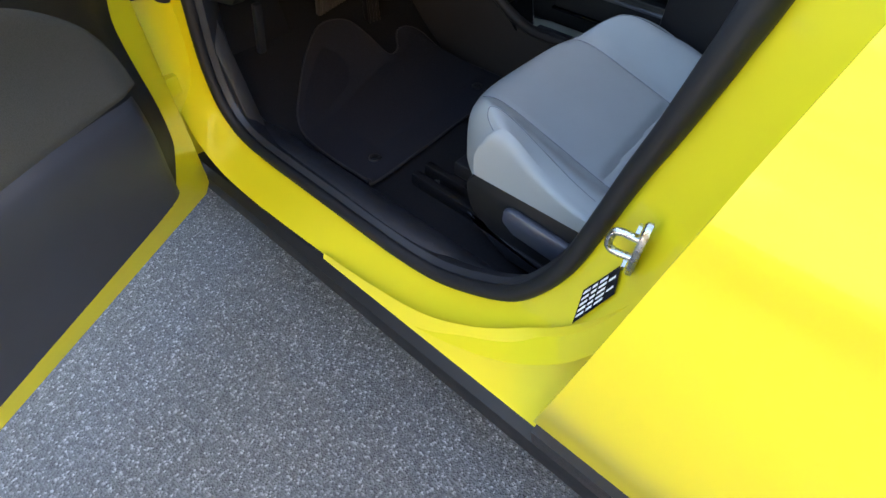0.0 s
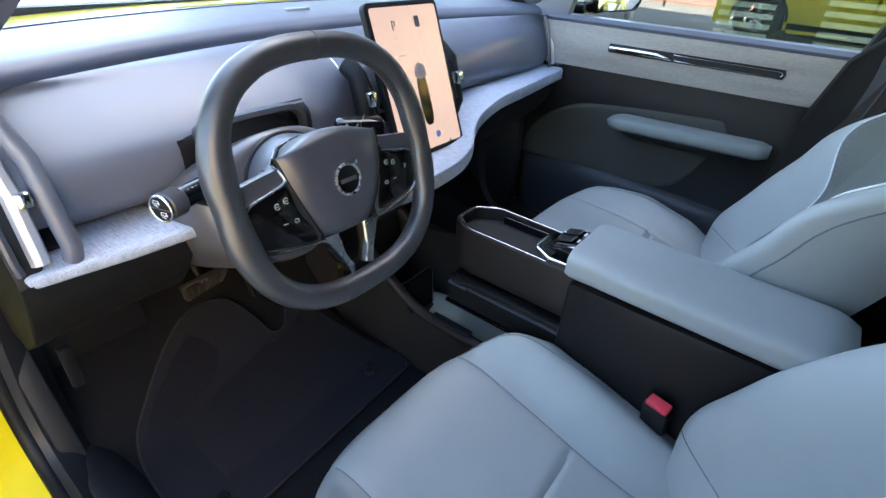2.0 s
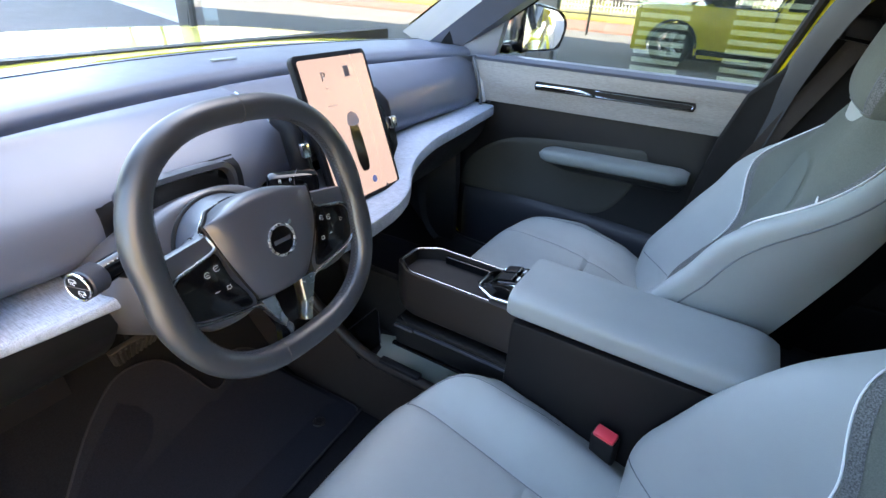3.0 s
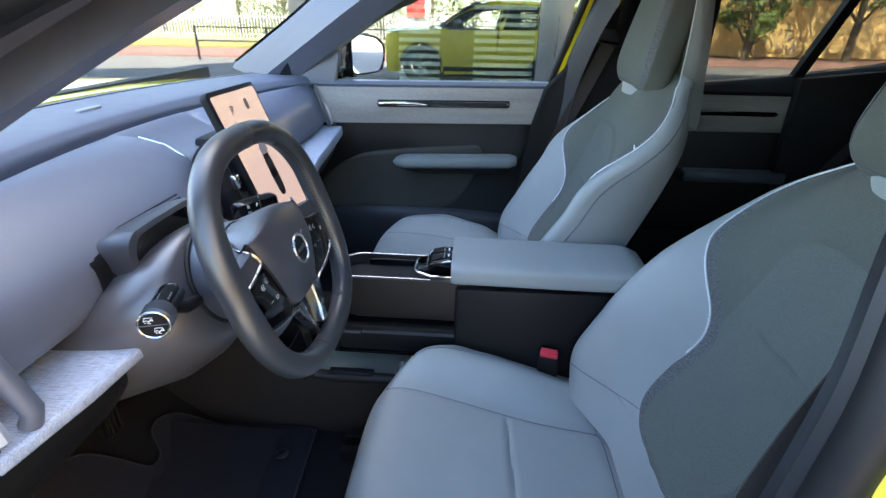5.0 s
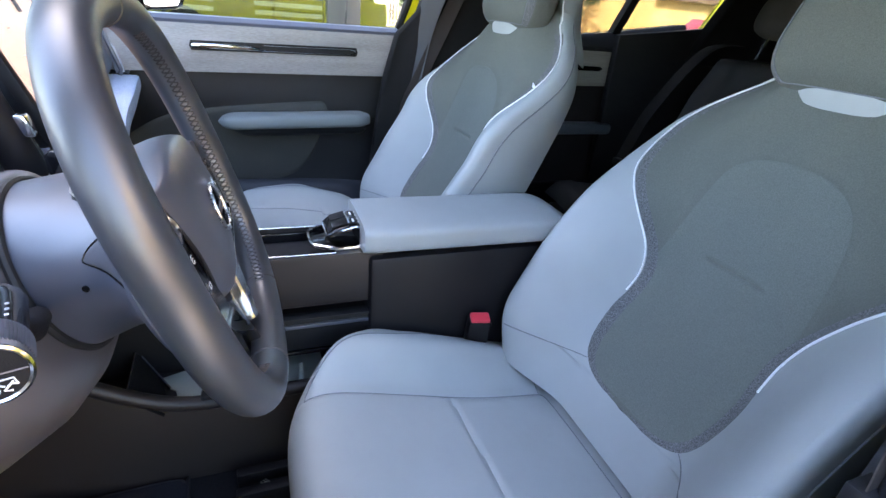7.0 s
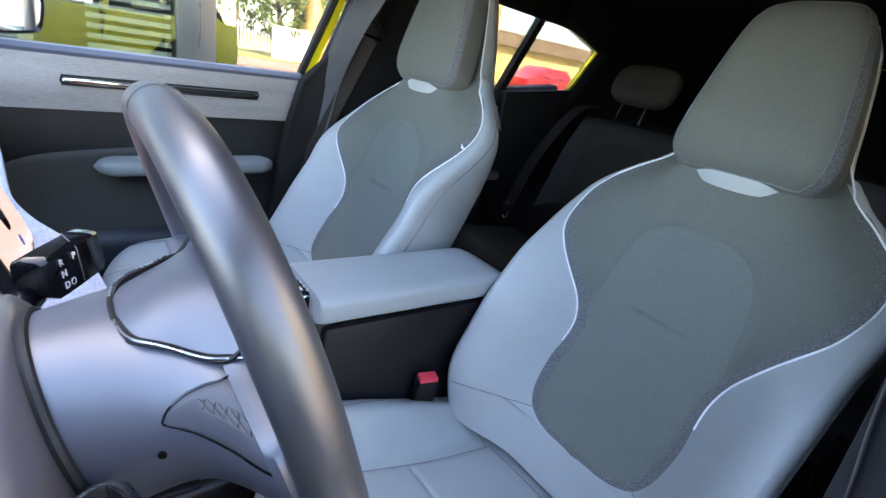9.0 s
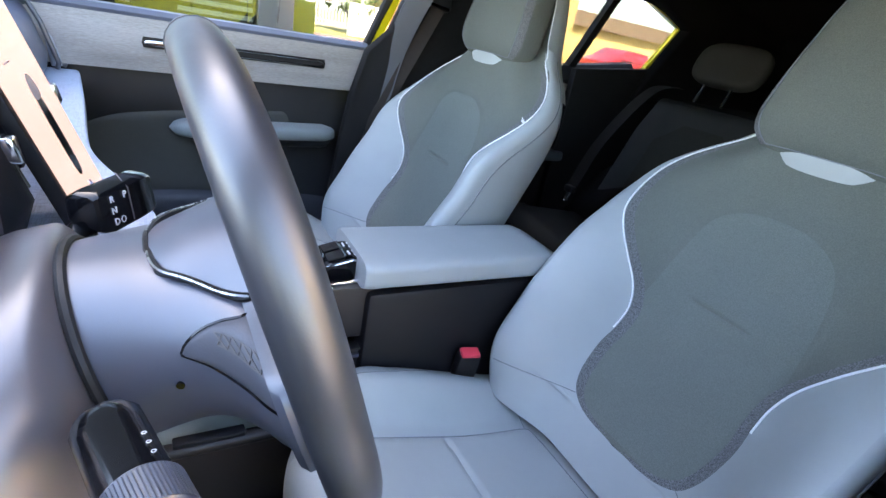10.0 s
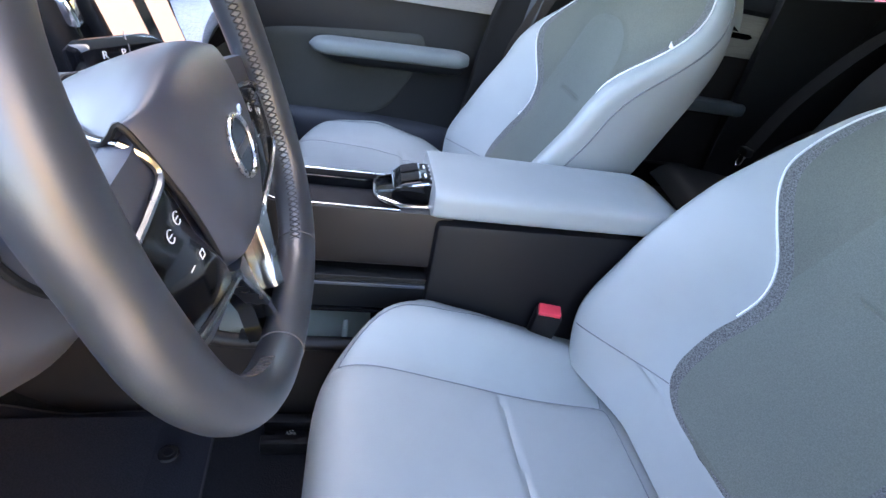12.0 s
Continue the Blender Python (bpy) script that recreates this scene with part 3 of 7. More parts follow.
part("windshield_band", prism([(-0.60, 0.54, 1.395), (0.60, 0.54, 1.395), (0.585, 0.44, 1.445), (-0.585, 0.44, 1.445)], (0, 0.0, -0.012)), HEADLINER, car)
part("tailgate_trim", grid(lambda u, v: ((2 * u - 1) * (0.64 + 0.08 * sstep(1, 0.4, v)), -1.86 + 0.36 * v ** 2, 0.35 + 1.0 * v), 12, 12), HEADLINER, car, "dark inner tailgate trim")
part("tailgate", thick(grid(lambda u, v: ((2 * u - 1) * (0.60 + 0.10 * sstep(1, 0.4, v)), -1.93 + 0.38 * v ** 2, 0.35 + 0.98 * v), 20, 20), 0.03), YELLOW, car)
part("rear_shelf", box(-0.70, 0.70, -1.70, -1.08, 0.96, 0.98, 0.005), HEADLINER, car)


def wheel_m(s, yc):
    X = lambda a, r, x: (s * (0.79 + x), yc + r * math.cos(a), WRAD + r * math.sin(a))
    prof = [(0.235, 0.095), (0.262, 0.108), (0.31, 0.108), (0.338, 0.09), (0.345, 0.05), (0.345, -0.06), (0.33, -0.1), (0.24, -0.1)]
    w = part("wheel", loft([[X(k * math.tau / 48, r, x) for k in range(48)] for r, x in prof], True, False), RUBBER, car, "black tyre on a dark alloy rim")
    part("rim", loft([[X(k * math.tau / 48, r, x) for k in range(48)] for r, x in ((0.238, 0.095), (0.228, 0.095), (0.215, 0.06), (0.21, -0.08))], True, False), SATIN, w, "alloy rim")
    for k in range(5):
        a = k * math.tau / 5 + 0.3
        part("rim_spoke", prism([X(a - 0.9, 0.045, 0.07), X(a - 0.22, 0.222, 0.088), X(a + 0.22, 0.222, 0.088), X(a + 0.9, 0.045, 0.07)], (-s * 0.03, 0, 0), bevel=0.004), SATIN, w)
    part("brake_disc", disc((s * 0.79, yc, WRAD), (s, 0, 0), 0.16, 0.02, 32), BROWNPL, w)


for s in (-1, 1):
    for yc in (AF, AR):
        wheel_m(s, yc)


# ---------- doors ----------
def din(y):
    """Inner face of the front door at the belt."""
    return 0.758 - 0.095 * (y - 0.113)


def front_door(name, label, m):
    """Right front door in place, or mirrored by m to the other side."""
    root = subpart(name, prism([(0.815, y, z) for y, z in ((0.130, 0.97), (0.122, 0.85), (0.150, 0.55), (0.20, 0.32), (0.27, 0.215), (1.03, 0.190), (1.055, 0.21), (1.055, 0.97))], (0.05, 0, 0), bevel=0.006), YELLOW, car, label, (0.86, 1.07, 0.22))
    f = lambda y, z, d=0.0: Vector((din(y) + d, y, z))
    part("outer_skin", thick(skin(0.095, 1.065, 0.335, lambda y: 0.972, 1, 30, 18), 0.010), YELLOW, root, "yellow outer door skin")

    part("cladding", thick(skin(0.098, 1.062, 0.188, lambda y: 0.333, 1, 20, 6, 0.003), 0.012), RUBBER, root, "black lower door cladding")

    def lower(u, v):
        y = 0.135 + 0.87 * u
        y = max(y, 0.13 + 0.55 * max(0, (0.62 - (0.285 + 0.580 * v))) ** 1.3)
        z = 0.285 + 0.580 * v
        y = min(y, 0.985 - 0.09 * max(0, (0.385 - z) / 0.10) ** 2)
        d = 0.010 + 0.02 * sstep(0.75, 1.0, v) - 0.018 * sstep(0.55, 0.2, v) + 0.012 * sstep(0.06, 0.0, u)
        w = sstep(0.60, 0.86, z)
        base = din(y) * w + (0.768 + 0.012 * sstep(0.5, 0.3, z)) * (1 - w)
        return Vector((base + d + 0.006 + 0.022 * sstep(0.90, 0.99, y), y, z))
    part("lower_panel", grid(lower, 50, 50), DOORBLK, root, "warm black lower door panel")

    def pocket(u, v):
        p = lower(0.06 + 0.86 * u, 0.03 + 0.37 * v)
        lift = math.sqrt(max(0.0, 1 - (2 * u - 1) ** 8)) * (0.020 * math.sqrt(max(0.0, 1 - max(0.0, (v - 0.82) / 0.18) ** 2)))
        return p + Vector((0.001 - lift, 0, 0.02 * v * (1 - (2 * u - 1) ** 2)))
    part("door_pocket", grid(pocket, 50, 24), POCKET, root, "blue-black door pocket")

    def insert(u, v):
        y = 0.325 + 0.630 * u
        hi = lerp_table(y, [(0.325, 0.752), (0.335, 0.775), (0.355, 0.782), (0.55, 0.772), (0.73, 0.752), (0.80, 0.727), (0.871, 0.680), (0.92, 0.632), (0.945, 0.590), (0.955, 0.545)])
        lo = lerp_table(y, [(0.325, 0.740), (0.345, 0.680), (0.364, 0.633), (0.385, 0.595), (0.414, 0.560), (0.45, 0.540), (0.506, 0.529), (0.726, 0.527), (0.988, 0.522)])
        z = lo + (hi - lo) * v
        e = min(1.0, 14 * v, 14 * (1 - v))
        return lower((y - 0.135) / 0.87, (z - 0.285) / 0.58) + Vector((0.002 - 0.007 * math.sqrt(max(0.0, e)), 0, 0))
    part("door_insert", grid(insert, 70, 24), INSERT, root, "grey-green door insert")
    part("decor_panel", grid(lambda u, v: f(0.125 + 0.85 * u, 0.858 + 0.120 * v, 0.004 * math.cos(v * 3.1) + 0.010 * sstep(0.3, 0.0, v)), 40, 10), FLAX, root, "grey-beige flax decor panel")
    part("belt_cap", loft([[f(y, 0.974, 0.002), f(y, 0.986, -0.004), f(y, 0.996, 0.004), f(y, 0.998, 0.03), f(y, 0.97, 0.045)] for y in (0.115, 0.3, 0.6, 0.985)]), SOFT, root, "blue-grey soft belt cap")
    part("handle_recess", prism([f(0.243, 0.914, -0.0035), f(0.680, 0.914, -0.0035), f(0.684, 0.925, -0.0035), f(0.680, 0.938, -0.0035), f(0.243, 0.938, -0.0035), f(0.239, 0.926, -0.0035)], (0.003, 0, 0)), LOWBLACK, root, "black handle recess")
    part("handle_rail", tube([f(0.505, 0.9185, -0.006), f(0.26, 0.9185, -0.006), f(0.249, 0.922, -0.006), f(0.245, 0.926, -0.006), f(0.249, 0.931, -0.006), f(0.26, 0.9335, -0.006), f(0.505, 0.9335, -0.006)], 0.0016, 6), CHROME, root, "chrome line round the grip slot")
    hb = [(0.676, 0.920), (0.680, 0.926), (0.676, 0.932), (0.60, 0.933), (0.545, 0.932), (0.520, 0.928), (0.498, 0.921), (0.498, 0.9185), (0.60, 0.919)]
    part("release_handle", prism([f(y, z, -0.004) for y, z in hb], (-0.010, 0, 0), bevel=0.003), CHROME, root, "chrome release handle")
    part("handle_shadow", prism([f(y, z, -0.0145) for y, z in ((0.66, 0.9265), (0.56, 0.9265), (0.53, 0.924), (0.53, 0.9225), (0.66, 0.9235))], (-0.001, 0, 0)), PIANO, root)
    # armrest
    def arm(u, v):
        th = u * math.tau
        ex = lambda c, p: math.copysign(abs(c) ** p, c)
        y = 0.205 + 0.43 * v
        k = math.sqrt(max(0.0, 1 - max(0, (v - 0.88) / 0.12) ** 2)) * (1 - 0.35 * max(0, (0.06 - v) / 0.06))
        return Vector((din(y) - 0.012 + 0.042 * ex(math.cos(th), 0.6) * max(0.15, k) , y, 0.735 + 0.021 * ex(math.sin(th), 0.7) * max(0.05, k) - 0.003 * v))
    part("armrest", grid(arm, 28, 40, True), ARMVINYL, root, "grey-blue leatherette armrest")
    def under(u, v):
        th = math.pi * (1 + u)
        y = 0.208 + 0.40 * v
        k = math.sqrt(max(0.0, 1 - max(0, (v - 0.80) / 0.20) ** 2)) * math.sqrt(max(0.0, 1 - max(0, (0.06 - v) / 0.06) ** 2))
        return Vector((din(y) + 0.004 + 0.040 * math.cos(th), y, 0.722 + 0.036 * math.sin(th) * max(0.1, k)))
    part("armrest_support", grid(under, 15, 30), DOORBLK, root, "black underside of the armrest")
    # window
    part("window_glass", prism([(0.815, 0.10, 0.985), (0.815, 0.93, 0.985), (0.66, 0.60, 1.24), (0.655, 0.38, 1.345), (0.67, 0.0, 1.36)], (0.004, 0, 0)), CLEAR, root, "clear side window")
    part("window_frame", tube([(0.81, 0.98, 0.99), (0.735, 0.68, 1.20), (0.675, 0.42, 1.335), (0.66, 0.30, 1.372), (0.665, 0.05, 1.38), (0.69, 0.01, 1.34), (0.80, 0.105, 0.99)], 0.013, 8), RUBBER, root, "black window frame")
    part("sail_panel", prism([f(0.99, 0.985, 0.0), f(0.82, 0.99, 0.0), (0.705, 0.80, 1.10)], (0.03, 0, 0), bevel=0.003), SOFT, root, "black mirror sail panel")
    # outside mirror
    mg = [(0.830, 1.010), (0.830, 1.126), (0.845, 1.134), (0.920, 1.118), (0.945, 1.095), (0.950, 1.066), (0.942, 1.030), (0.926, 1.008), (0.850, 1.003)]
    my = lambda x: 0.790 - 0.72 * (x - 0.83)
    part("mirror_glass", prism([(x, my(x), z) for x, z in mg], (0.0035, 0.005, 0)), MIRROR, root, "mirror glass")
    cxm, czm = 0.885, 1.066
    ring = [(x, z) for x, z in [tuple(p)[:2] for p in smooth_path([(*q, 0) for q in mg], 36, True)]]
    part("mirror_housing", loft([[(cxm + (x - cxm) * k + 0.59 * d, my(cxm + (x - cxm) * k) + 0.81 * d, czm + (z - czm) * k) for x, z in ring] for k, d in ((1.00, 0.004), (1.07, -0.004), (1.13, 0.010), (1.14, 0.040), (1.02, 0.085), (0.70, 0.120), (0.30, 0.132))], True, True), PIANO, root, "gloss black outside mirror", angle=50)
    part("mirror_foot", prism([(0.815, 0.83, 0.985), (0.88, 0.80, 0.995), (0.90, 0.86, 0.995), (0.815, 0.89, 0.985)], (0, 0, 0.03), bevel=0.008), PIANO, root)
    if m is not None:
        for ob in root.children_recursive:
            ob.data.transform(Matrix.Diagonal((-1, 1, 1, 1)))
            ob.data.flip_normals()
        root.data.transform(Matrix.Diagonal((-1, 1, 1, 1)))
        root.data.flip_normals()
        root.matrix_basis = Matrix.Translation(-ORG[car.name]) @ m
    return root


DOORBLK = plain("door_black", (0.013, 0.013, 0.015), 0.5, grain=0.2, gscale=1300, spec=0.4)
ARMVINYL = leather("armrest_leatherette", (0.20, 0.222, 0.222), 0.46)
POCKET = plain("blue_black_plastic", (0.042, 0.044, 0.055), 0.45, grain=0.2, gscale=1300)
INSERT = fabric("door_insert_cloth", (0.078, 0.077, 0.070), 0.4, 400, 0.12, sheen=0.0)
MIRROR = plain("mirror", (0.9, 0.9, 0.9), 0.02, 1.0, var=0.0, rvar=0.0)
front_door("car_door", "closed yellow front door with flax decor panel and window", None)
DOOR_SWING = -62.0
driver_door = front_door("car_door", "open yellow driver door with dark inner panel", pose(-0.865, 1.075, 0.22, 0, 0, DOOR_SWING))


def rear_door(s):
    root = subpart("car_door", prism([(s * 0.80, y, z) for y, z in ((0.05, 0.30), (0.0, 0.97), (-0.70, 0.99), (-0.70, 0.75), (-0.50, 0.30))], (s * 0.05, 0, 0), bevel=0.004), YELLOW, car, "closed yellow rear door with dark inner panel", (s * 0.8, -0.1, 0.22))
    def rskin(u, v):
        z = 0.335 + 0.672 * v
        y = 0.102 - 0.135 * (z - 0.35) - 0.02 * max(0, z - 0.85)
        y = y + (-0.755 - y) * u
        low = 0.335 + 1.3 * max(0, -0.50 - y)
        z = low + (0.985 - low) * v
        crease = 0.010 * math.exp(-((z - 0.80) / 0.03) ** 2) - 0.010 * sstep(0.50, 0.36, z)
        return (s * (half_width(y, z) + 0.006 + crease), y, z)
    part("outer_skin", thick(grid(rskin, 30, 40), 0.016), YELLOW, root, "yellow outer door skin")
    part("cladding", thick(grid(lambda u, v: (s * (half_width(-0.2, 0.2 + 0.13 * v) + 0.004 + 0.006 * v), 0.098 - 0.62 * u, 0.195 + 0.138 * v), 12, 6), 0.016), BROWNPL, root, "black lower door cladding")
    dx = lambda d: s * (0.762 - d)
    part("lower_panel", prism([(dx(0), y, z) for y, z in ((-0.10, 0.29), (-0.20, 0.86), (-0.92, 0.86), (-0.90, 0.60), (-0.62, 0.29))], (s * 0.03, 0, 0), bevel=0.006), BROWNPL, root)
    part("decor_panel", prism([(dx(0.004), y, z) for y, z in ((-0.36, 0.852), (-0.34, 0.972), (-0.830, 0.972), (-0.765, 0.856))], (s * 0.02, 0, 0), bevel=0.003), FLAX, root, "grey-beige flax decor panel")
    part("handle_recess", prism([(dx(0.008), y, z) for y, z in ((-0.36, 0.906), (-0.36, 0.922), (-0.63, 0.922), (-0.642, 0.914), (-0.63, 0.906))], (s * 0.004, 0, 0), bevel=0.001), PIANO, root)
    part("belt_cap", loft([[(dx(0.003), y, 0.972), (dx(0.014), y, 0.985), (dx(0.010), y, z - 0.012), (dx(0.0), y, z), (dx(-0.05), y, z), (dx(-0.05), y, 0.972)] for y, z in ((-0.32, 1.006), (-0.6, 1.028), (-0.90, 1.070), (-0.97, 1.080))]), SOFTD, root, "dark belt cap")
    part("armrest", box(min(dx(0), dx(0.06)), max(dx(0), dx(0.06)), -0.70, -0.36, 0.69, 0.73, 0.014), VINYL_R, root, "grey leatherette armrest")
    part("window_glass", prism([(s * 0.80, -0.33, 0.99), (s * 0.70, -0.32, 1.34), (s * 0.70, -0.73, 1.315), (s * 0.80, -0.655, 1.0)], (s * 0.004, 0, 0)), PRIVACY, root)
    part("window_frame", tube([(s * 0.80, -0.335, 0.99), (s * 0.705, -0.325, 1.33), (s * 0.69, -0.76, 1.315)], 0.012, 8), RUBBER, root)
    return root


SOFTD = leather("soft_dark", (0.02, 0.021, 0.026), 0.45, 0.1)
VINYL_R = leather("rear_arm_leatherette", (0.10, 0.11, 0.12))
rear_door(1)
rear_door(-1)


# ---------- mats and pedals ----------
BINDING = plain("mat_binding", (0.020, 0.020, 0.024), 0.65)


def floor_mat(sx):
    out = [(-0.655, 0.715), (-0.648, 0.688), (-0.615, 0.673), (-0.150, 0.698), (-0.122, 0.706), (-0.110, 0.735), (-0.118, 0.90), (-0.135, 1.00), (-0.170, 1.035), (-0.215, 1.035), (-0.250, 1.000), (-0.285, 1.000), (-0.305, 1.05), (-0.34, 1.095), (-0.42, 1.105), (-0.50, 1.07), (-0.58, 1.01), (-0.635, 0.95), (-0.655, 0.85)]
    root = thing("floor_mat", (sx * 0.43, 0.82, 0.28), "black textile floor mat with round fixings", "floor mat", "floor mats")
    zf = lambda y: 0.280 + 0.36 * max(0, (y - 0.92) / 0.38) ** 1.4
    pts = [tuple(p)[:2] for p in smooth_path([(*q, 0) for q in out], 84, True)]
    rows = [[(-sx * (x + (-0.43 - x) * k), y + (0.82 - y) * k, zf(y + (0.82 - y) * k) + h) for x, y in pts] for k, h in ((0.0, -0.006), (0.0, 0.001), (0.008, 0.005), (0.03, 0.004), (0.1, 0.004), (0.2, 0.004), (0.3, 0.004), (0.4, 0.004), (0.5, 0.004), (0.6, 0.004), (0.75, 0.004), (0.98, 0.004))]
    part("cloth", loft(rows), MATCLOTH, root)
    part("binding", tube([(-sx * x, y, zf(y) + 0.002) for x, y in pts], 0.0030, 6, True), BINDING, root, "smooth stitched edge")
    for x, y in ((-0.593, 0.731), (-0.195, 0.754)):
        part("fixing", disc((-sx * x, y, 0.283), (0, 0, 1), 0.015, 0.006, 24, bevel=0.002), RUBBER, root, "round black fixing button")
        part("fixing_cap", disc((-sx * x, y, 0.289), (0, 0, 1), 0.008, 0.002, 16, bevel=0.0008), PLASTIC, root)


floor_mat(1)
floor_mat(-1)


PEDALGREY = plain("pedal_rubber", (0.060, 0.052, 0.048), 0.6, grain=0.2)


def pedals():
    root = thing("brake_pedal", (-0.375, 1.15, 0.45), "ribbed dark brake pedal", "pedal", "pedals")
    a, bq, c, d = Vector((-0.434, 1.075, 0.493)), Vector((-0.320, 1.080, 0.496)), Vector((-0.326, 1.105, 0.448)), Vector((-0.418, 1.105, 0.434))
    part("pad", prism([a, bq, c, d], (0, 0.014, 0.004), bevel=0.004), PEDALGREY, root)
    for k in range(9):
        t = (k + 0.7) / 9.4
        part("rib", tube([a.lerp(bq, t) + Vector((0, -0.002, -0.004)), d.lerp(c, t) + Vector((0, -0.002, 0.004))], 0.0035, 6), PEDALGREY, root)
    part("arm", tube([(-0.375, 1.105, 0.46), (-0.375, 1.18, 0.56), (-0.375, 1.24, 0.72)], 0.010, 8), PLASTIC, root)
    root = thing("accelerator_pedal", (-0.26, 1.12, 0.30), "ribbed dark accelerator pedal", "pedal", "pedals")
    a, bq, c, d = Vector((-0.300, 1.062, 0.540)), Vector((-0.255, 1.062, 0.535)), Vector((-0.215, 1.095, 0.315)), Vector((-0.268, 1.095, 0.315))
    part("pad", prism([a, bq, c, d], (0, 0.014, 0.004), bevel=0.004), PLASTIC, root)
    for k in range(4):
        t = (k + 0.7) / 4.4
        part("rib", tube([a.lerp(bq, t) + Vector((0, -0.002, -0.006)), d.lerp(c, t) + Vector((0, -0.002, 0.006))], 0.0035, 6), BROWNPL, root)
    root = thing("footrest", (-0.60, 1.12, 0.28), "dark carpeted footrest on the floor", "footrest")
    part("body", prism([(-0.69, 1.02, 0.285), (-0.55, 1.02, 0.285), (-0.55, 1.19, 0.49), (-0.69, 1.19, 0.49)], (0, 0.06, -0.02), bevel=0.012), CARPET, root)


pedals()


# ---------- front seats ----------
SX, RECL = -0.366, radians(24)
BU = Vector((0, -math.sin(RECL), math.cos(RECL)))
BN = Vector((0, math.cos(RECL), math.sin(RECL)))
BO = Vector((SX, 0.055, 0.435))
W_BACK = [(0, 0.215), (0.06, 0.235), (0.14, 0.250), (0.28, 0.256), (0.40, 0.259), (0.48, 0.262), (0.54, 0.256), (0.58, 0.234), (0.62, 0.195), (0.65, 0.158), (0.69, 0.122)]
I_BACK = [(0, 0.0), (0.078, 0.0), (0.080, 0.052), (0.086, 0.086), (0.098, 0.110), (0.118, 0.124), (0.15, 0.133), (0.20, 0.137), (0.24, 0.133), (0.28, 0.134), (0.32, 0.148), (0.36, 0.176), (0.40, 0.207), (0.43, 0.228), (0.46, 0.240), (0.50, 0.248), (0.54, 0.246), (0.58, 0.227), (0.62, 0.189), (0.65, 0.153), (0.69, 0.118)]
B_BACK = [(0, 0.07), (0.08, 0.11), (0.14, 0.122), (0.24, 0.130), (0.35, 0.106), (0.44, 0.052), (0.54, -0.022), (0.62, -0.050), (0.69, -0.050)]
C_BACK = [(0, 0.005), (0.08, 0.0), (0.2, -0.026), (0.32, -0.034), (0.45, -0.024), (0.55, -0.005), (0.69, -0.008)]
BOLSTER = [1.0]  # depth of the lower side bolsters of the seat in hand
ARCH_W = [(0.30, 0.134), (0.36, 0.127), (0.42, 0.119), (0.47, 0.106), (0.495, 0.089), (0.512, 0.060), (0.520, 0.030), (0.522, 0.0)]
HEAD_W = [(0, 0.080), (0.02, 0.100), (0.06, 0.118), (0.12, 0.129), (0.22, 0.131), (0.5, 0.117), (0.75, 0.100), (0.88, 0.086), (0.96, 0.068), (1, 0.045)]


def back_n(a, s):
    w = lerp_table(s, W_BACK)
    r = abs(a) / w
    n = lerp_table(s, C_BACK) + lerp_table(s, B_BACK) * (1 - (1 - BOLSTER[0]) * sstep(0.45, 0.30, s)) * sstep(0.42, 1.0, r)
    # arched inner panel and the tuck across it
    e = lerp_table(s, ARCH_W) if s < 0.522 else 0.0
    if e > 0:
        n += 0.004 * sstep(-0.008, 0.004, e - abs(a)) * sstep(0.28, 0.38, s) * sstep(0.526, 0.514, s)
    if abs(a) < 0.075:
        n -= 0.004 * math.exp(-((s - 0.352) / 0.003) ** 2) * sstep(0.062, 0.045, abs(a))
    return n


def back_pt(a, s, off=0.0):
    return BO + Vector((a, 0, 0)) + BU * s + BN * (back_n(a, s) + off)


def seat_side_profile(s, side, k):
    """From the front edge of the bolster round the side to the rear shell; k from 0 to 1."""
    w = lerp_table(s, W_BACK)
    n0 = back_n(w, s)
    deep = -0.105 - 0.02 * math.sin(math.pi * min(1.0, s / 0.65))
    ang = k * math.pi / 2
    if k < 0.35:
        q = k / 0.35
        a, n = w + 0.016 * math.sin(q * math.pi / 2), n0 - 0.022 * (1 - math.cos(q * math.pi / 2))
    else:
        q = (k - 0.35) / 0.65
        a, n = w + 0.016 - 0.035 * q ** 2.2, n0 - 0.022 + (deep - n0 + 0.022) * q
    return BO + Vector((side * a, 0, 0)) + BU * s + BN * n


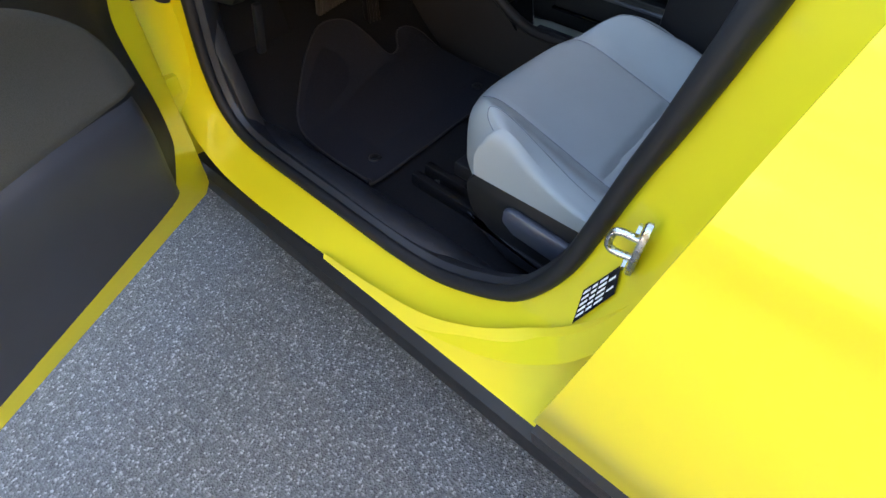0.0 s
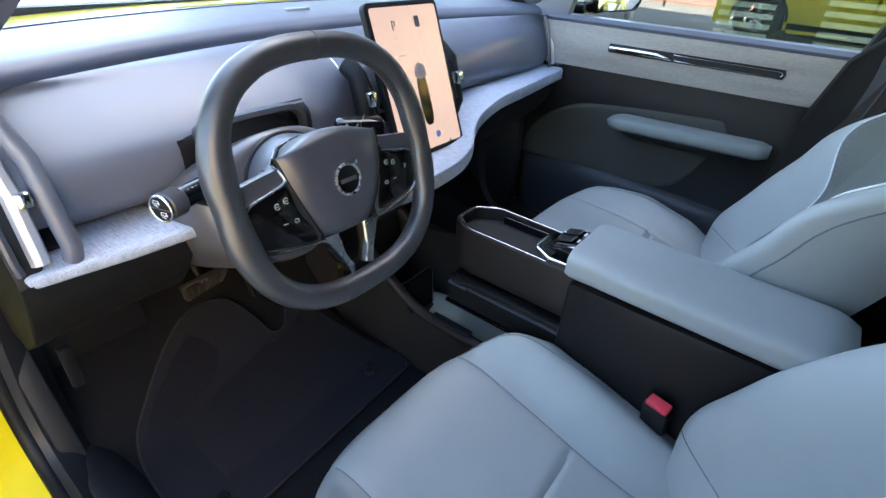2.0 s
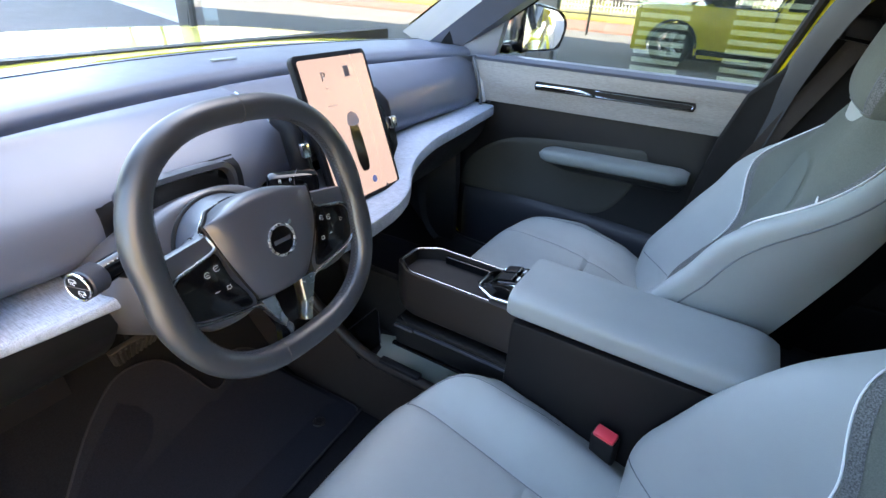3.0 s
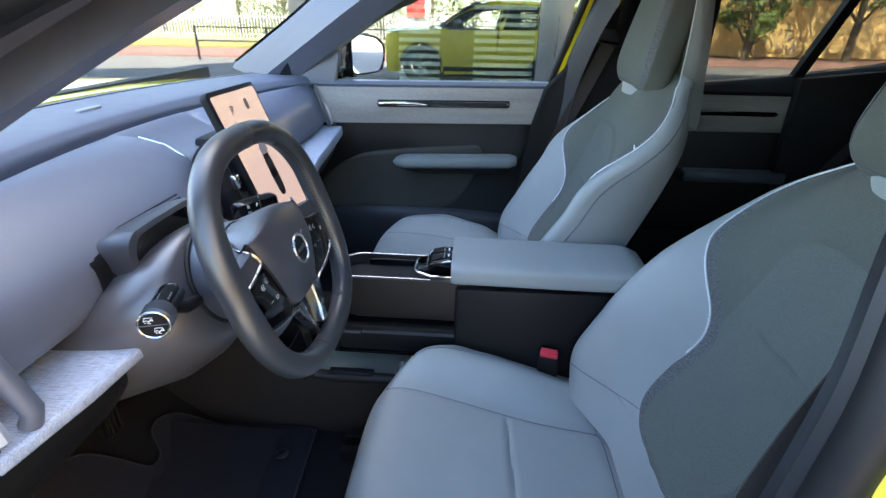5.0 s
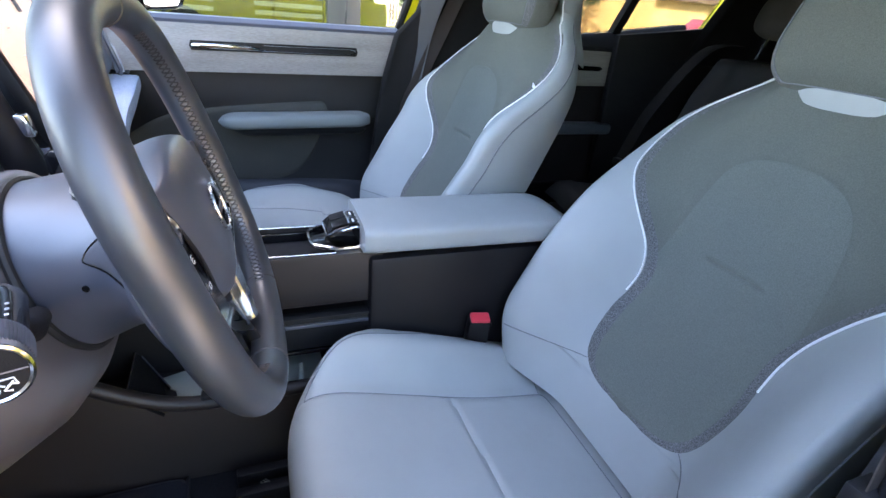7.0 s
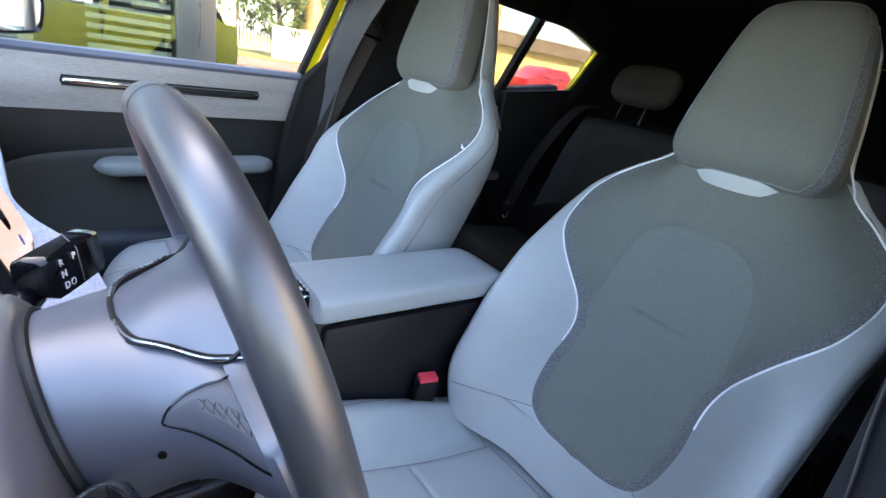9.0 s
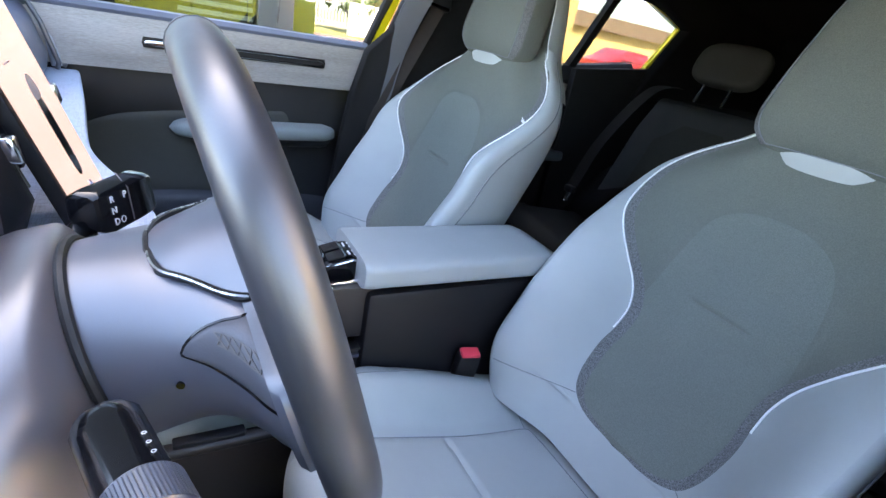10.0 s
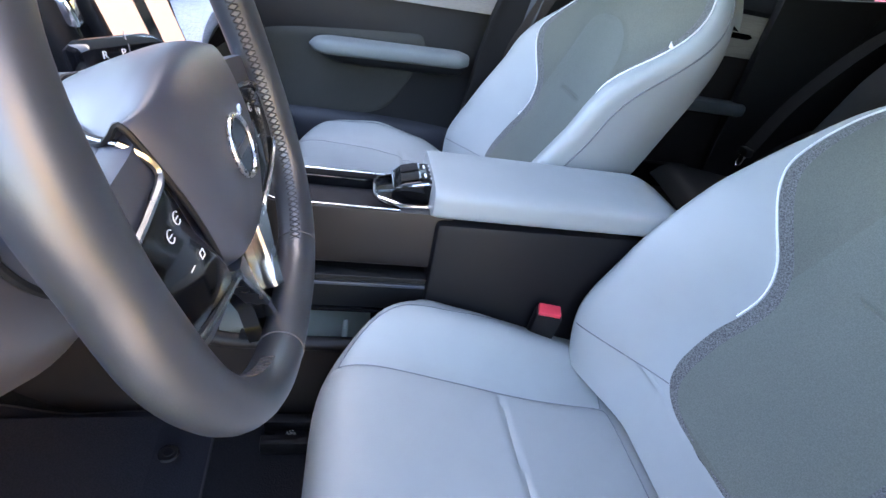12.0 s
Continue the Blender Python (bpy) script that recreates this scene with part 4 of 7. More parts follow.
def front_seat(cx, dy, dz, tilt, lean=0.0, cdy=0.0, cdz=0.0):
    """A front seat at cx, moved by dy and dz, its cushion raised at the front by tilt metres."""
    root = thing("front_seat", (SX, 0.25, 0.27), "grey-blue leatherette front seat with grey-green textile insert and white piping", "car seat", "front seats")
    S1 = 0.688

    def svals(v):
        return S1 * v

    def ins(u, v):
        t = 0.0785 + (S1 - 0.0785) * v ** 1.5
        return back_pt((2 * u - 1) * max(0.001, lerp_table(t, I_BACK)), t)
    part("backrest_insert", grid(ins, 57, 130), TEXTILE, root, "grey-green knitted textile insert")
    # lighter arched panel within the insert
    def arch_pt(u, v):
        s = 0.088 + 0.433 * v
        e = min(lerp_table(s, ARCH_W) - 0.002, max(0.01, lerp_table(s, I_BACK) - 0.016))
        return back_pt((2 * u - 1) * e, s, 0.0010)
    part("backrest_panel", grid(arch_pt, 41, 150), TEXTILE2, root, "lighter arched textile panel")
    # tall neck behind the head restraint
    def neck(side, v, k):
        """k = 0: the piped front edge; k = 1: the rear edge."""
        t = 0.600 + 0.292 * v
        a = lerp_table(t, [(0.60, 0.214), (0.63, 0.186), (0.66, 0.150), (0.70, 0.124), (0.78, 0.109), (0.86, 0.093), (0.892, 0.076)])
        n = lerp_table(t, [(0.60, -0.052), (0.63, -0.056), (0.66, -0.060), (0.72, -0.048), (0.83, -0.008), (0.892, 0.016)])
        return BO + Vector((side * (a + 0.006 * math.sin(math.pi * k) - 0.012 * k), 0, 0)) + BU * t + BN * (n - (0.075 - 0.03 * v) * k)
    for side in (-1, 1):
        part("backrest_side", grid(lambda u, v, side=side: neck(side, v, u), 9, 40), VINYL, root)
    part("backrest_shell", grid(lambda u, v: neck(-1, v, 1.0).lerp(neck(1, v, 1.0), u), 7, 30), PLASTIC, root)
    part("backrest_neck", grid(lambda u, v: neck(-1, v, 0.0).lerp(neck(1, v, 0.0), u), 9, 40), TEXTILE, root)
    for side in (-1, 1):
        def bol(u, v, side=side):
            s = svals(v)
            i, w = max(0.0, lerp_table(s, I_BACK)), lerp_table(s, W_BACK)
            return back_pt(side * (i + (w - i) * u), s)
        part("backrest_bolster", grid(bol, 19, 90), VINYL, root)
        part("backrest_side", grid(lambda u, v, side=side: seat_side_profile(svals(v), side, u), 15, 70), VINYL, root)
        part("side_seam", tube([seat_side_profile(svals(v / 50), side, 0.42) for v in range(2, 50)], 0.0016, 5), SEAM, root)
        # fleck band along the insert's edge
        def band(u, v, side=side):
            s = 0.0795 + 0.555 * v ** 1.6
            i = lerp_table(s, I_BACK)
            w = 0.017 + 0.007 * sstep(0.12, 0.085, s)
            return back_pt(side * max(0, i - w + w * u), s + 0.004 * (1 - u) * sstep(0.10, 0.08, s), 0.0012)
        part("fleck_band", grid(band, 6, 130), BAND, root, "speckled grey trim band")
        part("bolster_seam", tube([back_pt(side * (lerp_table(0.098, I_BACK) + 0.002 + 0.118 * k / 16), 0.098 - 0.036 * k / 16, 0.0004) for k in range(17)], 0.0009, 5), SEAM, root)
        part("piping", tube([back_pt(side * (lerp_table(s, I_BACK) + 0.002), s, 0.002) for s in [0.234 + (S1 - 0.030 - 0.234) * k / 70 for k in range(71)]] + [neck(side, v, 0.0) for v in (0.24, 0.34, 0.45, 0.58, 0.72, 0.86, 1.0)], 0.0016, 6), PIPING, root, "thin white piping")
    part("backrest_shell", grid(lambda u, v: seat_side_profile(svals(v), -1, 1.0).lerp(seat_side_profile(svals(v), 1, 1.0), u), 9, 40), PLASTIC, root, "dark plastic back shell")
    part("backrest_top", loft([[seat_side_profile(S1, -1, k / 8) for k in range(9)] + [seat_side_profile(S1, 1, 1 - k / 8) for k in range(9)], [BO + BU * (S1 + 0.01) + BN * (-0.05) + Vector(((-0.05 if k < 9 else 0.05), 0, 0)) for k in range(18)]], True, True), TEXTILE, root)
    # head restraint
    def head(u, v, grow=0.0):
        th = u * math.tau
        ex = lambda c, p: math.copysign(abs(c) ** p, c)
        z = sstep(0.0, 1.0, v) * 0.5 + v * 0.5
        w = lerp_table(z, HEAD_W) + grow
        deep = (0.050 + grow) * math.sqrt(max(0.0, 1 - abs(2 * z - 1) ** 5)) + 0.006
        front = math.sin(th) > 0
        return BO + Vector((w * ex(math.cos(th), 0.55), 0, 0)) + BU * (0.618 + 0.292 * z) + BN * (-0.024 + 0.050 * z + deep * (1.0 if front else 0.8) * ex(math.sin(th), 0.55))
    bm = grid(head, 56, 45, True)
    bmesh.ops.holes_fill(bm, edges=[e for e in bm.edges if len(e.link_faces) == 1], sides=100)
    part("head_restraint", bm, TEXTILE, root, "grey-green textile head restraint")
    def hseam(f):
        out = [head(0.10 * f, k / 40, 0.0015) for k in range(2, 39)]
        out += [head(0.10 * f + (0.5 - 0.2 * f) * k / 12, 0.965, 0.0015) for k in range(1, 12)]
        out += [head(0.5 - 0.10 * f, 1 - k / 40, 0.0015) for k in range(2, 39)]
        return out + [head(0.5 - 0.10 * f - (0.5 - 0.2 * f) * k / 12, 0.045, 0.0015) for k in range(1, 12)]
    part("head_restraint_seam", loft([hseam(f) for f in (0.45, 0.75, 1.05)], True, False), BAND, root, "speckled grey edge band")
    part("head_restraint_stitch", tube(hseam(1.05), 0.0010, 5, True), SEAM, root)
    part("neck_tab", grid(lambda u, v: BO + BU * (0.601 + 0.045 * v + 0.022 * abs(2 * u - 1) ** 3) + BN * (-0.002 + 0.012 * math.sin(math.pi * 0.55 * v) - 0.012 * abs(2 * u - 1) ** 3) + Vector(((2 * u - 1) * (0.082 + 0.006 * v), 0, 0)), 21, 9), TAB, root, "pale leatherette tab below the head restraint")
    if cx > 0:
        tg = back_pt(-0.2445, 0.515, 0.004)
        part("tag", prism([tg + Vector((-0.006, 0, -0.012)), tg + Vector((0.006, 0, -0.004)), tg + Vector((0.006, 0, 0.005)), tg + Vector((-0.006, 0, -0.003))], (0, 0.002, 0)), PIPING, root, "small pale side airbag tag")
    # cushion
    TOPL = [(0.0, 0.005, 0.415), (0.08, 0.06, 0.418), (0.3, 0.20, 0.440), (0.55, 0.34, 0.478), (0.75, 0.45, 0.507), (0.84, 0.495, 0.510), (0.90, 0.522, 0.497), (0.95, 0.536, 0.465), (1.0, 0.535, 0.405)]
    TY, TZ = [(t, y) for t, y, z in TOPL], [(t, z) for t, y, z in TOPL]

    SEAM_OUT = 0.122 if cx > 0 else 0.150

    def cush(a, t, off=0.0):
        r = abs(a) / 0.262
        y, z = lerp_table(t, TY), lerp_table(t, TZ)
        raise_ = (0.042 if cx < 0 else 0.012) * sstep(0.60, 0.88, r) * (1 - sstep(0.84, 0.99, t)) * sstep(0.0, 0.1, t)
        if cx > 0:
            raise_ += 0.016 * sstep(0.10, 0.32, t) * sstep(0.92, 0.50, t) + 0.026 * sstep(0.02, 0.24, a) * sstep(0.08, 0.30, t) * sstep(0.85, 0.50, t)
        drop = (0.006 if a * cx > 0 else 0.016) * max(0, (r - 0.86) / 0.14) ** 2
        raise_ += (0.026 if cx < 0 else 0.0) * sstep(0.55, 0.85, r) * math.exp(-((t - 0.40) / 0.25) ** 2) * (a * cx < 0)
        groove = 0.0055 * math.exp(-((t - 0.388 - 0.09 * a) / 0.008) ** 2) * sstep(0.152, 0.135, abs(a)) - 0.004 * sstep(0.0, 0.03, t - 0.388 - 0.09 * a) * sstep(0.12, 0.0, t - 0.388) * sstep(0.152, 0.12, abs(a))
        groove += 0.003 * math.exp(-((abs(a) - (SEAM_OUT if a > 0 else 0.150)) / 0.004) ** 2) * sstep(0.05, 0.12, t)
        y -= (0.122 if a * cx < 0 or cx < 0 else 0.075) * r ** 4.2 * sstep(0.35, 0.95, t)
        z += tilt * sstep(0.05, 0.85, t) + (0.022 * sstep(0.75, 0.3, t) if cx > 0 else 0.0)
        return Vector((SX + a, y + off * sstep(0.85, 1, t), z + raise_ - drop - groove + off * (1 - sstep(0.9, 1, t))))
    part("cushion_panel", grid(lambda u, v: cush(-0.150 + (0.150 + SEAM_OUT) * u, v), 41, 110), VINYL, root, "grey-blue leatherette seat panel with a cross tuck")
    for side in (-1, 1):
        part("cushion_bolster", grid(lambda u, v, side=side: cush(side * ((SEAM_OUT if side > 0 else 0.150) + (0.262 - (SEAM_OUT if side > 0 else 0.150)) * u), v), 17, 80), VINYL, root)
        part("cushion_seam", tube([cush(SEAM_OUT if side > 0 else -0.150, k / 60, 0.0002) for k in range(7, 54)], 0.0012, 5), SEAM, root)

        def flank(u, v, side=side):
            p = cush(side * 0.262, v * 0.93)
            lowz = min(p.z - 0.030, 0.438 + 0.004 * (1 - v) + tilt * 0.8 * v)
            q = math.sin(min(1.0, u * 3.0) * math.pi / 2)
            return Vector((p.x + side * (0.014 * q - 0.010 * max(0, u - 0.4) ** 2), p.y + 0.012 * q * sstep(0.75, 1.0, v), p.z + (lowz - p.z) * (u ** 1.5)))
        part("cushion_side", grid(flank, 11, 60), VINYL, root)
        outer = side * cx > 0
        crest = smooth_path([(0.262, 0.880, 0), (0.243, 0.872, 0), (0.231, 0.83, 0), (0.229, 0.72, 0), (0.232, 0.55, 0), (0.240, 0.32, 0)] if outer else [(0.150, 0.885, 0), (0.185, 0.872, 0), (0.222, 0.82, 0), (0.236, 0.72, 0), (0.240, 0.55, 0), (0.250, 0.38, 0)], 40)
        part("crest_seam", tube([cush(side * p.x, p.y, 0.0003) for p in crest], 0.0009, 5), SEAM, root)
        part("joint_seam", tube([cush(side * (0.150 + 0.10 * k / 12), 0.10 - 0.01 * k / 12, 0.0003) for k in range(13)], 0.0009, 5), SEAM, root)
    rear = [(-0.150, 0.13), (-0.146, 0.10), (-0.128, 0.088), (-0.06, 0.084), (0.06, 0.084), (0.128, 0.088), (0.146, 0.10), (0.150, 0.13)]
    part("rear_seam", tube([cush(p.x, p.y, 0.0003) for p in smooth_path([(*q, 0) for q in rear], 50)], 0.0012, 5), SEAM, root)
    # lower shell, control lever, rails
    def shell(side):
        out = [(0.0, 0.452), (0.38, 0.446), (0.425, 0.436), (0.446, 0.405), (0.428, 0.350), (0.33, 0.287), (0.10, 0.285), (-0.03, 0.31)]
        return prism([(SX + side * 0.222, y, z) for y, z in out], (side * 0.050, 0, 0), bevel=0.012)
    for side in (-1, 1):
        part("lower_shell", shell(side), LOWBLACK, root, "black plastic side cover")
        part("shell_skirt", prism([(SX + side * 0.271, y, z) for y, z in ((0.430, 0.345), (0.405, 0.330), (0.08, 0.318), (0.06, 0.290), (0.10, 0.286), (0.33, 0.288))], (side * 0.006, 0, 0), bevel=0.002), SILLPL, root, "grey lower skirt")
        part("adjuster", prism([(SX + side * 0.272, y, z) for y, z in ((0.345, 0.412), (0.330, 0.418), (0.100, 0.404), (0.092, 0.362), (0.120, 0.352), (0.320, 0.368), (0.345, 0.385))], (side * 0.016, 0, 0), bevel=0.006), HUBSKIN, root, "grey seat adjuster lever")
        rail = box(SX + side * 0.20 - 0.03, SX + side * 0.20 - 0.012, -0.05, 0.62, 0.272, 0.300, 0.002)
        box(SX + side * 0.20 + 0.012, SX + side * 0.20 + 0.03, -0.05, 0.62, 0.272, 0.300, 0.002, bm=rail)
        box(SX + side * 0.20 - 0.03, SX + side * 0.20 + 0.03, -0.05, 0.60, 0.270, 0.276, 0.001, bm=rail)
        part("rail", rail, PLASTIC, root, "black steel seat rail")
        part("rail_bolt", disc((SX + side * 0.20, 0.575, 0.276), (0, 0, 1), 0.009, 0.008, 6), STEEL, root)
        part("riser", box(SX + side * 0.20 - 0.012, SX + side * 0.20 + 0.012, 0.02, 0.45, 0.29, 0.40, 0.004), PLASTIC, root)
    part("cushion_underside", box(SX - 0.235, SX + 0.235, 0.0, 0.50, 0.37, 0.402, 0.006), PLASTIC, root)
    # a more upright backrest where lean is given
    if lean:
        p = BO - Vector((SX, 0.25, 0.27))
        m = Matrix.Translation(p) @ Matrix.Rotation(radians(-lean), 4, "X") @ Matrix.Translation(-p)
        for ob in root.children:
            if ob.name.startswith(("backrest", "head", "neck", "side", "fleck", "bolster", "piping", "tag")):
                ob.data.transform(m)
    BACK = ("backrest", "head", "neck", "side", "fleck", "bolster", "piping", "tag")
    for ob in root.children:
        if not ob.name.startswith(BACK):
            ob.data.transform(Matrix.Translation((0, cdy, cdz)))
    root.location = (cx, 0.25 + dy, 0.27 + dz)
    return root


front_seat(-0.358, 0, 0, 0.0)
BOLSTER[0] = 0.74
front_seat(0.359, 0.155, 0.034, 0.020, 0.9, -0.035, -0.012)


# ---------- rear bench ----------
def rear_bench():
    root = thing("rear_bench", (0, -0.8, 0.30), "rear bench seat with textile inserts, coloured dark for the cabin's shade", "car seat")
    def top(u, v):
        x = (2 * u - 1) * 0.66
        y = -0.93 + 0.50 * v
        z = 0.47 + 0.06 * v - 0.05 * max(0, (v - 0.85) / 0.15) ** 2 + 0.015 * math.cos(x * 9)
        return (x, y, z)
    b = grid(top, 40, 20)
    box(-0.66, 0.66, -0.93, -0.44, 0.30, 0.46, 0.02, bm=b)
    part("bench_cushion", b, VINYL_DIM, root)
    R2 = radians(22)
    U2, N2 = Vector((0, -math.sin(R2), math.cos(R2))), Vector((0, math.cos(R2), math.sin(R2)))
    O2 = Vector((0, -0.86, 0.50))
    for cx, hw, sec in ((0.40, 0.262, "outer"), (-0.40, 0.262, "outer"), (0.0, 0.132, "mid")):
        def bk(u, v, cx=cx, hw=hw):
            a, s = (2 * u - 1), 0.54 * v
            n = 0.03 * sstep(0.5, 0.95, abs(a)) * (1 if hw > 0.2 else 0.3) * sstep(0.54, 0.35, s) - 0.03 * max(0, (abs(a) - 0.93) / 0.07) ** 2 - 0.05 * max(0, (v - 0.94) / 0.06) ** 2
            return O2 + Vector((cx + a * hw, 0, 0)) + U2 * s + N2 * n
        bb = grid(bk, 31, 31)
        part("bench_back", bb, VINYL_DIM, root)
        part("bench_insert", grid(lambda u, v, cx=cx, hw=hw: bk(0.5 + (u - 0.5) * (0.62 if v < 0.8 else 0.62 - 1.6 * (v - 0.8)), 0.06 + 0.76 * v) + N2 * 0.003, 17, 21), TEXTILE_DIM, root)
    part("bench_backing", prism([O2 + N2 * -0.02 + Vector((-0.665, 0, 0)), O2 + N2 * -0.02 + Vector((0.665, 0, 0)), O2 + N2 * -0.02 + U2 * 0.535 + Vector((0.665, 0, 0)), O2 + N2 * -0.02 + U2 * 0.535 + Vector((-0.665, 0, 0))], N2 * -0.06, bevel=0.015), PLASTIC, root)
    for cx in (0.465, -0.465):
        hc = O2 + U2 * 0.690 + Vector((cx, 0, 0)) - N2 * 0.02

        def head(u, v):
            th, ph = u * math.tau, (v - 0.5) * math.pi
            ex = lambda c, p: math.copysign(abs(c) ** p, c)
            return hc + Vector((0.138 * ex(math.cos(th), 0.7) * ex(math.cos(ph), 0.5), 0, 0)) + U2 * 0.078 * ex(math.sin(ph), 0.7) + N2 * 0.045 * ex(math.sin(th), 0.7) * ex(math.cos(ph), 0.6)
        hr = part("head_restraint", grid(head, 36, 21, True), TEXTILE_DIM, root, "textile rear head restraint, coloured dark for the cabin's shade")
        for dx in (-0.055, 0.055):
            part("post", tube([hc + Vector((dx, 0, 0)) - U2 * 0.15, hc + Vector((dx, 0, 0)) - U2 * 0.05], 0.006, 10), CHROME, hr, "chrome post")
    return root


# Far darker than the front trim: the rear cabin's shade is in these colours.
VINYL_DIM = leather("rear_leatherette_shaded", (0.031, 0.030, 0.031), 0.6)
TEXTILE_DIM = fabric("rear_textile_shaded", (0.050, 0.048, 0.043), 0.4, 380, 0.15, sheen=0.0)
rear_bench()


# ---------- dashboard ----------
PODGREY = plain("pod_grey", (0.040, 0.043, 0.054), 0.38, grain=0.05, gscale=1200)
PALEMETAL = plain("pale_vent_metal", (0.55, 0.58, 0.64), 0.35, 0.35, var=0.04)
def dash_profile(x):
    """Cross-section of the soft dashboard at x: (y, z) from the glass down to the shelf."""
    e = sstep(0.50, 0.72, abs(x))
    f = -0.03 * sstep(0.1, 0.7, x)
    dip = 0.020 * sstep(-0.150, -0.136, x) * sstep(0.108, 0.094, x)
    bow = -0.30 * x * x
    rows = [(1.24, 1.016), (1.18, 1.016), (1.10, 1.013), (1.058, 1.009), (1.045, 1.003), (1.037, 0.992), (1.042, 0.974), (1.028, 0.970), (1.018, 0.982), (1.00, 0.990), (0.95, 0.988 - dip), (0.90, 0.975 - dip), (0.862 + 0.02 * e, 0.948), (0.842 + 0.02 * e - f * 0.3, 0.912), (0.842 + 0.02 * e, 0.876), (0.865 + 0.01 * e, 0.846), (0.905, 0.832)]
    # fuller roll over the driver's shelf
    g = sstep(-0.14, -0.27, x)
    full = {12: (0.848, 0.950), 13: (0.808, 0.917), 14: (0.799, 0.884), 15: (0.806, 0.852), 16: (0.838, 0.826)}
    rows = [(y + (full[k][0] - y) * g, z + (full[k][1] - z) * g) if k in full else (y, z) for k, (y, z) in enumerate(rows)]
    return [(y + bow * sstep(0.88, 1.03, y), z) for y, z in rows]


def dashboard():
    root = thing("dashboard", (0, 0.95, 0.60), "dark blue-grey soft dashboard with a pale woven decor shelf", "dashboard")
    n = 171
    bm = loft([[(x, y, z) for y, z in [tuple(p)[:2] for p in smooth_path([(*q, 0) for q in dash_profile(x)], 60)]] for x in [-0.675 + 1.355 * k / (n - 1) for k in range(n)]], False, False)
    part("soft_top", bm, SOFT, root)
    part("sensor_strip", box(-0.068, -0.006, 1.110, 1.120, 1.013, 1.0185, 0.002), TAB, root, "small pale strip on the dash top")
    # woven shelf: driver's stretch and the long stretch
    def shelf(pts, z0, z1):
        return prism([(x, y, z0) for x, y in pts], (0, 0, z1 - z0), bevel=0.006, seg=3)
    part("decor_shelf", shelf([(-0.715, 0.775), (-0.70, 0.762), (-0.60, 0.748), (-0.508, 0.742), (-0.500, 0.752), (-0.500, 0.90), (-0.715, 0.92)], 0.800, 0.818), DENIM, root, "pale woven flax decor shelf")
    run = [(-0.30, 0.70), (-0.20, 0.662), (-0.13, 0.656), (-0.06, 0.661), (0.0, 0.671), (0.064, 0.692), (0.12, 0.727), (0.17, 0.749), (0.22, 0.758), (0.316, 0.767), (0.45, 0.780), (0.70, 0.808)]
    sm = [tuple(p)[:2] for p in smooth_path([(*q, 0) for q in run], 60)]
    rings = []
    for x, y in sm:
        o = -0.054 * sstep(0.32, -0.02, x)
        rings.append([(x, 0.92, 0.812 + o), (x, y + 0.006, 0.812 + o), (x, y + 0.001, 0.816 + o), (x, y, 0.824 + o), (x, y, 0.838 + o), (x, y + 0.002, 0.844 + o), (x, y + 0.008, 0.847 + o), (x, 0.92, 0.847 + o)])
    part("decor_shelf", loft(rings), DENIM, root, "pale woven flax decor shelf", angle=30)
    # lower dash
    def low(u, v):
        x = -0.715 + 1.42 * u
        edge = 0.752 if x < -0.5 else 0.90 if x < -0.3 else lerp_table(x, run) + 0.01
        y = lerp_table(v, [(0, edge + 0.012), (0.25, edge + 0.03), (0.6, edge + 0.10), (1.0, edge + 0.22)])
        z = lerp_table(v, [(0, 0.806 if x < -0.4 else 0.815 - 0.054 * sstep(0.32, -0.02, x)), (0.25, 0.75), (0.6, 0.67), (1.0, 0.60)])
        return (x, y, z)
    part("lower_panel", grid(low, 80, 14), LOWBLACK, root, "warm black lower dash panel")
    part("end_cap", prism([(-0.716, y, z) for y, z in ((0.765, 0.80), (0.785, 0.87), (0.835, 0.98), (1.1, 1.0), (1.1, 0.57), (0.955, 0.595), (0.86, 0.665))], (0.03, 0, 0), bevel=0.004), LOWBLACK, root)
    part("end_badge", disc((-0.7165, 0.90, 0.80), (-1, 0, 0), 0.030, 0.002, 28), HUBSKIN, root, "round grey speaker badge")
    # upright vents at both ends and beside the screen
    for vx, vy, vz0, vz1, side in ((-0.690, 0.768, 0.822, 0.985, 1), (0.690, 0.845, 0.850, 0.985, -1)):
        lean = 0.065 if vx < 0 else 0.04
        q = lambda t, dx, dy: Vector((vx + dx, vy + dy + lean * t, vz0 + (vz1 - vz0) * t))
        v = part("vent", prism([q(0, -0.022, 0.03), q(0, 0.036, 0.03), q(1, 0.030, 0.03), q(1, -0.020, 0.03)], (0, 0.02, 0), bevel=0.004), PIANO, root, "upright air vent in dark plastic")
        part("vent_rail", tube([q(0, 0.034, 0.0), q(0.1, 0.036, -0.012), q(0.7, 0.034, -0.012), q(1, 0.022, 0.0)], 0.011, 10), SOFT, v)
        part("vent_rail", tube([q(0, -0.018, 0.0), q(0.1, -0.020, -0.008), q(0.7, -0.018, -0.008), q(1, -0.016, 0.0)], 0.005, 8), HUBSKIN, v)
        part("vent_blade", tube([q(0.02, 0.004, 0.002), q(0.5, 0.006, -0.008), q(0.98, 0.002, 0.004)], 0.0100, 8), PALEMETAL, v, "bright metal vent blade")
        part("vent_clip", prism([q(0.43, 0.006, -0.022), q(0.43, 0.022, -0.022), q(0.53, 0.022, -0.022), q(0.53, 0.006, -0.022)], (0, 0.012, 0), bevel=0.003), CHROME, v, "chrome vent clip")
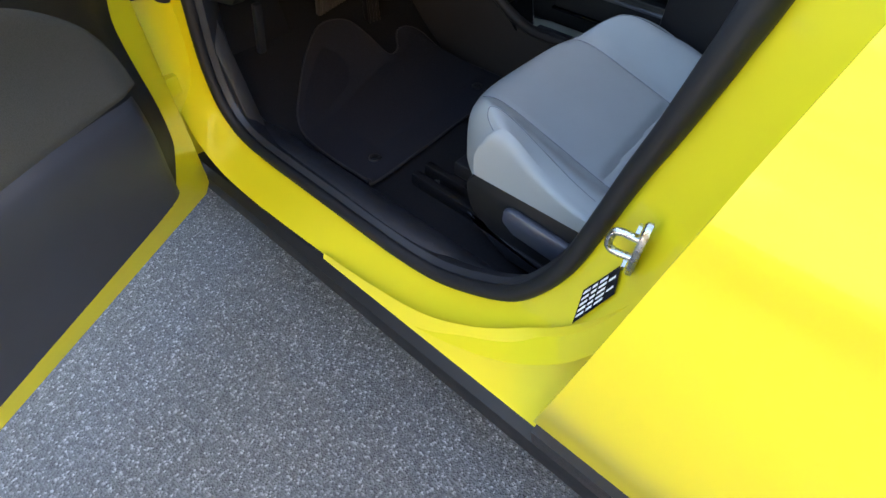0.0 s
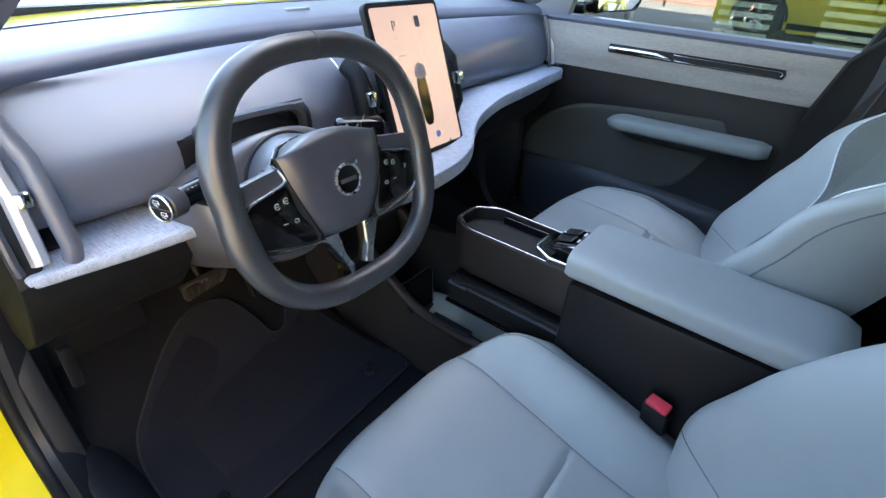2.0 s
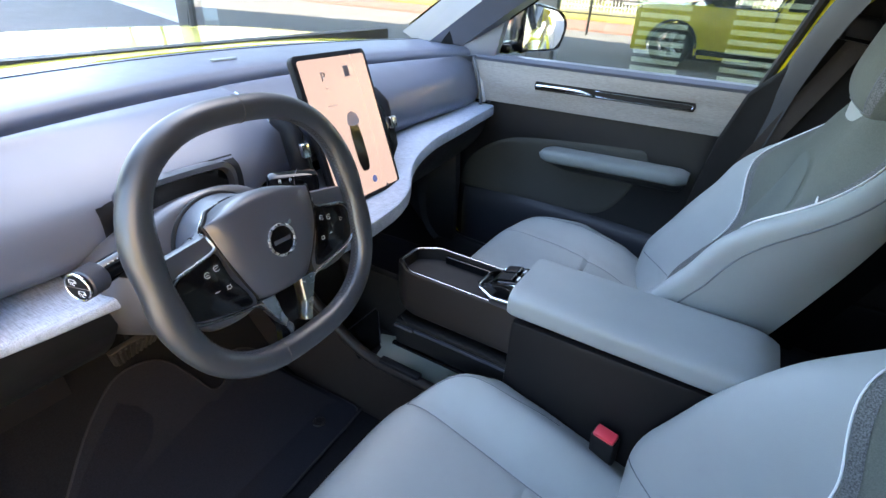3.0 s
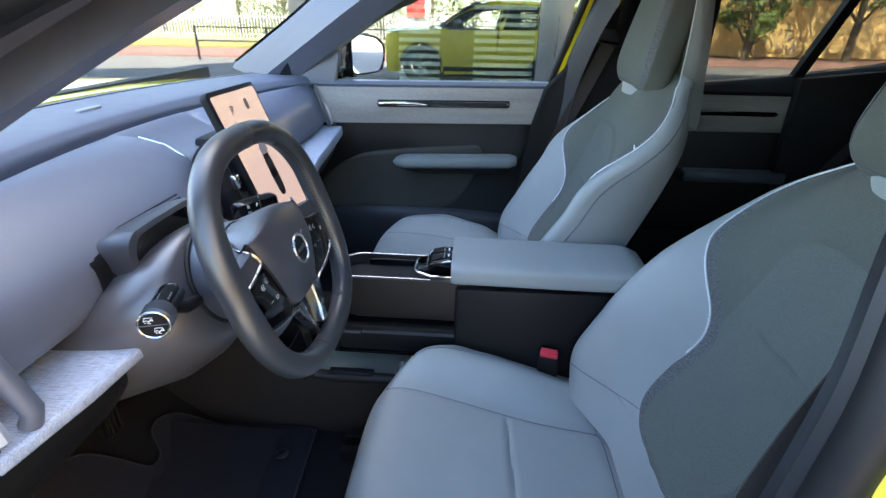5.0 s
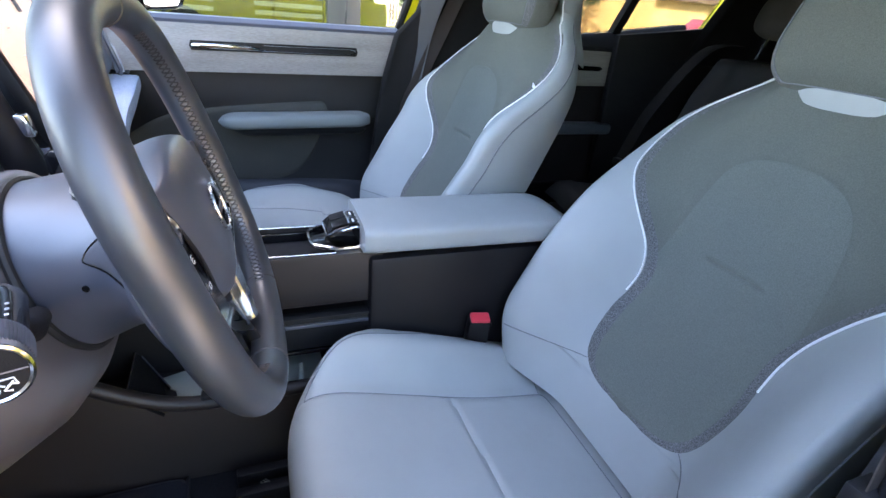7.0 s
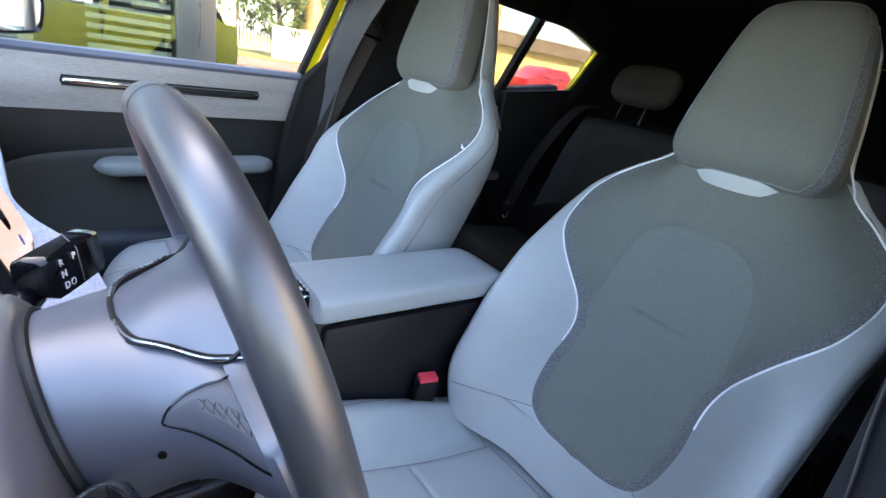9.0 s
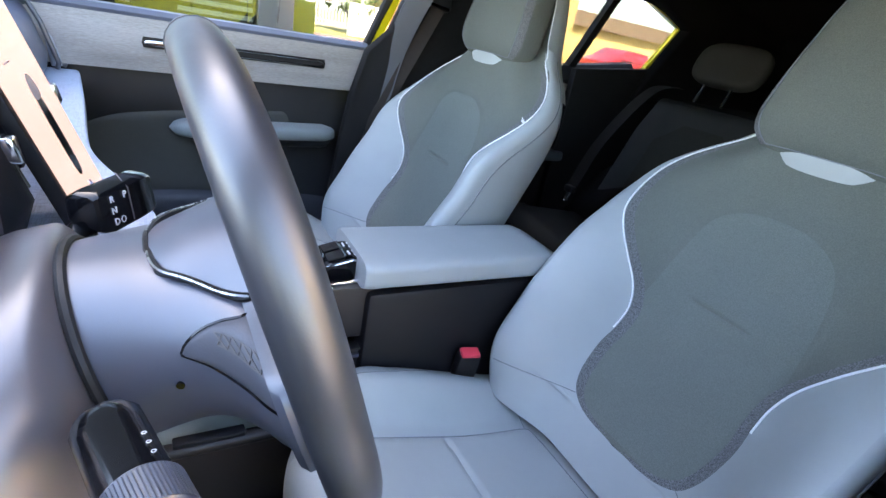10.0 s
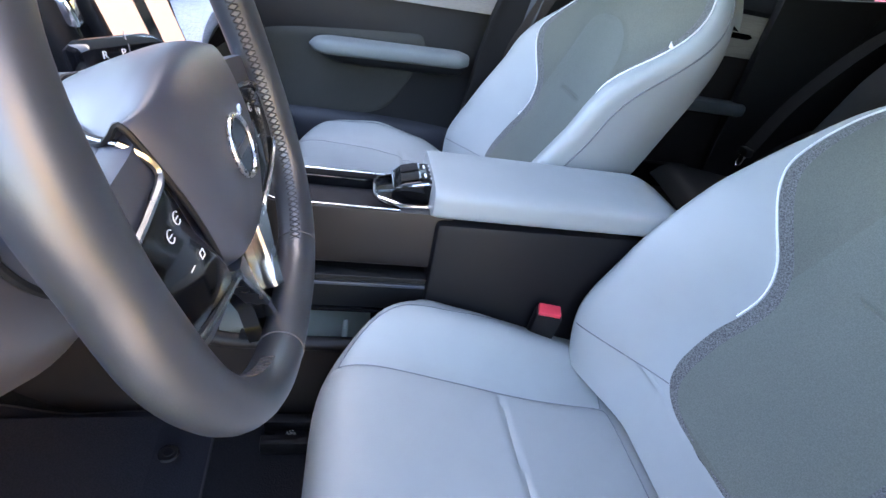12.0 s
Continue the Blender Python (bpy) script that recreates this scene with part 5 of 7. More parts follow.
    for vx, s in ((-0.135, -1), (0.108, 1)):
        v = part("vent", tube([(vx + s * 0.012, 0.842, 0.962), (vx + s * 0.012, 0.815, 0.945), (vx + s * 0.012, 0.79, 0.86), (vx + s * 0.012, 0.80, 0.835)], 0.017, 12, flat=1.2), PLASTIC, root, "upright vent beside the screen")
        part("vent_blade", tube([(vx, 0.822, 0.958), (vx, 0.80, 0.935), (vx, 0.778, 0.87)], 0.005, 8), SATIN, v)
        part("vent_clip", prism([(vx - 0.002, 0.772, 0.90), (vx + s * 0.020, 0.772, 0.90), (vx + s * 0.020, 0.778, 0.925), (vx - 0.002, 0.778, 0.925)], (0, 0.012, 0), bevel=0.003), CHROME, v, "chrome vent clip")
    part("vent_top_strip", tube([(-0.149, 0.945, 0.989), (-0.148, 0.900, 0.977), (-0.147, 0.868, 0.956), (-0.146, 0.852, 0.930)], 0.0024, 6), CHROME, root, "bright edge strip beside the screen")
    # instrument hood behind the wheel
    hood = [(-0.472, 0.884), (-0.474, 0.922), (-0.462, 0.940), (-0.435, 0.944), (-0.340, 0.944), (-0.316, 0.938), (-0.306, 0.918), (-0.307, 0.884)]
    hs = [tuple(p)[:2] for p in smooth_path([(*q, 0) for q in hood], 40)]
    mx, mz = -0.392, 0.895
    part("monitor_hood", loft([[(mx + (x - mx) * f, y, mz + (z - mz) * g) for x, z in hs] for f, g, y in ((0.82, 0.78, 0.800), (0.84, 0.80, 0.766), (0.90, 0.88, 0.759), (1.0, 1.0, 0.763), (1.0, 0.99, 0.775), (0.94, 0.85, 0.80), (0.88, 0.55, 0.83))], False, False), PODGREY, root, "hooded driver monitor pod")
    part("monitor_face", prism([(mx + (x - mx) * 0.83, 0.7655, mz + (z - mz) * 0.81) for x, z in hs], (0, 0.02, 0.0)), PIANO, root, "gloss black monitor face")
    def dash_face(x, z):
        pts = [p for p in smooth_path([(*q, 0) for q in dash_profile(x)], 90)][45:]
        return min(pts, key=lambda p: abs(p.y - z)).x

    def recess(u, v):
        x = -0.492 + 0.222 * u
        lo, hi = 0.862 - 0.020 * sstep(-0.49, -0.45, x), 0.915 + 0.014 * sstep(-0.49, -0.41, x)
        z = lo + (hi - lo) * v
        return (x, dash_face(x, z) - 0.0025, z)
    part("monitor_recess", grid(recess, 30, 14), PLASTIC, root, "dark recess round the monitor pod")
    part("monitor_stem", prism([(-0.470, 0.79, 0.83), (-0.310, 0.79, 0.83), (-0.310, 0.79, 0.892), (-0.470, 0.79, 0.892)], (0, 0.05, 0), bevel=0.004), PLASTIC, root)
    return root


dashboard()


# ---------- touchscreen ----------
def touchscreen():
    tl, tr, br = Vector((-0.121, 0.826, 1.063)), Vector((0.079, 0.826, 1.063)), Vector((0.079, 0.728, 0.795))
    ux, uz = (tr - tl).normalized(), (tr - br).normalized()
    un = ux.cross(uz).normalized()
    if un.y > 0:
        un = -un
    W, H = (tr - tl).length, (tr - br).length
    bl = tl - uz * H
    root = thing("touchscreen", bl + ux * W / 2, "portrait touchscreen with a black bezel showing a peach map page", "screen")
    P = lambda u, v, d: bl + ux * (u * W) + uz * (v * H) + un * d

    def rounded(m, r, d, k=5):
        pts = []
        for cx, cy, a0 in ((m + r, m + r, 180), (W - m - r, m + r, 270), (W - m - r, H - m - r, 0), (m + r, H - m - r, 90)):
            for i in range(k + 1):
                a = radians(a0 + 90 * i / k)
                pts.append(bl + ux * (cx + r * math.cos(a)) + uz * (cy + r * math.sin(a)) + un * d)
        return pts
    part("housing", prism(rounded(0, 0.012, -0.014), un * 0.014, bevel=0.002), PLASTIC, root, "black screen housing")
    face = part("display", prism(rounded(0.0095, 0.006, 0.0005), un * 0.001), SCREENGLOW, root, "lit peach display")
    bx = lambda u0, u1, v0, v1, d=0.0022: prism([P(u0, v0, d), P(u1, v0, d), P(u1, v1, d), P(u0, v1, d)], un * 0.0004)
    # car seen from above, as a plain dark capsule
    part("car_symbol", prism([P(0.52 + 0.075 * math.copysign(abs(math.cos(a)) ** 0.6, math.cos(a)), 0.36 + 0.17 * math.copysign(abs(math.sin(a)) ** 0.6, math.sin(a)), 0.0022) for a in [k * math.tau / 28 for k in range(28)]], un * 0.0004), PIANO, face)
    part("car_symbol", prism([P(0.53 + 0.085 * math.cos(a), 0.53 + 0.075 * abs(math.sin(a)) * (1 if math.sin(a) > 0 else -0.3), 0.0024) for a in [k * math.tau / 28 for k in range(28)]], un * 0.0004), INKSOFT, face)
    part("status_symbol", bx(0.60, 0.67, 0.83, 0.90), INK, face)
    part("text_line", bx(0.26, 0.38, 0.665, 0.670), INKSOFT, face)
    part("text_line", bx(0.30, 0.33, 0.775, 0.779), INKSOFT, face)
    part("round_button", prism([P(0.60 + 0.035 * math.cos(a), 0.115 + 0.025 * math.sin(a), 0.0022) for a in [k * math.tau / 20 for k in range(20)]], un * 0.0004), BLUEBTN, face, "small blue round button")
    part("arrow", prism([P(0.74, 0.03, 0.0022), P(0.79, 0.03, 0.0022), P(0.765, 0.055, 0.0022)], un * 0.0004), INK, face)
    m = Matrix.Translation(P(0.31, 0.85, 0.0022)) @ Matrix((ux, uz, un)).transposed().to_4x4()
    part("letter_p", text_bm("P", 0.024, m), INK, face)
    part("bracket", box(-0.06, 0.02, 0.79, 0.90, 0.86, 0.97, 0.01), PLASTIC, root)
    return root


INKSOFT = plain("soft_ink", (0.45, 0.33, 0.30), 0.5)
BLUEBTN = plain("blue_button", (0.35, 0.40, 0.75), 0.5)
touchscreen()


# ---------- steering wheel ----------
WC, WR = Vector((-0.392, 0.594, 0.906)), radians(17.8)
WU, WV, WW = Vector((1, 0, 0)), Vector((0, math.sin(WR), math.cos(WR))), Vector((0, -math.cos(WR), math.sin(WR)))


def wp(u, v, w=0.0):
    return WC + WU * u + WV * v + WW * w


def steering_wheel():
    root = thing("steering_wheel", WC, "dark leather squarish steering wheel with gloss black switch pads", "steering wheel")

    def rim_c(th):
        c, s = math.cos(th), math.sin(th)
        k = (abs(c) ** 2.6 + abs(s) ** 2.6) ** (-1 / 2.6)
        return 0.1552 * c * k, 0.152 * s * k

    def rim(u, v):
        th, ph = u * math.tau, v * math.tau
        a, b = rim_c(th), rim_c(th + 0.02)
        d = Vector((b[0] - a[0], b[1] - a[1])).normalized()
        nx, ny = d.y, -d.x
        r, h = 0.0160, 0.0165
        thumb = 0.003 * math.exp(-((abs(math.sin(th)) - 0.25) / 0.2) ** 2)
        return wp(a[0] + nx * (r + thumb) * math.cos(ph), a[1] + ny * (r + thumb) * math.cos(ph), h * math.sin(ph))
    part("rim", grid(rim, 144, 20, True, True), WHEELSKIN, root, "dark leather rim")
    for th in (radians(87), radians(-59), radians(-106)):
        u = th / math.tau
        part("rim_seam", tube([rim(u % 1, k / 20) + (rim(u % 1, k / 20) - wp(*rim_c(th))) * 0.012 for k in range(20)], 0.0006, 5, True), STITCH, root)
    for s in (1, -1):
        st = bmesh.new()
        for k in range(58):
            th = radians(-62 + 2.1 * k) if s > 0 else radians(180 + 62 - 2.1 * k)
            u0, du = (th / math.tau) % 1, 0.0052 * s
            for b0, b1 in ((0.425, 0.505), (0.505, 0.425)):
                p, q = rim(u0, b0), rim((u0 + du) % 1, b1)
                c = wp(*rim_c(th))
                mid = p.lerp(q, 0.5)
                tube([p, mid + (mid - c) * 0.04, q], 0.0007, 4, bm=st)
        part("cross_stitch", st, BRAID, root, "braided dark stitching inside the rim")
    # flared back shell of hub and spokes
    def flare(th, w):
        ru = lerp_table(w, [(-0.108, 0.0705), (-0.100, 0.073), (-0.080, 0.080), (-0.065, 0.087), (-0.050, 0.099), (-0.036, 0.120), (-0.026, 0.140), (-0.016, 0.152)])
        rv = lerp_table(w, [(-0.108, 0.0690), (-0.080, 0.064), (-0.060, 0.060), (-0.040, 0.058), (-0.016, 0.052)])
        cv = lerp_table(w, [(-0.108, -0.015), (-0.060, -0.014), (-0.016, -0.020)])
        return wp(ru * math.cos(th), cv + rv * math.sin(th), w)
    ws = [-0.108 + 0.092 * k / 22 for k in range(23)]
    rings = [[wp(0.062 * math.cos(a), -0.015 + 0.061 * math.sin(a), -0.109) for a in [k * math.tau / 72 for k in range(72)]]]
    rings += [[flare(k * math.tau / 72, w) for k in range(72)] for w in ws]
    part("hub_shell", loft(rings), HUBSKIN, root, "smooth dark grey hub shell", angle=60)
    part("shell_hole", disc(wp(-0.0815, -0.0063, -0.068), wp(-1, 0.1, -0.35) - wp(0, 0, 0), 0.0024, 0.0040, 14), PIANO, root)
    # airbag cover: wraps from the shell's crown over the front face
    QV = [(0, 0.0475), (0.12, 0.0510), (0.25, 0.0540), (0.36, 0.0555), (0.44, 0.0530), (0.52, 0.044), (0.62, 0.020), (0.74, -0.012), (0.85, -0.044), (0.93, -0.066), (0.97, -0.075), (1, -0.077)]
    QW = [(0, -0.0660), (0.12, -0.050), (0.25, -0.030), (0.36, -0.012), (0.44, -0.001), (0.52, 0.006), (0.62, 0.0115), (0.74, 0.0140), (0.85, 0.0105), (0.93, 0.005), (0.97, -0.001), (1, -0.010)]
    QU = [(0, 0.0270), (0.02, 0.0335), (0.05, 0.0385), (0.12, 0.0460), (0.25, 0.0620), (0.36, 0.0760), (0.44, 0.0800), (0.52, 0.0800), (0.62, 0.0770), (0.74, 0.0690), (0.85, 0.0560), (0.93, 0.0450), (0.97, 0.0390), (1, 0.0360)]

    def cover(p, q, off=0.0):
        v, w, h = lerp_table(q, QV), lerp_table(q, QW), lerp_table(q, QU)
        top = sstep(0.60, 0.36, q)
        v -= top * (0.008 + 0.018 * sstep(0.0, 0.35, q)) * abs(p) ** 2.2
        w -= (1 - top) * (0.004 * p * p + 0.010 * abs(p) ** 6) + top * 0.010 * abs(p) ** 3 * sstep(0.1, 0.4, q)
        return wp(h * p, v + off * top, w + off * (1 - top))
    part("airbag_cover", grid(lambda u, v: cover(2 * u - 1, v), 41, 80), HUBSKIN, root, "dark grey airbag cover")
    rim_q = [cover(-1, q) for q in [1 - k / 60 for k in range(61)]] + [cover(p, 0) for p in (-0.5, 0, 0.5)] + [cover(1, q) for q in [k / 60 for k in range(61)]] + [cover(p, 1) for p in (0.5, 0, -0.5)]
    mid = wp(0, -0.01, -0.035)
    part("cover_skirt", loft([[p.lerp(mid, f) for p in rim_q] for f in (0.0, 0.03, 0.12)], True, False), HUBSKIN, root)
    part("cover_gap", tube([p.lerp(mid, -0.012) - (WW * 0.001) for p in rim_q], 0.0017, 6, True), LOWBLACK, root)
    crown = [cover(-1, q).lerp(mid, -0.085) for q in [0.36 - 0.36 * k / 16 for k in range(17)]] + [cover(p, 0).lerp(mid, -0.06) for p in (-0.6, 0, 0.6)] + [cover(1, q).lerp(mid, -0.085) for q in [0.36 * k / 16 for k in range(17)]]
    crown = [wp(-0.082, 0.030, -0.012)] + crown[1:-1] + [wp(0.082, 0.030, -0.012)]
    for _ in range(6):
        crown = [crown[0]] + [(a + b * 2 + c) / 4 for a, b, c in zip(crown, crown[1:], crown[2:])] + [crown[-1]]
    part("crown_trim", tube(smooth_path(crown, 60), 0.0008, 6), STEEL, root, "satin metal trim round the airbag cover")
    part("crown_gap", tube([p.lerp(mid, 0.035) for p in smooth_path(crown, 60)], 0.0022, 6), LOWBLACK, root)
    part("emblem_ring", tube([wp(0.0195 * math.cos(a), 0.0195 * math.sin(a) - 0.010, 0.0152) for a in [k * math.tau / 40 for k in range(40)]], 0.0018, 8, True), STEEL, root, "chrome emblem ring")
    part("emblem_disc", disc(wp(0, -0.010, 0.0138), WW, 0.0185, 0.0014, 32), PIANO, root)
    part("emblem_bar", prism([wp(-0.013, -0.013, 0.0153), wp(0.013, -0.013, 0.0153), wp(0.013, -0.008, 0.0153), wp(-0.013, -0.008, 0.0153)], WW * 0.0006), HUBSKIN, root)
    part("emblem_tick", prism([wp(0.013, 0.006, 0.0148), wp(0.019, 0.011, 0.0148), wp(0.020, 0.006, 0.0148)], WW * 0.002), CHROME, root)
    # side spokes with switch pads
    for s in (-1, 1):
        arm = [(0.060, 0.030), (0.090, 0.026), (0.120, 0.022), (0.146, 0.016), (0.153, -0.004), (0.148, -0.036), (0.130, -0.066), (0.100, -0.082), (0.050, -0.076), (0.068, -0.020)]
        pts = [tuple(p)[:2] for p in smooth_path([(*q, 0) for q in arm], 44, True)]
        sp = part("spoke", loft([[wp(s * x * f, y * g, w) for x, y in pts] for w, f, g in ((-0.024, 0.97, 0.95), (-0.020, 1.0, 1.0), (-0.010, 1.0, 1.0), (-0.006, 0.985, 0.97))]), HUBSKIN, root, "leather-grey spoke")
        # leather wedge let into the shell
        def wedge(u, v, s=s):
            w = -0.062 + 0.048 * v
            k = v ** 0.75
            a = radians(155 - 34 * k + (44 * k + 1.0) * u)
            p = flare(a if s < 0 else math.pi - a, w)
            c = wp(0, -0.015, w - 0.02)
            e = min(1.0, 7 * u, 7 * (1 - u), 7 * v + 0.1)
            return p + (p - c).normalized() * (0.0026 * math.sqrt(max(0.0, e)))
        part("spoke_leather", grid(wedge, 25, 30), WHEELGREY, sp, "stitched leather wedge on the spoke")
        part("wedge_joint", tube([wedge(0, 1 - k / 20) for k in range(21)] + [wedge(1, k / 20) for k in range(21)], 0.0011, 5), PIANO, sp)
        xs = bmesh.new()
        def lift(u, v):
            p = wedge(u + 0.62 * (v - 0.40), v)
            return p + (p - wp(0, -0.015, -0.05)).normalized() * 0.0006
        for j in range(7):
            v0, v1 = 0.40 + 0.085 * j, 0.475 + 0.085 * j
            for a0, a1 in ((0.12, 0.36), (0.36, 0.12)):
                tube([lift(a0, v0), lift((a0 + a1) / 2, (v0 + v1) / 2), lift(a1, v1)], 0.0006, 4, bm=xs)
        for e in (0.12, 0.36):
            tube([lift(e, 0.40 + 0.6 * k / 12) for k in range(13)], 0.0005, 4, bm=xs)
        part("cross_stitch", xs, STITCH, sp)
        pad = [(0.080, 0.005), (0.106, -0.001), (0.128, -0.006), (0.138, -0.017), (0.139, -0.032), (0.132, -0.051), (0.120, -0.060), (0.062, -0.072), (0.058, -0.058), (0.072, -0.028)]
        ps = [tuple(p)[:2] for p in smooth_path([(*q, 0) for q in pad], 50, True)]
        part("switch_pad", prism([wp(s * x, y, -0.008) for x, y in ps], WW * 0.006, bevel=0.0012), PIANO, sp, "gloss black switch pad")
        part("pad_trim", tube([wp(s * x, y, z) for x, y, z in smooth_path([(0.082, 0.030, -0.012), (0.079, 0.020, -0.004), (0.080, 0.009, -0.002), (0.107, 0.002, -0.002), (0.130, -0.003, -0.002), (0.1415, -0.016, -0.002), (0.1425, -0.034, -0.002), (0.135, -0.053, -0.002), (0.122, -0.0635, -0.002), (0.088, -0.071, -0.002), (0.052, -0.077, -0.003), (0.040, -0.085, -0.004), (0.0245, -0.108, -0.005), (0.012, -0.127, -0.006)], 60)], 0.0021, 6), SATIN, sp, "satin metal trim line")
        for x, y, k in ((0.098, -0.014, 0), (0.085, -0.011, 1), (0.094, -0.037, 2), (0.078, -0.038, 3), (0.120, -0.024, 4)):
            g = bmesh.new()
            c = wp(s * x, y, -0.0012)
            if k < 2:
                tube([c + WU * 0.0034 * math.cos(a) + WV * 0.0034 * math.sin(a) for a in [0.6 + j * 5.0 / 12 for j in range(13)]], 0.00032, 4, bm=g)
                tube([c - WU * 0.002, c + WU * 0.002], 0.00032, 4, bm=g)
            elif k == 2:
                tube([c - WU * 0.003, c + WU * 0.003], 0.00035, 4, bm=g)
            elif k == 3:
                tube([c + WU * a + WV * b for a, b in ((-0.003, -0.002), (0.002, -0.002), (0.002, 0.002), (-0.003, 0.002))], 0.00032, 4, True, bm=g)
            elif s > 0:
                tube([c + WU * a + WV * b for a, b in ((-0.002, -0.003), (-0.002, 0.003), (0.002, 0.0))], 0.00032, 4, True, bm=g)
            else:
                g.free()
                continue
            part("switch_symbol", g, WHITEINK, sp)
    # lower spoke: a dark core between two bright plates
    lows = part("spoke", loft([[wp(x, v, w) for x, v in ((-0.044, -0.076), (0.044, -0.076), (0.033, -0.096), (0.024, -0.124), (0.030, -0.150), (-0.030, -0.150), (-0.024, -0.124), (-0.033, -0.096))] for w in (-0.026, -0.014)]), PIANO, root, "dark lower spoke")
    for s in (-1, 1):
        rows = []
        for q in range(9):
            t = q / 8
            o = Vector((0.046 - 0.012 * sstep(0, 0.55, t) - 0.014 * sstep(0.35, 1, t), -0.074 - 0.062 * t))
            i = Vector((0.022 - 0.006 * t - 0.006 * sstep(0.5, 1, t), -0.076 - 0.056 * t))
            rows.append([wp(s * o.x, o.y, -0.016), wp(s * o.x, o.y, -0.003), wp(s * (o.x - 0.0015), o.y, -0.0012), wp(s * (i.x + 0.0015), i.y, -0.0045), wp(s * i.x, i.y, -0.007), wp(s * i.x, i.y, -0.016)])
        part("spoke_trim", loft(rows), SATIN, lows, "bright metal spoke plate", angle=30)
    # column cover behind the shell
    rings = []
    for w, ru, up, dn in ((-0.110, 0.060, 0.058, 0.060), (-0.1125, 0.066, 0.064, 0.068), (-0.1135, 0.074, 0.071, 0.077), (-0.117, 0.090, 0.075, 0.086), (-0.124, 0.108, 0.077, 0.094), (-0.150, 0.128, 0.074, 0.112), (-0.20, 0.140, 0.064, 0.130), (-0.30, 0.15, 0.04, 0.14)):
        rings.append([wp(ru * math.copysign(abs(math.cos(a)) ** 0.9, math.cos(a)), -0.015 + (up if math.sin(a) > 0 else dn) * math.copysign(abs(math.sin(a)) ** 0.9, math.sin(a)), w) for a in [k * math.tau / 56 for k in range(56)]])
    part("column_cover", loft(rings), COLUMN, root, "warm grey steering column cover", angle=50)
    part("shell_joint", tube([wp(0.0715 * math.cos(a), -0.015 + 0.0700 * math.sin(a), -0.1105) for a in [k * math.tau / 60 for k in range(60)]], 0.0034, 8, True), LOWBLACK, root, "dark gap behind the hub shell")
    part("column_joint", tube([wp(-0.080, -0.034, -0.117), wp(-0.100, -0.040, -0.132), wp(-0.121, -0.042, -0.155)], 0.0008, 5), PIANO, root)
    return root


WHEELGREY = leather("spoke_skin", (0.062, 0.064, 0.076), 0.40, 0.12)
BRAID = plain("braid_thread", (0.030, 0.028, 0.030), 0.5)
STITCH = plain("grey_stitch", (0.10, 0.095, 0.095), 0.7)
steering_wheel()


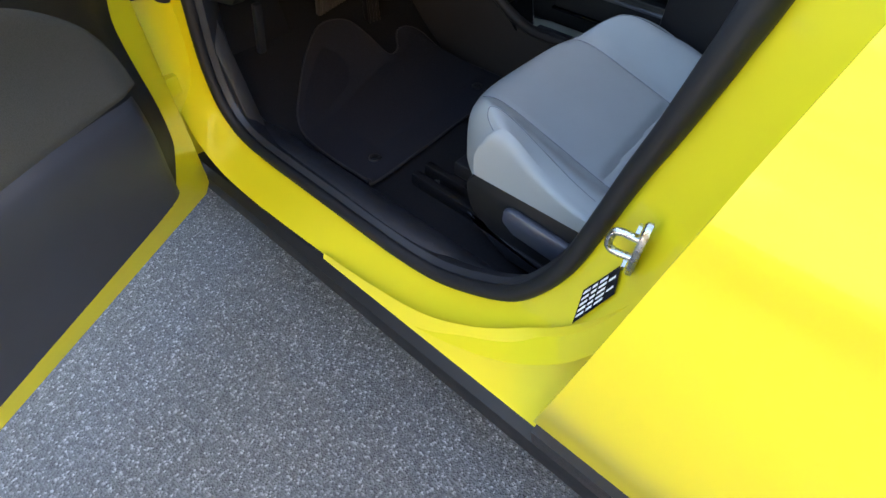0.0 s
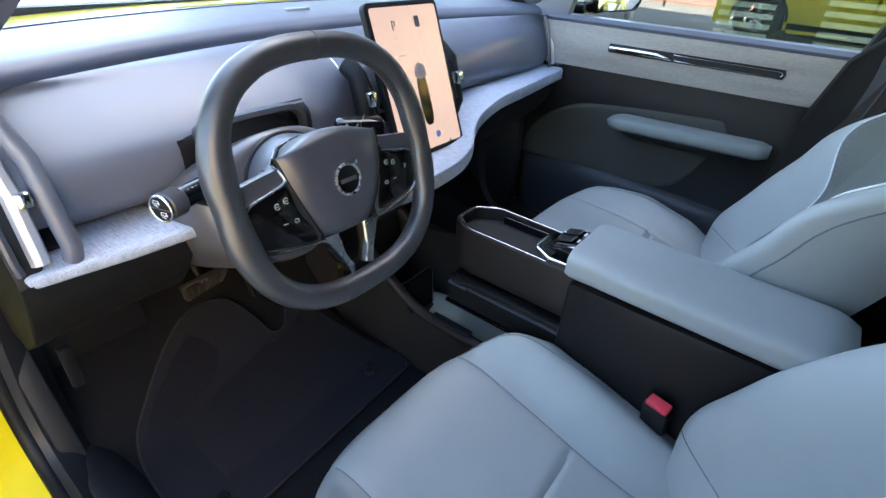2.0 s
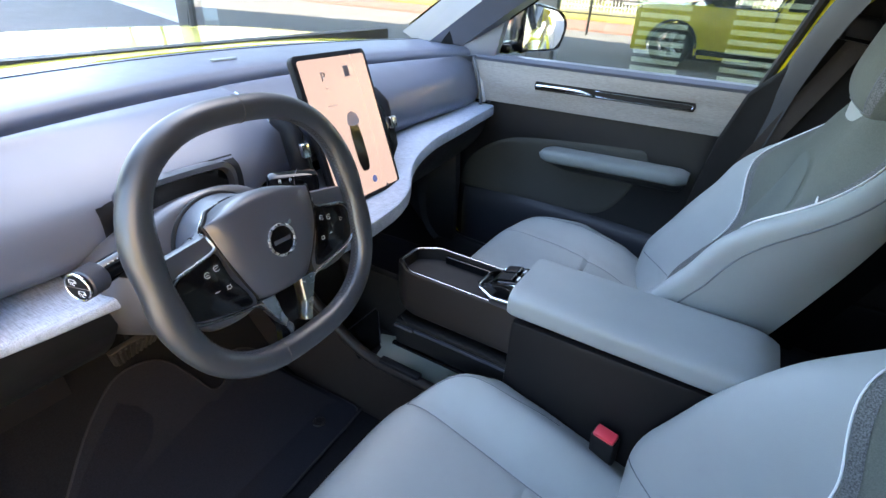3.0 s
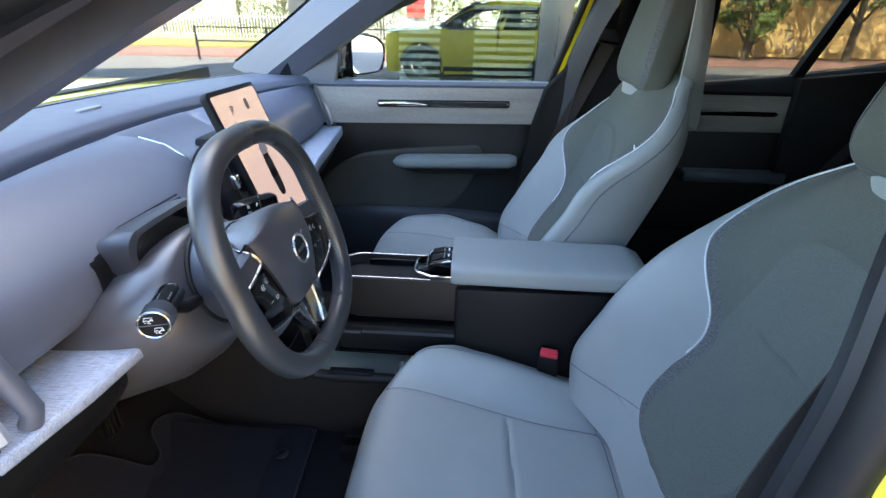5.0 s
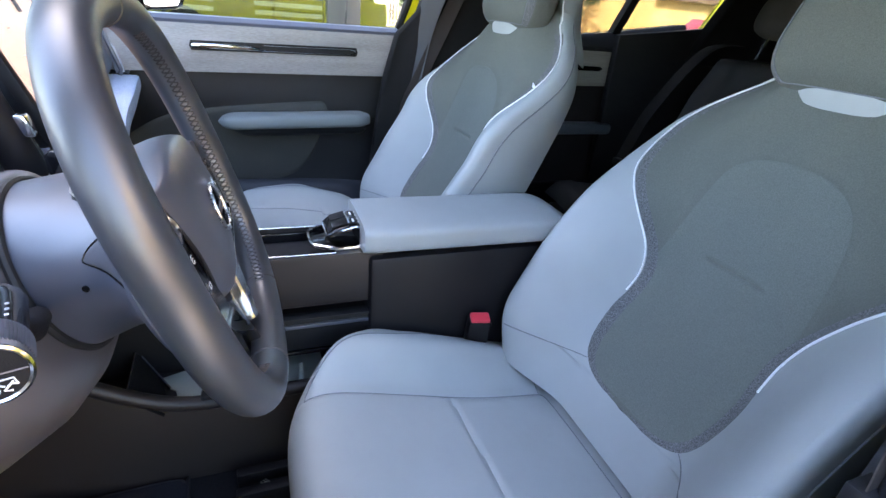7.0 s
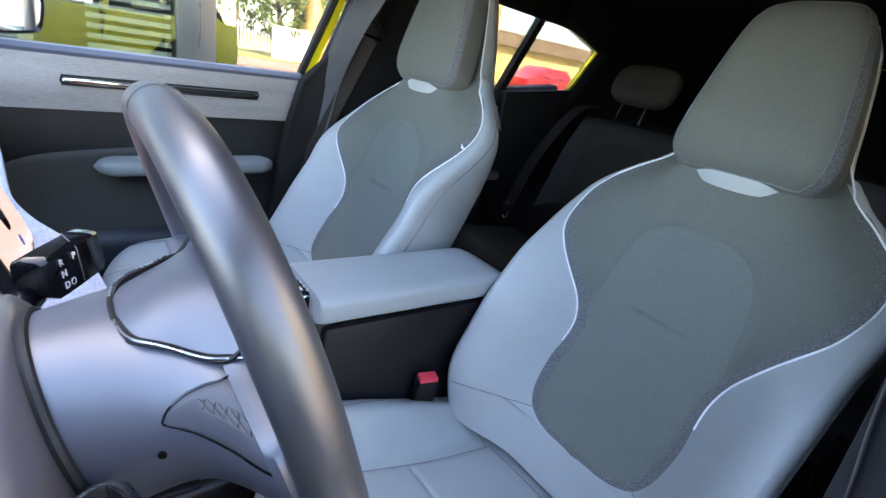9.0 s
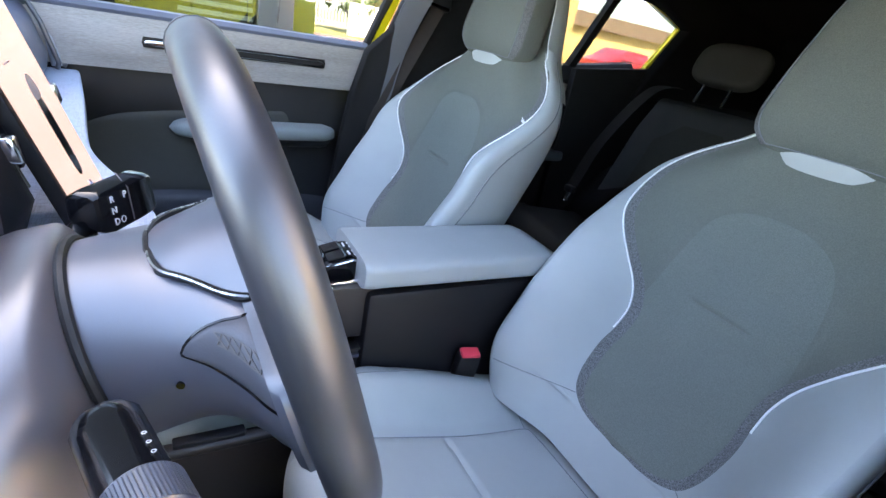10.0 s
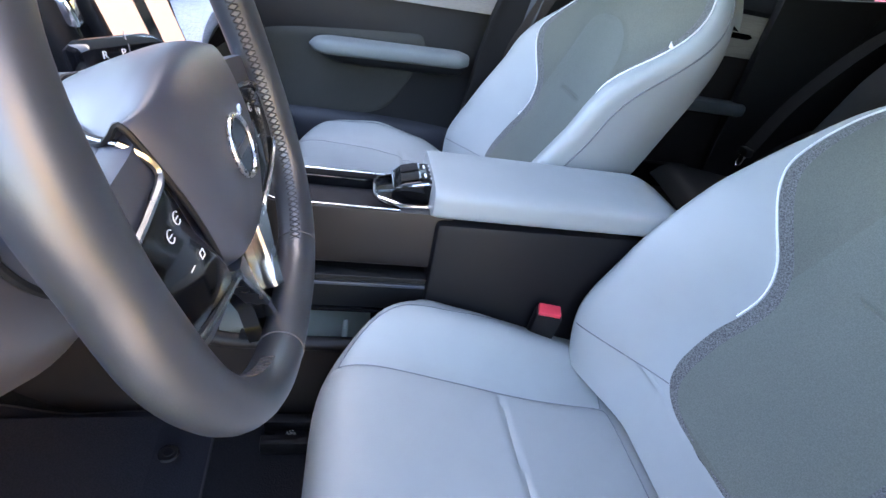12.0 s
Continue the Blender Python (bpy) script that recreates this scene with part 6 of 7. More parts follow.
def stalks():
    k0 = Vector((-0.585, 0.668, 0.897))
    ax = Vector((-0.955, -0.295, 0.0)).normalized()
    root = thing("wiper_stalk", k0 - ax * 0.13, "gloss black wiper stalk with a knurled grey knob", "control stalk")
    part("stalk_arm", tube([k0 - ax * d for d in (0.076, 0.074, 0.070, 0.062, 0.043, 0.022)], lambda t: 0.0150 * min(1, 0.45 + 2.2 * t) , 12, flat=0.85), PIANO, root)
    part("stalk_neck", tube([k0 - ax * 0.048 + Vector((0, -0.002, -0.006)), k0 - ax * 0.075 + Vector((0, -0.012, -0.022)), k0 - ax * 0.120 + Vector((0, -0.012, -0.040))], 0.008, 12), PLASTIC, root)
    kn = part("knob", disc(k0 - ax * 0.027, ax, 0.0162, 0.022, 60, bevel=0.002), HUBSKIN, root, "knurled grey knob")
    rg = bmesh.new()
    s = ax.orthogonal().normalized()
    q = ax.cross(s)
    for i in range(60):
        a = i * math.tau / 60
        o = k0 + 0.0164 * (math.cos(a) * s + math.sin(a) * q)
        tube([o - ax * 0.024, o - ax * 0.006], 0.0006, 4, bm=rg)
    part("knurl", rg, HUBSKIN, kn, kind="stuff")
    part("knob_ring", tube([k0 + ax * 0.0 + 0.0155 * (math.cos(a) * s + math.sin(a) * q) for a in [i * math.tau / 48 for i in range(48)]], 0.0014, 6, True), CHROME, kn, "chrome ring")
    part("knob_face", disc(k0 - ax * 0.001, ax, 0.0149, 0.0016, 40), PLASTIC, kn)
    up = (Vector((0, 0, 1)) - ax * ax.z).normalized()
    rt = up.cross(ax)
    for dv in (0.0065, -0.0065):
        g = bmesh.new()
        c = k0 + ax * 0.001 + up * dv + rt * (0.004 if dv < 0 else -0.004)
        P = lambda x, y: c + rt * x + up * y
        tube([P(-0.0045, -0.001), P(-0.0035, 0.003), P(0.0035, 0.003), P(0.0045, -0.001)], 0.0005, 4, bm=g)
        tube([P(-0.0045, -0.001), P(-0.002, 0.0), P(-0.0005, -0.001)], 0.0005, 4, bm=g)
        tube([P(0.0005, -0.001), P(0.002, 0.0), P(0.0045, -0.001)], 0.0005, 4, bm=g)
        tube([P(0.003, 0.0012), P(-0.001, -0.0032), P(0.002, -0.0040)], 0.0006, 4, bm=g)
        tube([P(-0.0028, -0.0022), P(-0.0034, -0.0036)], 0.0005, 4, bm=g)
        part("knob_symbol", g, WHITEINK, kn)
    part("knob_divider", tube([k0 + ax * 0.0008 - rt * 0.0138, k0 + ax * 0.0008 + rt * 0.0138], 0.0005, 4), INK, kn)
    for j in range(3):
        c = k0 - ax * (0.034 + 0.006 * j) + (up + rt * 0.7).normalized() * 0.0141
        part("arm_symbol", tube([c + rt * (0.0009 * math.cos(a)) + ax * (0.0008 * math.sin(a)) for a in [i * math.tau / 8 for i in range(8)]], 0.0002, 4, True), WHITEINK, root)
    g0 = Vector((-0.282, 0.697, 0.915))
    fx = Vector((0.853, -0.522, 0)).normalized()
    fz = Vector((-0.2, 0.28, 0.94))
    fz = (fz - fx * fz.dot(fx)).normalized()
    fn = fx.cross(fz)
    G = lambda p, q, n: g0 + fx * p + fz * q + fn * n
    root = thing("gear_stalk", G(0.02, -0.01, -0.02), "gloss black gear selector stalk with white letters", "control stalk")
    part("stalk_arm", tube([wp(0.040, 0.0, -0.16), wp(0.075, 0.012, -0.150), G(0.020, -0.016, -0.024)], 0.0105, 12), PIANO, root)
    sec = [(0.0, -0.026), (-0.001, 0.005), (-0.005, 0.008), (-0.018, 0.0105), (-0.028, 0.005), (-0.030, -0.014), (-0.022, -0.026)]
    blk = part("selector", loft([[G(p, q * k - 0.006 * (1 - k), -0.018 + (n + 0.018) * k) for n, q in sec] for p, k in ((-0.016, 0.62), (-0.0145, 0.82), (-0.010, 0.98), (0.0, 1.0), (0.035, 1.0), (0.050, 0.97), (0.057, 0.86), (0.060, 0.62))]), PIANO, root, angle=30)
    part("grip_joint", tube([G(0.021, -0.024, 0.0004), G(0.021, 0.004, 0.0002), G(0.030, 0.0135, -0.015)], 0.0005, 4), INK, root)
    for w, p, q in (("R", 0.0, 0.0), ("N", 0.0005, -0.0095), ("D", 0.001, -0.019), ("P", 0.0155, 0.0)):
        m = Matrix.Translation(G(p, q, 0.0003)) @ Matrix((fx, fz, fn)).transposed().to_4x4()
        part("letter", text_bm(w, 0.0078, m), WHITEINK, blk)
    part("release_symbol", tube([G(0.0085 + 0.0026 * math.cos(a), -0.019 + 0.0026 * math.sin(a), 0.0004) for a in [k * math.tau / 12 for k in range(12)]], 0.0004, 4, True), WHITEINK, blk)


stalks()


# ---------- centre console ----------
LINER = plain("pale_green_rubber", (0.42, 0.47, 0.42), 0.6)


def centre_console():
    root = thing("centre_console", (0, 0.35, 0.28), "dark floating centre console with a sliding tray and open lower bin", "console")
    def hull(pts, z0, z1, mat, name, label="", bev=0.006):
        return part(name, prism([(x, y, z0) for x, y in pts], (0, 0, z1 - z0), bevel=bev), mat, root, label)
    hull([(-0.080, 0.0), (0.080, 0.0), (0.082, 0.375), (-0.082, 0.375)], 0.28, 0.672, PLASTIC, "console_box", "black console box", 0.010)
    # tray arm
    out = [(-0.066, 0.35), (-0.066, 0.600), (-0.060, 0.618), (-0.036, 0.650), (-0.026, 0.655), (0.026, 0.655), (0.036, 0.650), (0.060, 0.618), (0.066, 0.600), (0.066, 0.35)]
    inn = [(-0.056, 0.43), (-0.056, 0.596), (-0.052, 0.610), (-0.030, 0.640), (-0.023, 0.644), (0.023, 0.644), (0.030, 0.640), (0.052, 0.610), (0.056, 0.596), (0.056, 0.43)]
    arm = [(0.78, 0.578), (0.90, 0.578), (0.965, 0.583), (0.995, 0.594), (1.0, 0.608), (1.0, 0.674), (0.985, 0.678)]
    bm = loft([[(x * k, y - 0.10 * (1 - k), z) for x, y in out] for k, z in arm] + [[(x, y, z) for x, y in inn] for z in (0.678, 0.652)])
    part("tray_arm", bm, BROWNPL, root, "warm black tray arm", angle=30)
    part("tray_rim", tube([(x * 1.05, y + 0.003 * (y > 0.5), 0.679) for x, y in inn], 0.0016, 8), SATIN, root, "satin metal rim")
    part("tray_liner", prism([(x * 0.97, y - 0.002, 0.653) for x, y in inn], (0, 0, 0.002)), RUBBER, root, "black rubber tray mat")
    part("tray_edge", box(0.046, 0.055, 0.45, 0.585, 0.654, 0.672, 0.002), PIANO, root)
    part("tray_pad", box(-0.053, -0.047, 0.45, 0.575, 0.6545, 0.658, 0.001), TAB, root, "pale strip along the tray")
    # window switches on a gloss black bridge before the armrest
    d = part("switch_block", prism([(-0.034, y, z) for y, z in ((0.375, 0.676), (0.375, 0.716), (0.392, 0.718), (0.428, 0.709), (0.440, 0.700), (0.438, 0.690), (0.410, 0.684))], (0.068, 0, 0), bevel=0.004, seg=3), PIANO, root, "gloss black window switch block")
    loop = [(-0.050, 0.385), (-0.053, 0.428), (-0.034, 0.462), (-0.022, 0.468), (0.022, 0.468), (0.034, 0.462), (0.053, 0.428), (0.050, 0.385)]
    part("switch_dish", prism([(x, y, 0.676) for x, y in loop], (0, 0, 0.004), bevel=0.001), PIANO, d)
    part("switch_trim", tube([(x, y, 0.682) for x, y in loop], 0.0034, 8, flat=1.3), CHROME, d, "chrome trim loop")
    part("block_trim", tube([(-0.036, 0.378, 0.712), (-0.037, 0.392, 0.7145), (-0.037, 0.428, 0.706), (-0.030, 0.441, 0.699), (0.030, 0.441, 0.699), (0.037, 0.428, 0.706), (0.036, 0.378, 0.712)], 0.0016, 6), CHROME, d, "chrome edge")
    for k in (-1, 1):
        part("window_switch", prism([(k * 0.0155 - 0.0125, 0.404, 0.7165), (k * 0.0155 + 0.0125, 0.404, 0.7165), (k * 0.0155 + 0.0125, 0.430, 0.7095), (k * 0.0155 - 0.0125, 0.430, 0.7095)], (0, 0.001, 0.0035), bevel=0.0012), PLASTIC, d, "black window switch")
        part("switch_lip", prism([(k * 0.0155 - 0.011, 0.4015, 0.7185), (k * 0.0155 + 0.011, 0.4015, 0.7185), (k * 0.0155 + 0.011, 0.4045, 0.7178), (k * 0.0155 - 0.011, 0.4045, 0.7178)], (0, 0, 0.0022)), SATIN, d)
        part("switch_label", box(k * 0.0155 - 0.006, k * 0.0155 + 0.006, 0.3925, 0.3955, 0.7178, 0.7192, 0), WHITEINK, d)
    for x in (-0.022, -0.008, 0.008, 0.022):
        part("switch_mark", box(x - 0.002, x + 0.002, 0.384, 0.3865, 0.7172, 0.7182, 0), WHITEINK, d)
    # open bin below the arm
    part("bin_lip", prism([(-0.073, 0.335, 0.557), (-0.073, 0.600, 0.557), (-0.060, 0.625, 0.557), (-0.050, 0.625, 0.557), (-0.050, 0.335, 0.557)], (0, 0, 0.0055), bevel=0.0015), LOWBLACK, root, "thin edge of the pull-out tray")
    part("bin_slider", box(-0.066, 0.066, 0.34, 0.635, 0.492, 0.556, 0.004), LOWBLACK, root, "black sliding tray")
    part("slider_edge", box(-0.0715, -0.066, 0.345, 0.584, 0.541, 0.548, 0.0015), HUBSKIN, root, "grey raised edge of the tray")
    part("slider_grip", box(-0.0735, -0.064, 0.588, 0.634, 0.539, 0.545, 0.0015), HUBSKIN, root, "grey grip of the tray")
    part("slider_foot", box(-0.0715, -0.060, 0.345, 0.64, 0.486, 0.4925, 0.0015), PIANO, root)
    part("slider_clip", box(-0.0745, -0.068, 0.372, 0.388, 0.480, 0.497, 0.001), RUBBER, root)
    part("slider_clip", box(-0.0745, -0.068, 0.345, 0.356, 0.470, 0.486, 0.001), RUBBER, root)
    part("bin_wall", box(0.050, 0.075, 0.34, 0.86, 0.36, 0.56, 0.004), LOWBLACK, root)
    part("bin_front", prism([(-0.07, 0.86, 0.36), (0.07, 0.86, 0.36), (0.07, 0.92, 0.58), (-0.07, 0.92, 0.58)], (0, 0.02, 0), bevel=0.004), LOWBLACK, root)
    part("bin_floor", box(-0.082, 0.082, 0.36, 0.95, 0.380, 0.396, 0.003), RUBBER, root)
    part("bin_liner", prism([(x, y, 0.3965) for x, y in ((-0.070, 0.45), (0.045, 0.45), (0.045, 0.700), (0.030, 0.745), (0.012, 0.748), (-0.010, 0.715), (-0.070, 0.700))], (0, 0, 0.003), bevel=0.001), LINER, root, "pale green liner of the bin")
    part("bin_peg", tube([(-0.062, 0.497, 0.399), (-0.062, 0.497, 0.452), (-0.062, 0.497, 0.462)], lambda t: 0.0055 - 0.002 * t, 8), LINER, root, "small pale peg")
    part("bin_flap", prism([(-0.084, 0.722, 0.412), (-0.002, 0.724, 0.398), (0.061, 0.781, 0.448), (-0.080, 0.774, 0.456)], (0, 0.003, -0.005), bevel=0.001), PIANO, root, "gloss black flap of the bin")
    part("flap_edge", tube([(-0.002, 0.724, 0.400), (0.061, 0.781, 0.450), (-0.080, 0.774, 0.458)], 0.0016, 6), HUBSKIN, root)
    # tunnel
    for k in (-1, 1):
        part("tunnel_side", grid(lambda u, v, k=k: (k * (0.082 + 0.020 * (1 - v) - 0.004 * v * v), 0.10 + 1.0 * u, 0.27 + (0.150 + 0.20 * sstep(0.56, 0.97, u)) * v), 40, 10), BROWNPL, root, "warm black tunnel cover")
        part("tunnel_ledge", tube([(k * 0.080, 0.36 + 0.74 * q / 30, 0.421 + 0.20 * sstep(0.56, 0.97, (0.26 + 0.74 * q / 30))) for q in range(31)], 0.013, 12), BROWNPL, root)
    part("ledge_clip", box(-0.088, -0.068, 0.560, 0.665, 0.430, 0.440, 0.003), RUBBER, root, "black rubber stop on the ledge")
    # armrest pad
    def pad(u, v):
        th = u * math.tau
        ex = lambda c, p: math.copysign(abs(c) ** p, c)
        x, z = 0.085 * ex(math.cos(th), 0.38), 0.026 * ex(math.sin(th), 0.50)
        y = -0.03 + 0.415 * v
        sh = 1 - 0.12 * max(0, (0.10 - v) / 0.10) ** 2 - 0.06 * max(0, (v - 0.97) / 0.03) ** 2
        return (x * sh, y, 0.698 + z * (1 - 0.5 * max(0, (0.12 - v) / 0.12) ** 2) + 0.004 * v)
    bm = grid(pad, 64, 50, True)
    bmesh.ops.holes_fill(bm, edges=[e for e in bm.edges if len(e.link_faces) == 1], sides=100)
    part("armrest", bm, VINYL, root, "grey-blue leatherette armrest lid")
    return root


centre_console()


def buckle(at, rz, category="seat belt"):
    root = thing("belt_buckle", at, "black seat belt buckle with a red release button", category, "belt buckles")
    x, y, z = at
    part("housing", box(x - 0.022, x + 0.022, y - 0.014, y + 0.014, z - 0.045, z + 0.022, 0.006), PLASTIC, root)
    part("release_button", box(x - 0.0185, x + 0.0185, y - 0.011, y + 0.0115, z + 0.018, z + 0.028, 0.003), REDBTN, root, "red release button")
    part("stalk", box(x - 0.010, x + 0.010, y - 0.005, y + 0.005, z - 0.17, z - 0.04, 0.003), PLASTIC, root)
    root.rotation_euler = (radians(-12), 0, radians(rz))
    return root


buckle((-0.106, 0.168, 0.520), 78)
buckle((0.106, 0.168 + 0.10, 0.520), -78)


# ---------- seat belts ----------
def ribbon(path, half, side_axis, bm=None):
    """A flat strap along path, half wide each way along side_axis, 1.6 mm thick."""
    P = smooth_path(path, 40)
    a = Vector(side_axis).normalized()
    rings = []
    for i, p in enumerate(P):
        d = (P[min(i + 1, 39)] - P[max(i - 1, 0)]).normalized()
        s = (a - d * a.dot(d)).normalized()
        n = d.cross(s)
        rings.append([p + s * half + n * 0.0008, p - s * half + n * 0.0008, p - s * half - n * 0.0008, p + s * half - n * 0.0008])
    return join(bm, loft(rings))


def seat_belt(sx):
    root = thing("seat_belt", (sx * 0.70, -0.05, 1.14), "dark grey seat belt hanging from its pillar guide", "seat belt", "front seat belts")
    part("webbing", ribbon([(sx * 0.645, -0.036, 1.125), (sx * 0.660, 0.020, 0.985), (sx * 0.672, 0.066, 0.870), (sx * 0.690, 0.098, 0.76), (sx * 0.700, 0.080, 0.58), (sx * 0.700, 0.02, 0.40)], 0.021, (0, 1, 0.40)), WEBBING, root, "dark grey webbing")
    part("webbing", ribbon([(sx * 0.668, -0.060, 1.130), (sx * 0.700, -0.075, 1.0), (sx * 0.706, -0.09, 0.80), (sx * 0.708, -0.11, 0.45)], 0.021, (0, 1, 0.0)), WEBBING, root)
    g = lambda y, z, d: (sx * (0.668 - 0.13 * (z - 1.12) - d), y, z)
    part("guide", loft([[g(-0.034 + (y + 0.034) * k, 1.147 + (z - 1.147) * k, d) for y, z in ((-0.070, 1.118), (0.000, 1.128), (0.006, 1.140), (0.004, 1.172), (-0.006, 1.180), (-0.052, 1.172), (-0.072, 1.150), (-0.076, 1.126))] for k, d in ((1.0, 0.0), (1.0, 0.018), (0.90, 0.030), (0.60, 0.036))]), RUBBER, root, "black pillar belt guide", angle=50)
    part("guide_slot", prism([g(-0.062, 1.122, 0.0335), g(-0.006, 1.130, 0.0335), g(-0.006, 1.136, 0.0335), g(-0.062, 1.129, 0.0335)], (-sx * 0.003, 0, 0)), PIANO, root)
    part("guide_rail", prism([(sx * 0.690, -0.085, 1.02), (sx * 0.690, -0.050, 1.02), (sx * 0.640, -0.060, 1.27), (sx * 0.640, -0.095, 1.27)], (sx * 0.012, 0, 0.002), bevel=0.003), PLASTIC, root)
    part("tongue", box(min(sx * 0.678, sx * 0.700), max(sx * 0.678, sx * 0.700), 0.064, 0.124, 0.715, 0.755, 0.004), RUBBER, root, "black belt tongue grip")
    return root


WEBBING = fabric("belt_webbing", (0.055, 0.046, 0.042), 0.6, 500, 0.2, sheen=0.0)
seat_belt(1)
seat_belt(-1)
_t = thing("belt_tongue", (0.600, -0.675, 0.588), "chrome belt tongue hanging beside the rear bench", "seat belt")
part("plate", tube([(0.588, -0.672, 0.610), (0.590, -0.668, 0.580), (0.600, -0.666, 0.572), (0.610, -0.670, 0.580), (0.612, -0.674, 0.610)], 0.0035, 8), CHROME, _t)
part("grip", box(0.580, 0.622, -0.690, -0.664, 0.606, 0.632, 0.006), RUBBER, _t)
part("webbing", ribbon([(0.600, -0.68, 0.62), (0.62, -0.78, 0.80), (0.60, -0.93, 1.0), (0.58, -1.06, 1.03)], 0.022, (1, 0.2, 0)), fabric("rear_webbing", (0.016, 0.015, 0.015), 0.6, 500, 0.2, sheen=0.0), _t)
_g = thing("belt_hook", (-0.605, -0.187, 0.641), "black plastic belt hook at the seat side", "seat belt")
part("hook", tube([(-0.640, -0.21, 0.665), (-0.610, -0.18, 0.662), (-0.598, -0.168, 0.645), (-0.606, -0.172, 0.625), (-0.625, -0.19, 0.622)], 0.010, 10), RUBBER, _g)
part("mount", box(-0.66, -0.625, -0.235, -0.195, 0.58, 0.69, 0.006), RUBBER, _g)


# ---------- outside ----------
FX = 4.95
FACADE = plain("dark_facade", (0.05, 0.055, 0.05), 0.5)
POST = plain("steel_post", (0.16, 0.165, 0.16), 0.30, 0.7, var=0.15, vscale=3, stretch=(1, 1, 0.1))
SHOPGLASS = glass("shop_glass", (0.85, 0.90, 0.85), 0.33)
SLAT = plain("pale_slat", (0.86, 0.82, 0.70), 0.6)
OCHRE = plain("ochre_render", (0.74, 0.50, 0.20), 0.9, grain=0.3, gscale=60, var=0.12, vscale=0.7)
FENCEW = plain("white_fence", (0.75, 0.75, 0.72), 0.6)
BARK = plain("bark", (0.11, 0.085, 0.06), 0.9, grain=0.6, gscale=30, stretch=(1, 1, 0.2))
LEAF = plain("leaf", (0.085, 0.125, 0.025), 0.6, var=0.35, vscale=3)
PAVE = plain("pale_paving", (0.25, 0.215, 0.175), 0.85, grain=0.3, gscale=80, vscale=2)


def shop_front():
    b = thing("shop", (FX, 0, 0), "glazed shop front with steel posts and pale slatted blinds", "building")
    # Unseen above the glazing; added this tall to keep the car in shade.
    part("wall", box(FX + 0.9, FX + 1.2, -16, 9, 0, 9.6, 0), FACADE, b)
    part("upper_wall", box(FX - 0.05, FX + 1.2, -16, 9, 3.4, 9.6, 0), FACADE, b)
    part("plinth", box(FX - 0.04, FX + 0.2, -16, 9, 0, 0.08, 0.01), POST, b)
    ys = [8.6, 2.3, -0.43, -6.5, -8.0, -9.4, -12.4, -15.4]
    for y in ys:
        part("post", box(FX - 0.06, FX + 0.20, y - 0.17, y + 0.17, 0, 3.4, 0.01), POST, b, "brushed steel post")
    for y1, y0 in zip(ys, ys[1:]):
        part("pane", box(FX, FX + 0.012, y0 + 0.172, y1 - 0.172, 0.08, 3.4, 0), SHOPGLASS, b, "reflecting shop window pane")
    for y0, y1 in ((-0.23, 0.44), (0.82, 1.29)):
        for k in range(30):
            z = 0.25 + k * 0.085
            part("blind_slat", box(FX + 0.10, FX + 0.16, y0, y1, z, z + 0.042, 0), SLAT, b, "pale horizontal blind slat")
    part("blind_panel", box(FX + 0.10, FX + 0.16, 0.44, 0.82, 0.22, 3.4, 0), FACADE, b)
    return b


shop_front()


def shop_wing():
    """The part of the building that stands back and runs on ahead of the car."""
    b = thing("glazed_building", (7.9, 9.0, 0), "set-back glazed wing of the shop building", "building")
    m = Matrix.Translation((7.9, 9.0, 0)) @ Matrix.Rotation(radians(-17.9), 4, "Z")
    # The 12 m upper part is unseen, added to shade the ground ahead.
    part("wall", moved(box(0.9, 1.2, -1.5, 30, 0, 12, 0), m), FACADE, b)
    part("upper_wall", moved(box(-0.05, 0.9, 0, 30, 3.4, 12, 0), m), FACADE, b)
    part("side_wall", box(FX + 1.2, 8.4, 8.7, 9.0, 0, 12, 0), FACADE, b)
    part("plinth", moved(box(-0.04, 0.2, 0, 30, 0, 0.22, 0.01), m), POST, b)
    ys = (0.2, 3.1, 6.0, 11.5, 17, 23, 29.8)
    for y in ys:
        part("post", moved(box(-0.06, 0.2, y - 0.12, y + 0.12, 0, 3.4, 0.01), m), POST, b, "brushed steel post")
    for y0, y1 in zip(ys, ys[1:]):
        part("pane", moved(box(0, 0.012, y0 + 0.122, y1 - 0.122, 0.22, 3.4, 0), m), SHOPGLASS, b, "reflecting shop window pane")
    single("pavement", moved(box(-2.2, -0.045, 0.5, 30, -0.05, 0.10, 0.015), m), PALESTONE, "pale concrete paving before the shop", kind="structure")


PALESTONE = plain("pale_concrete", (0.52, 0.53, 0.53), 0.8, grain=0.3, gscale=80, vscale=2)
shop_wing()


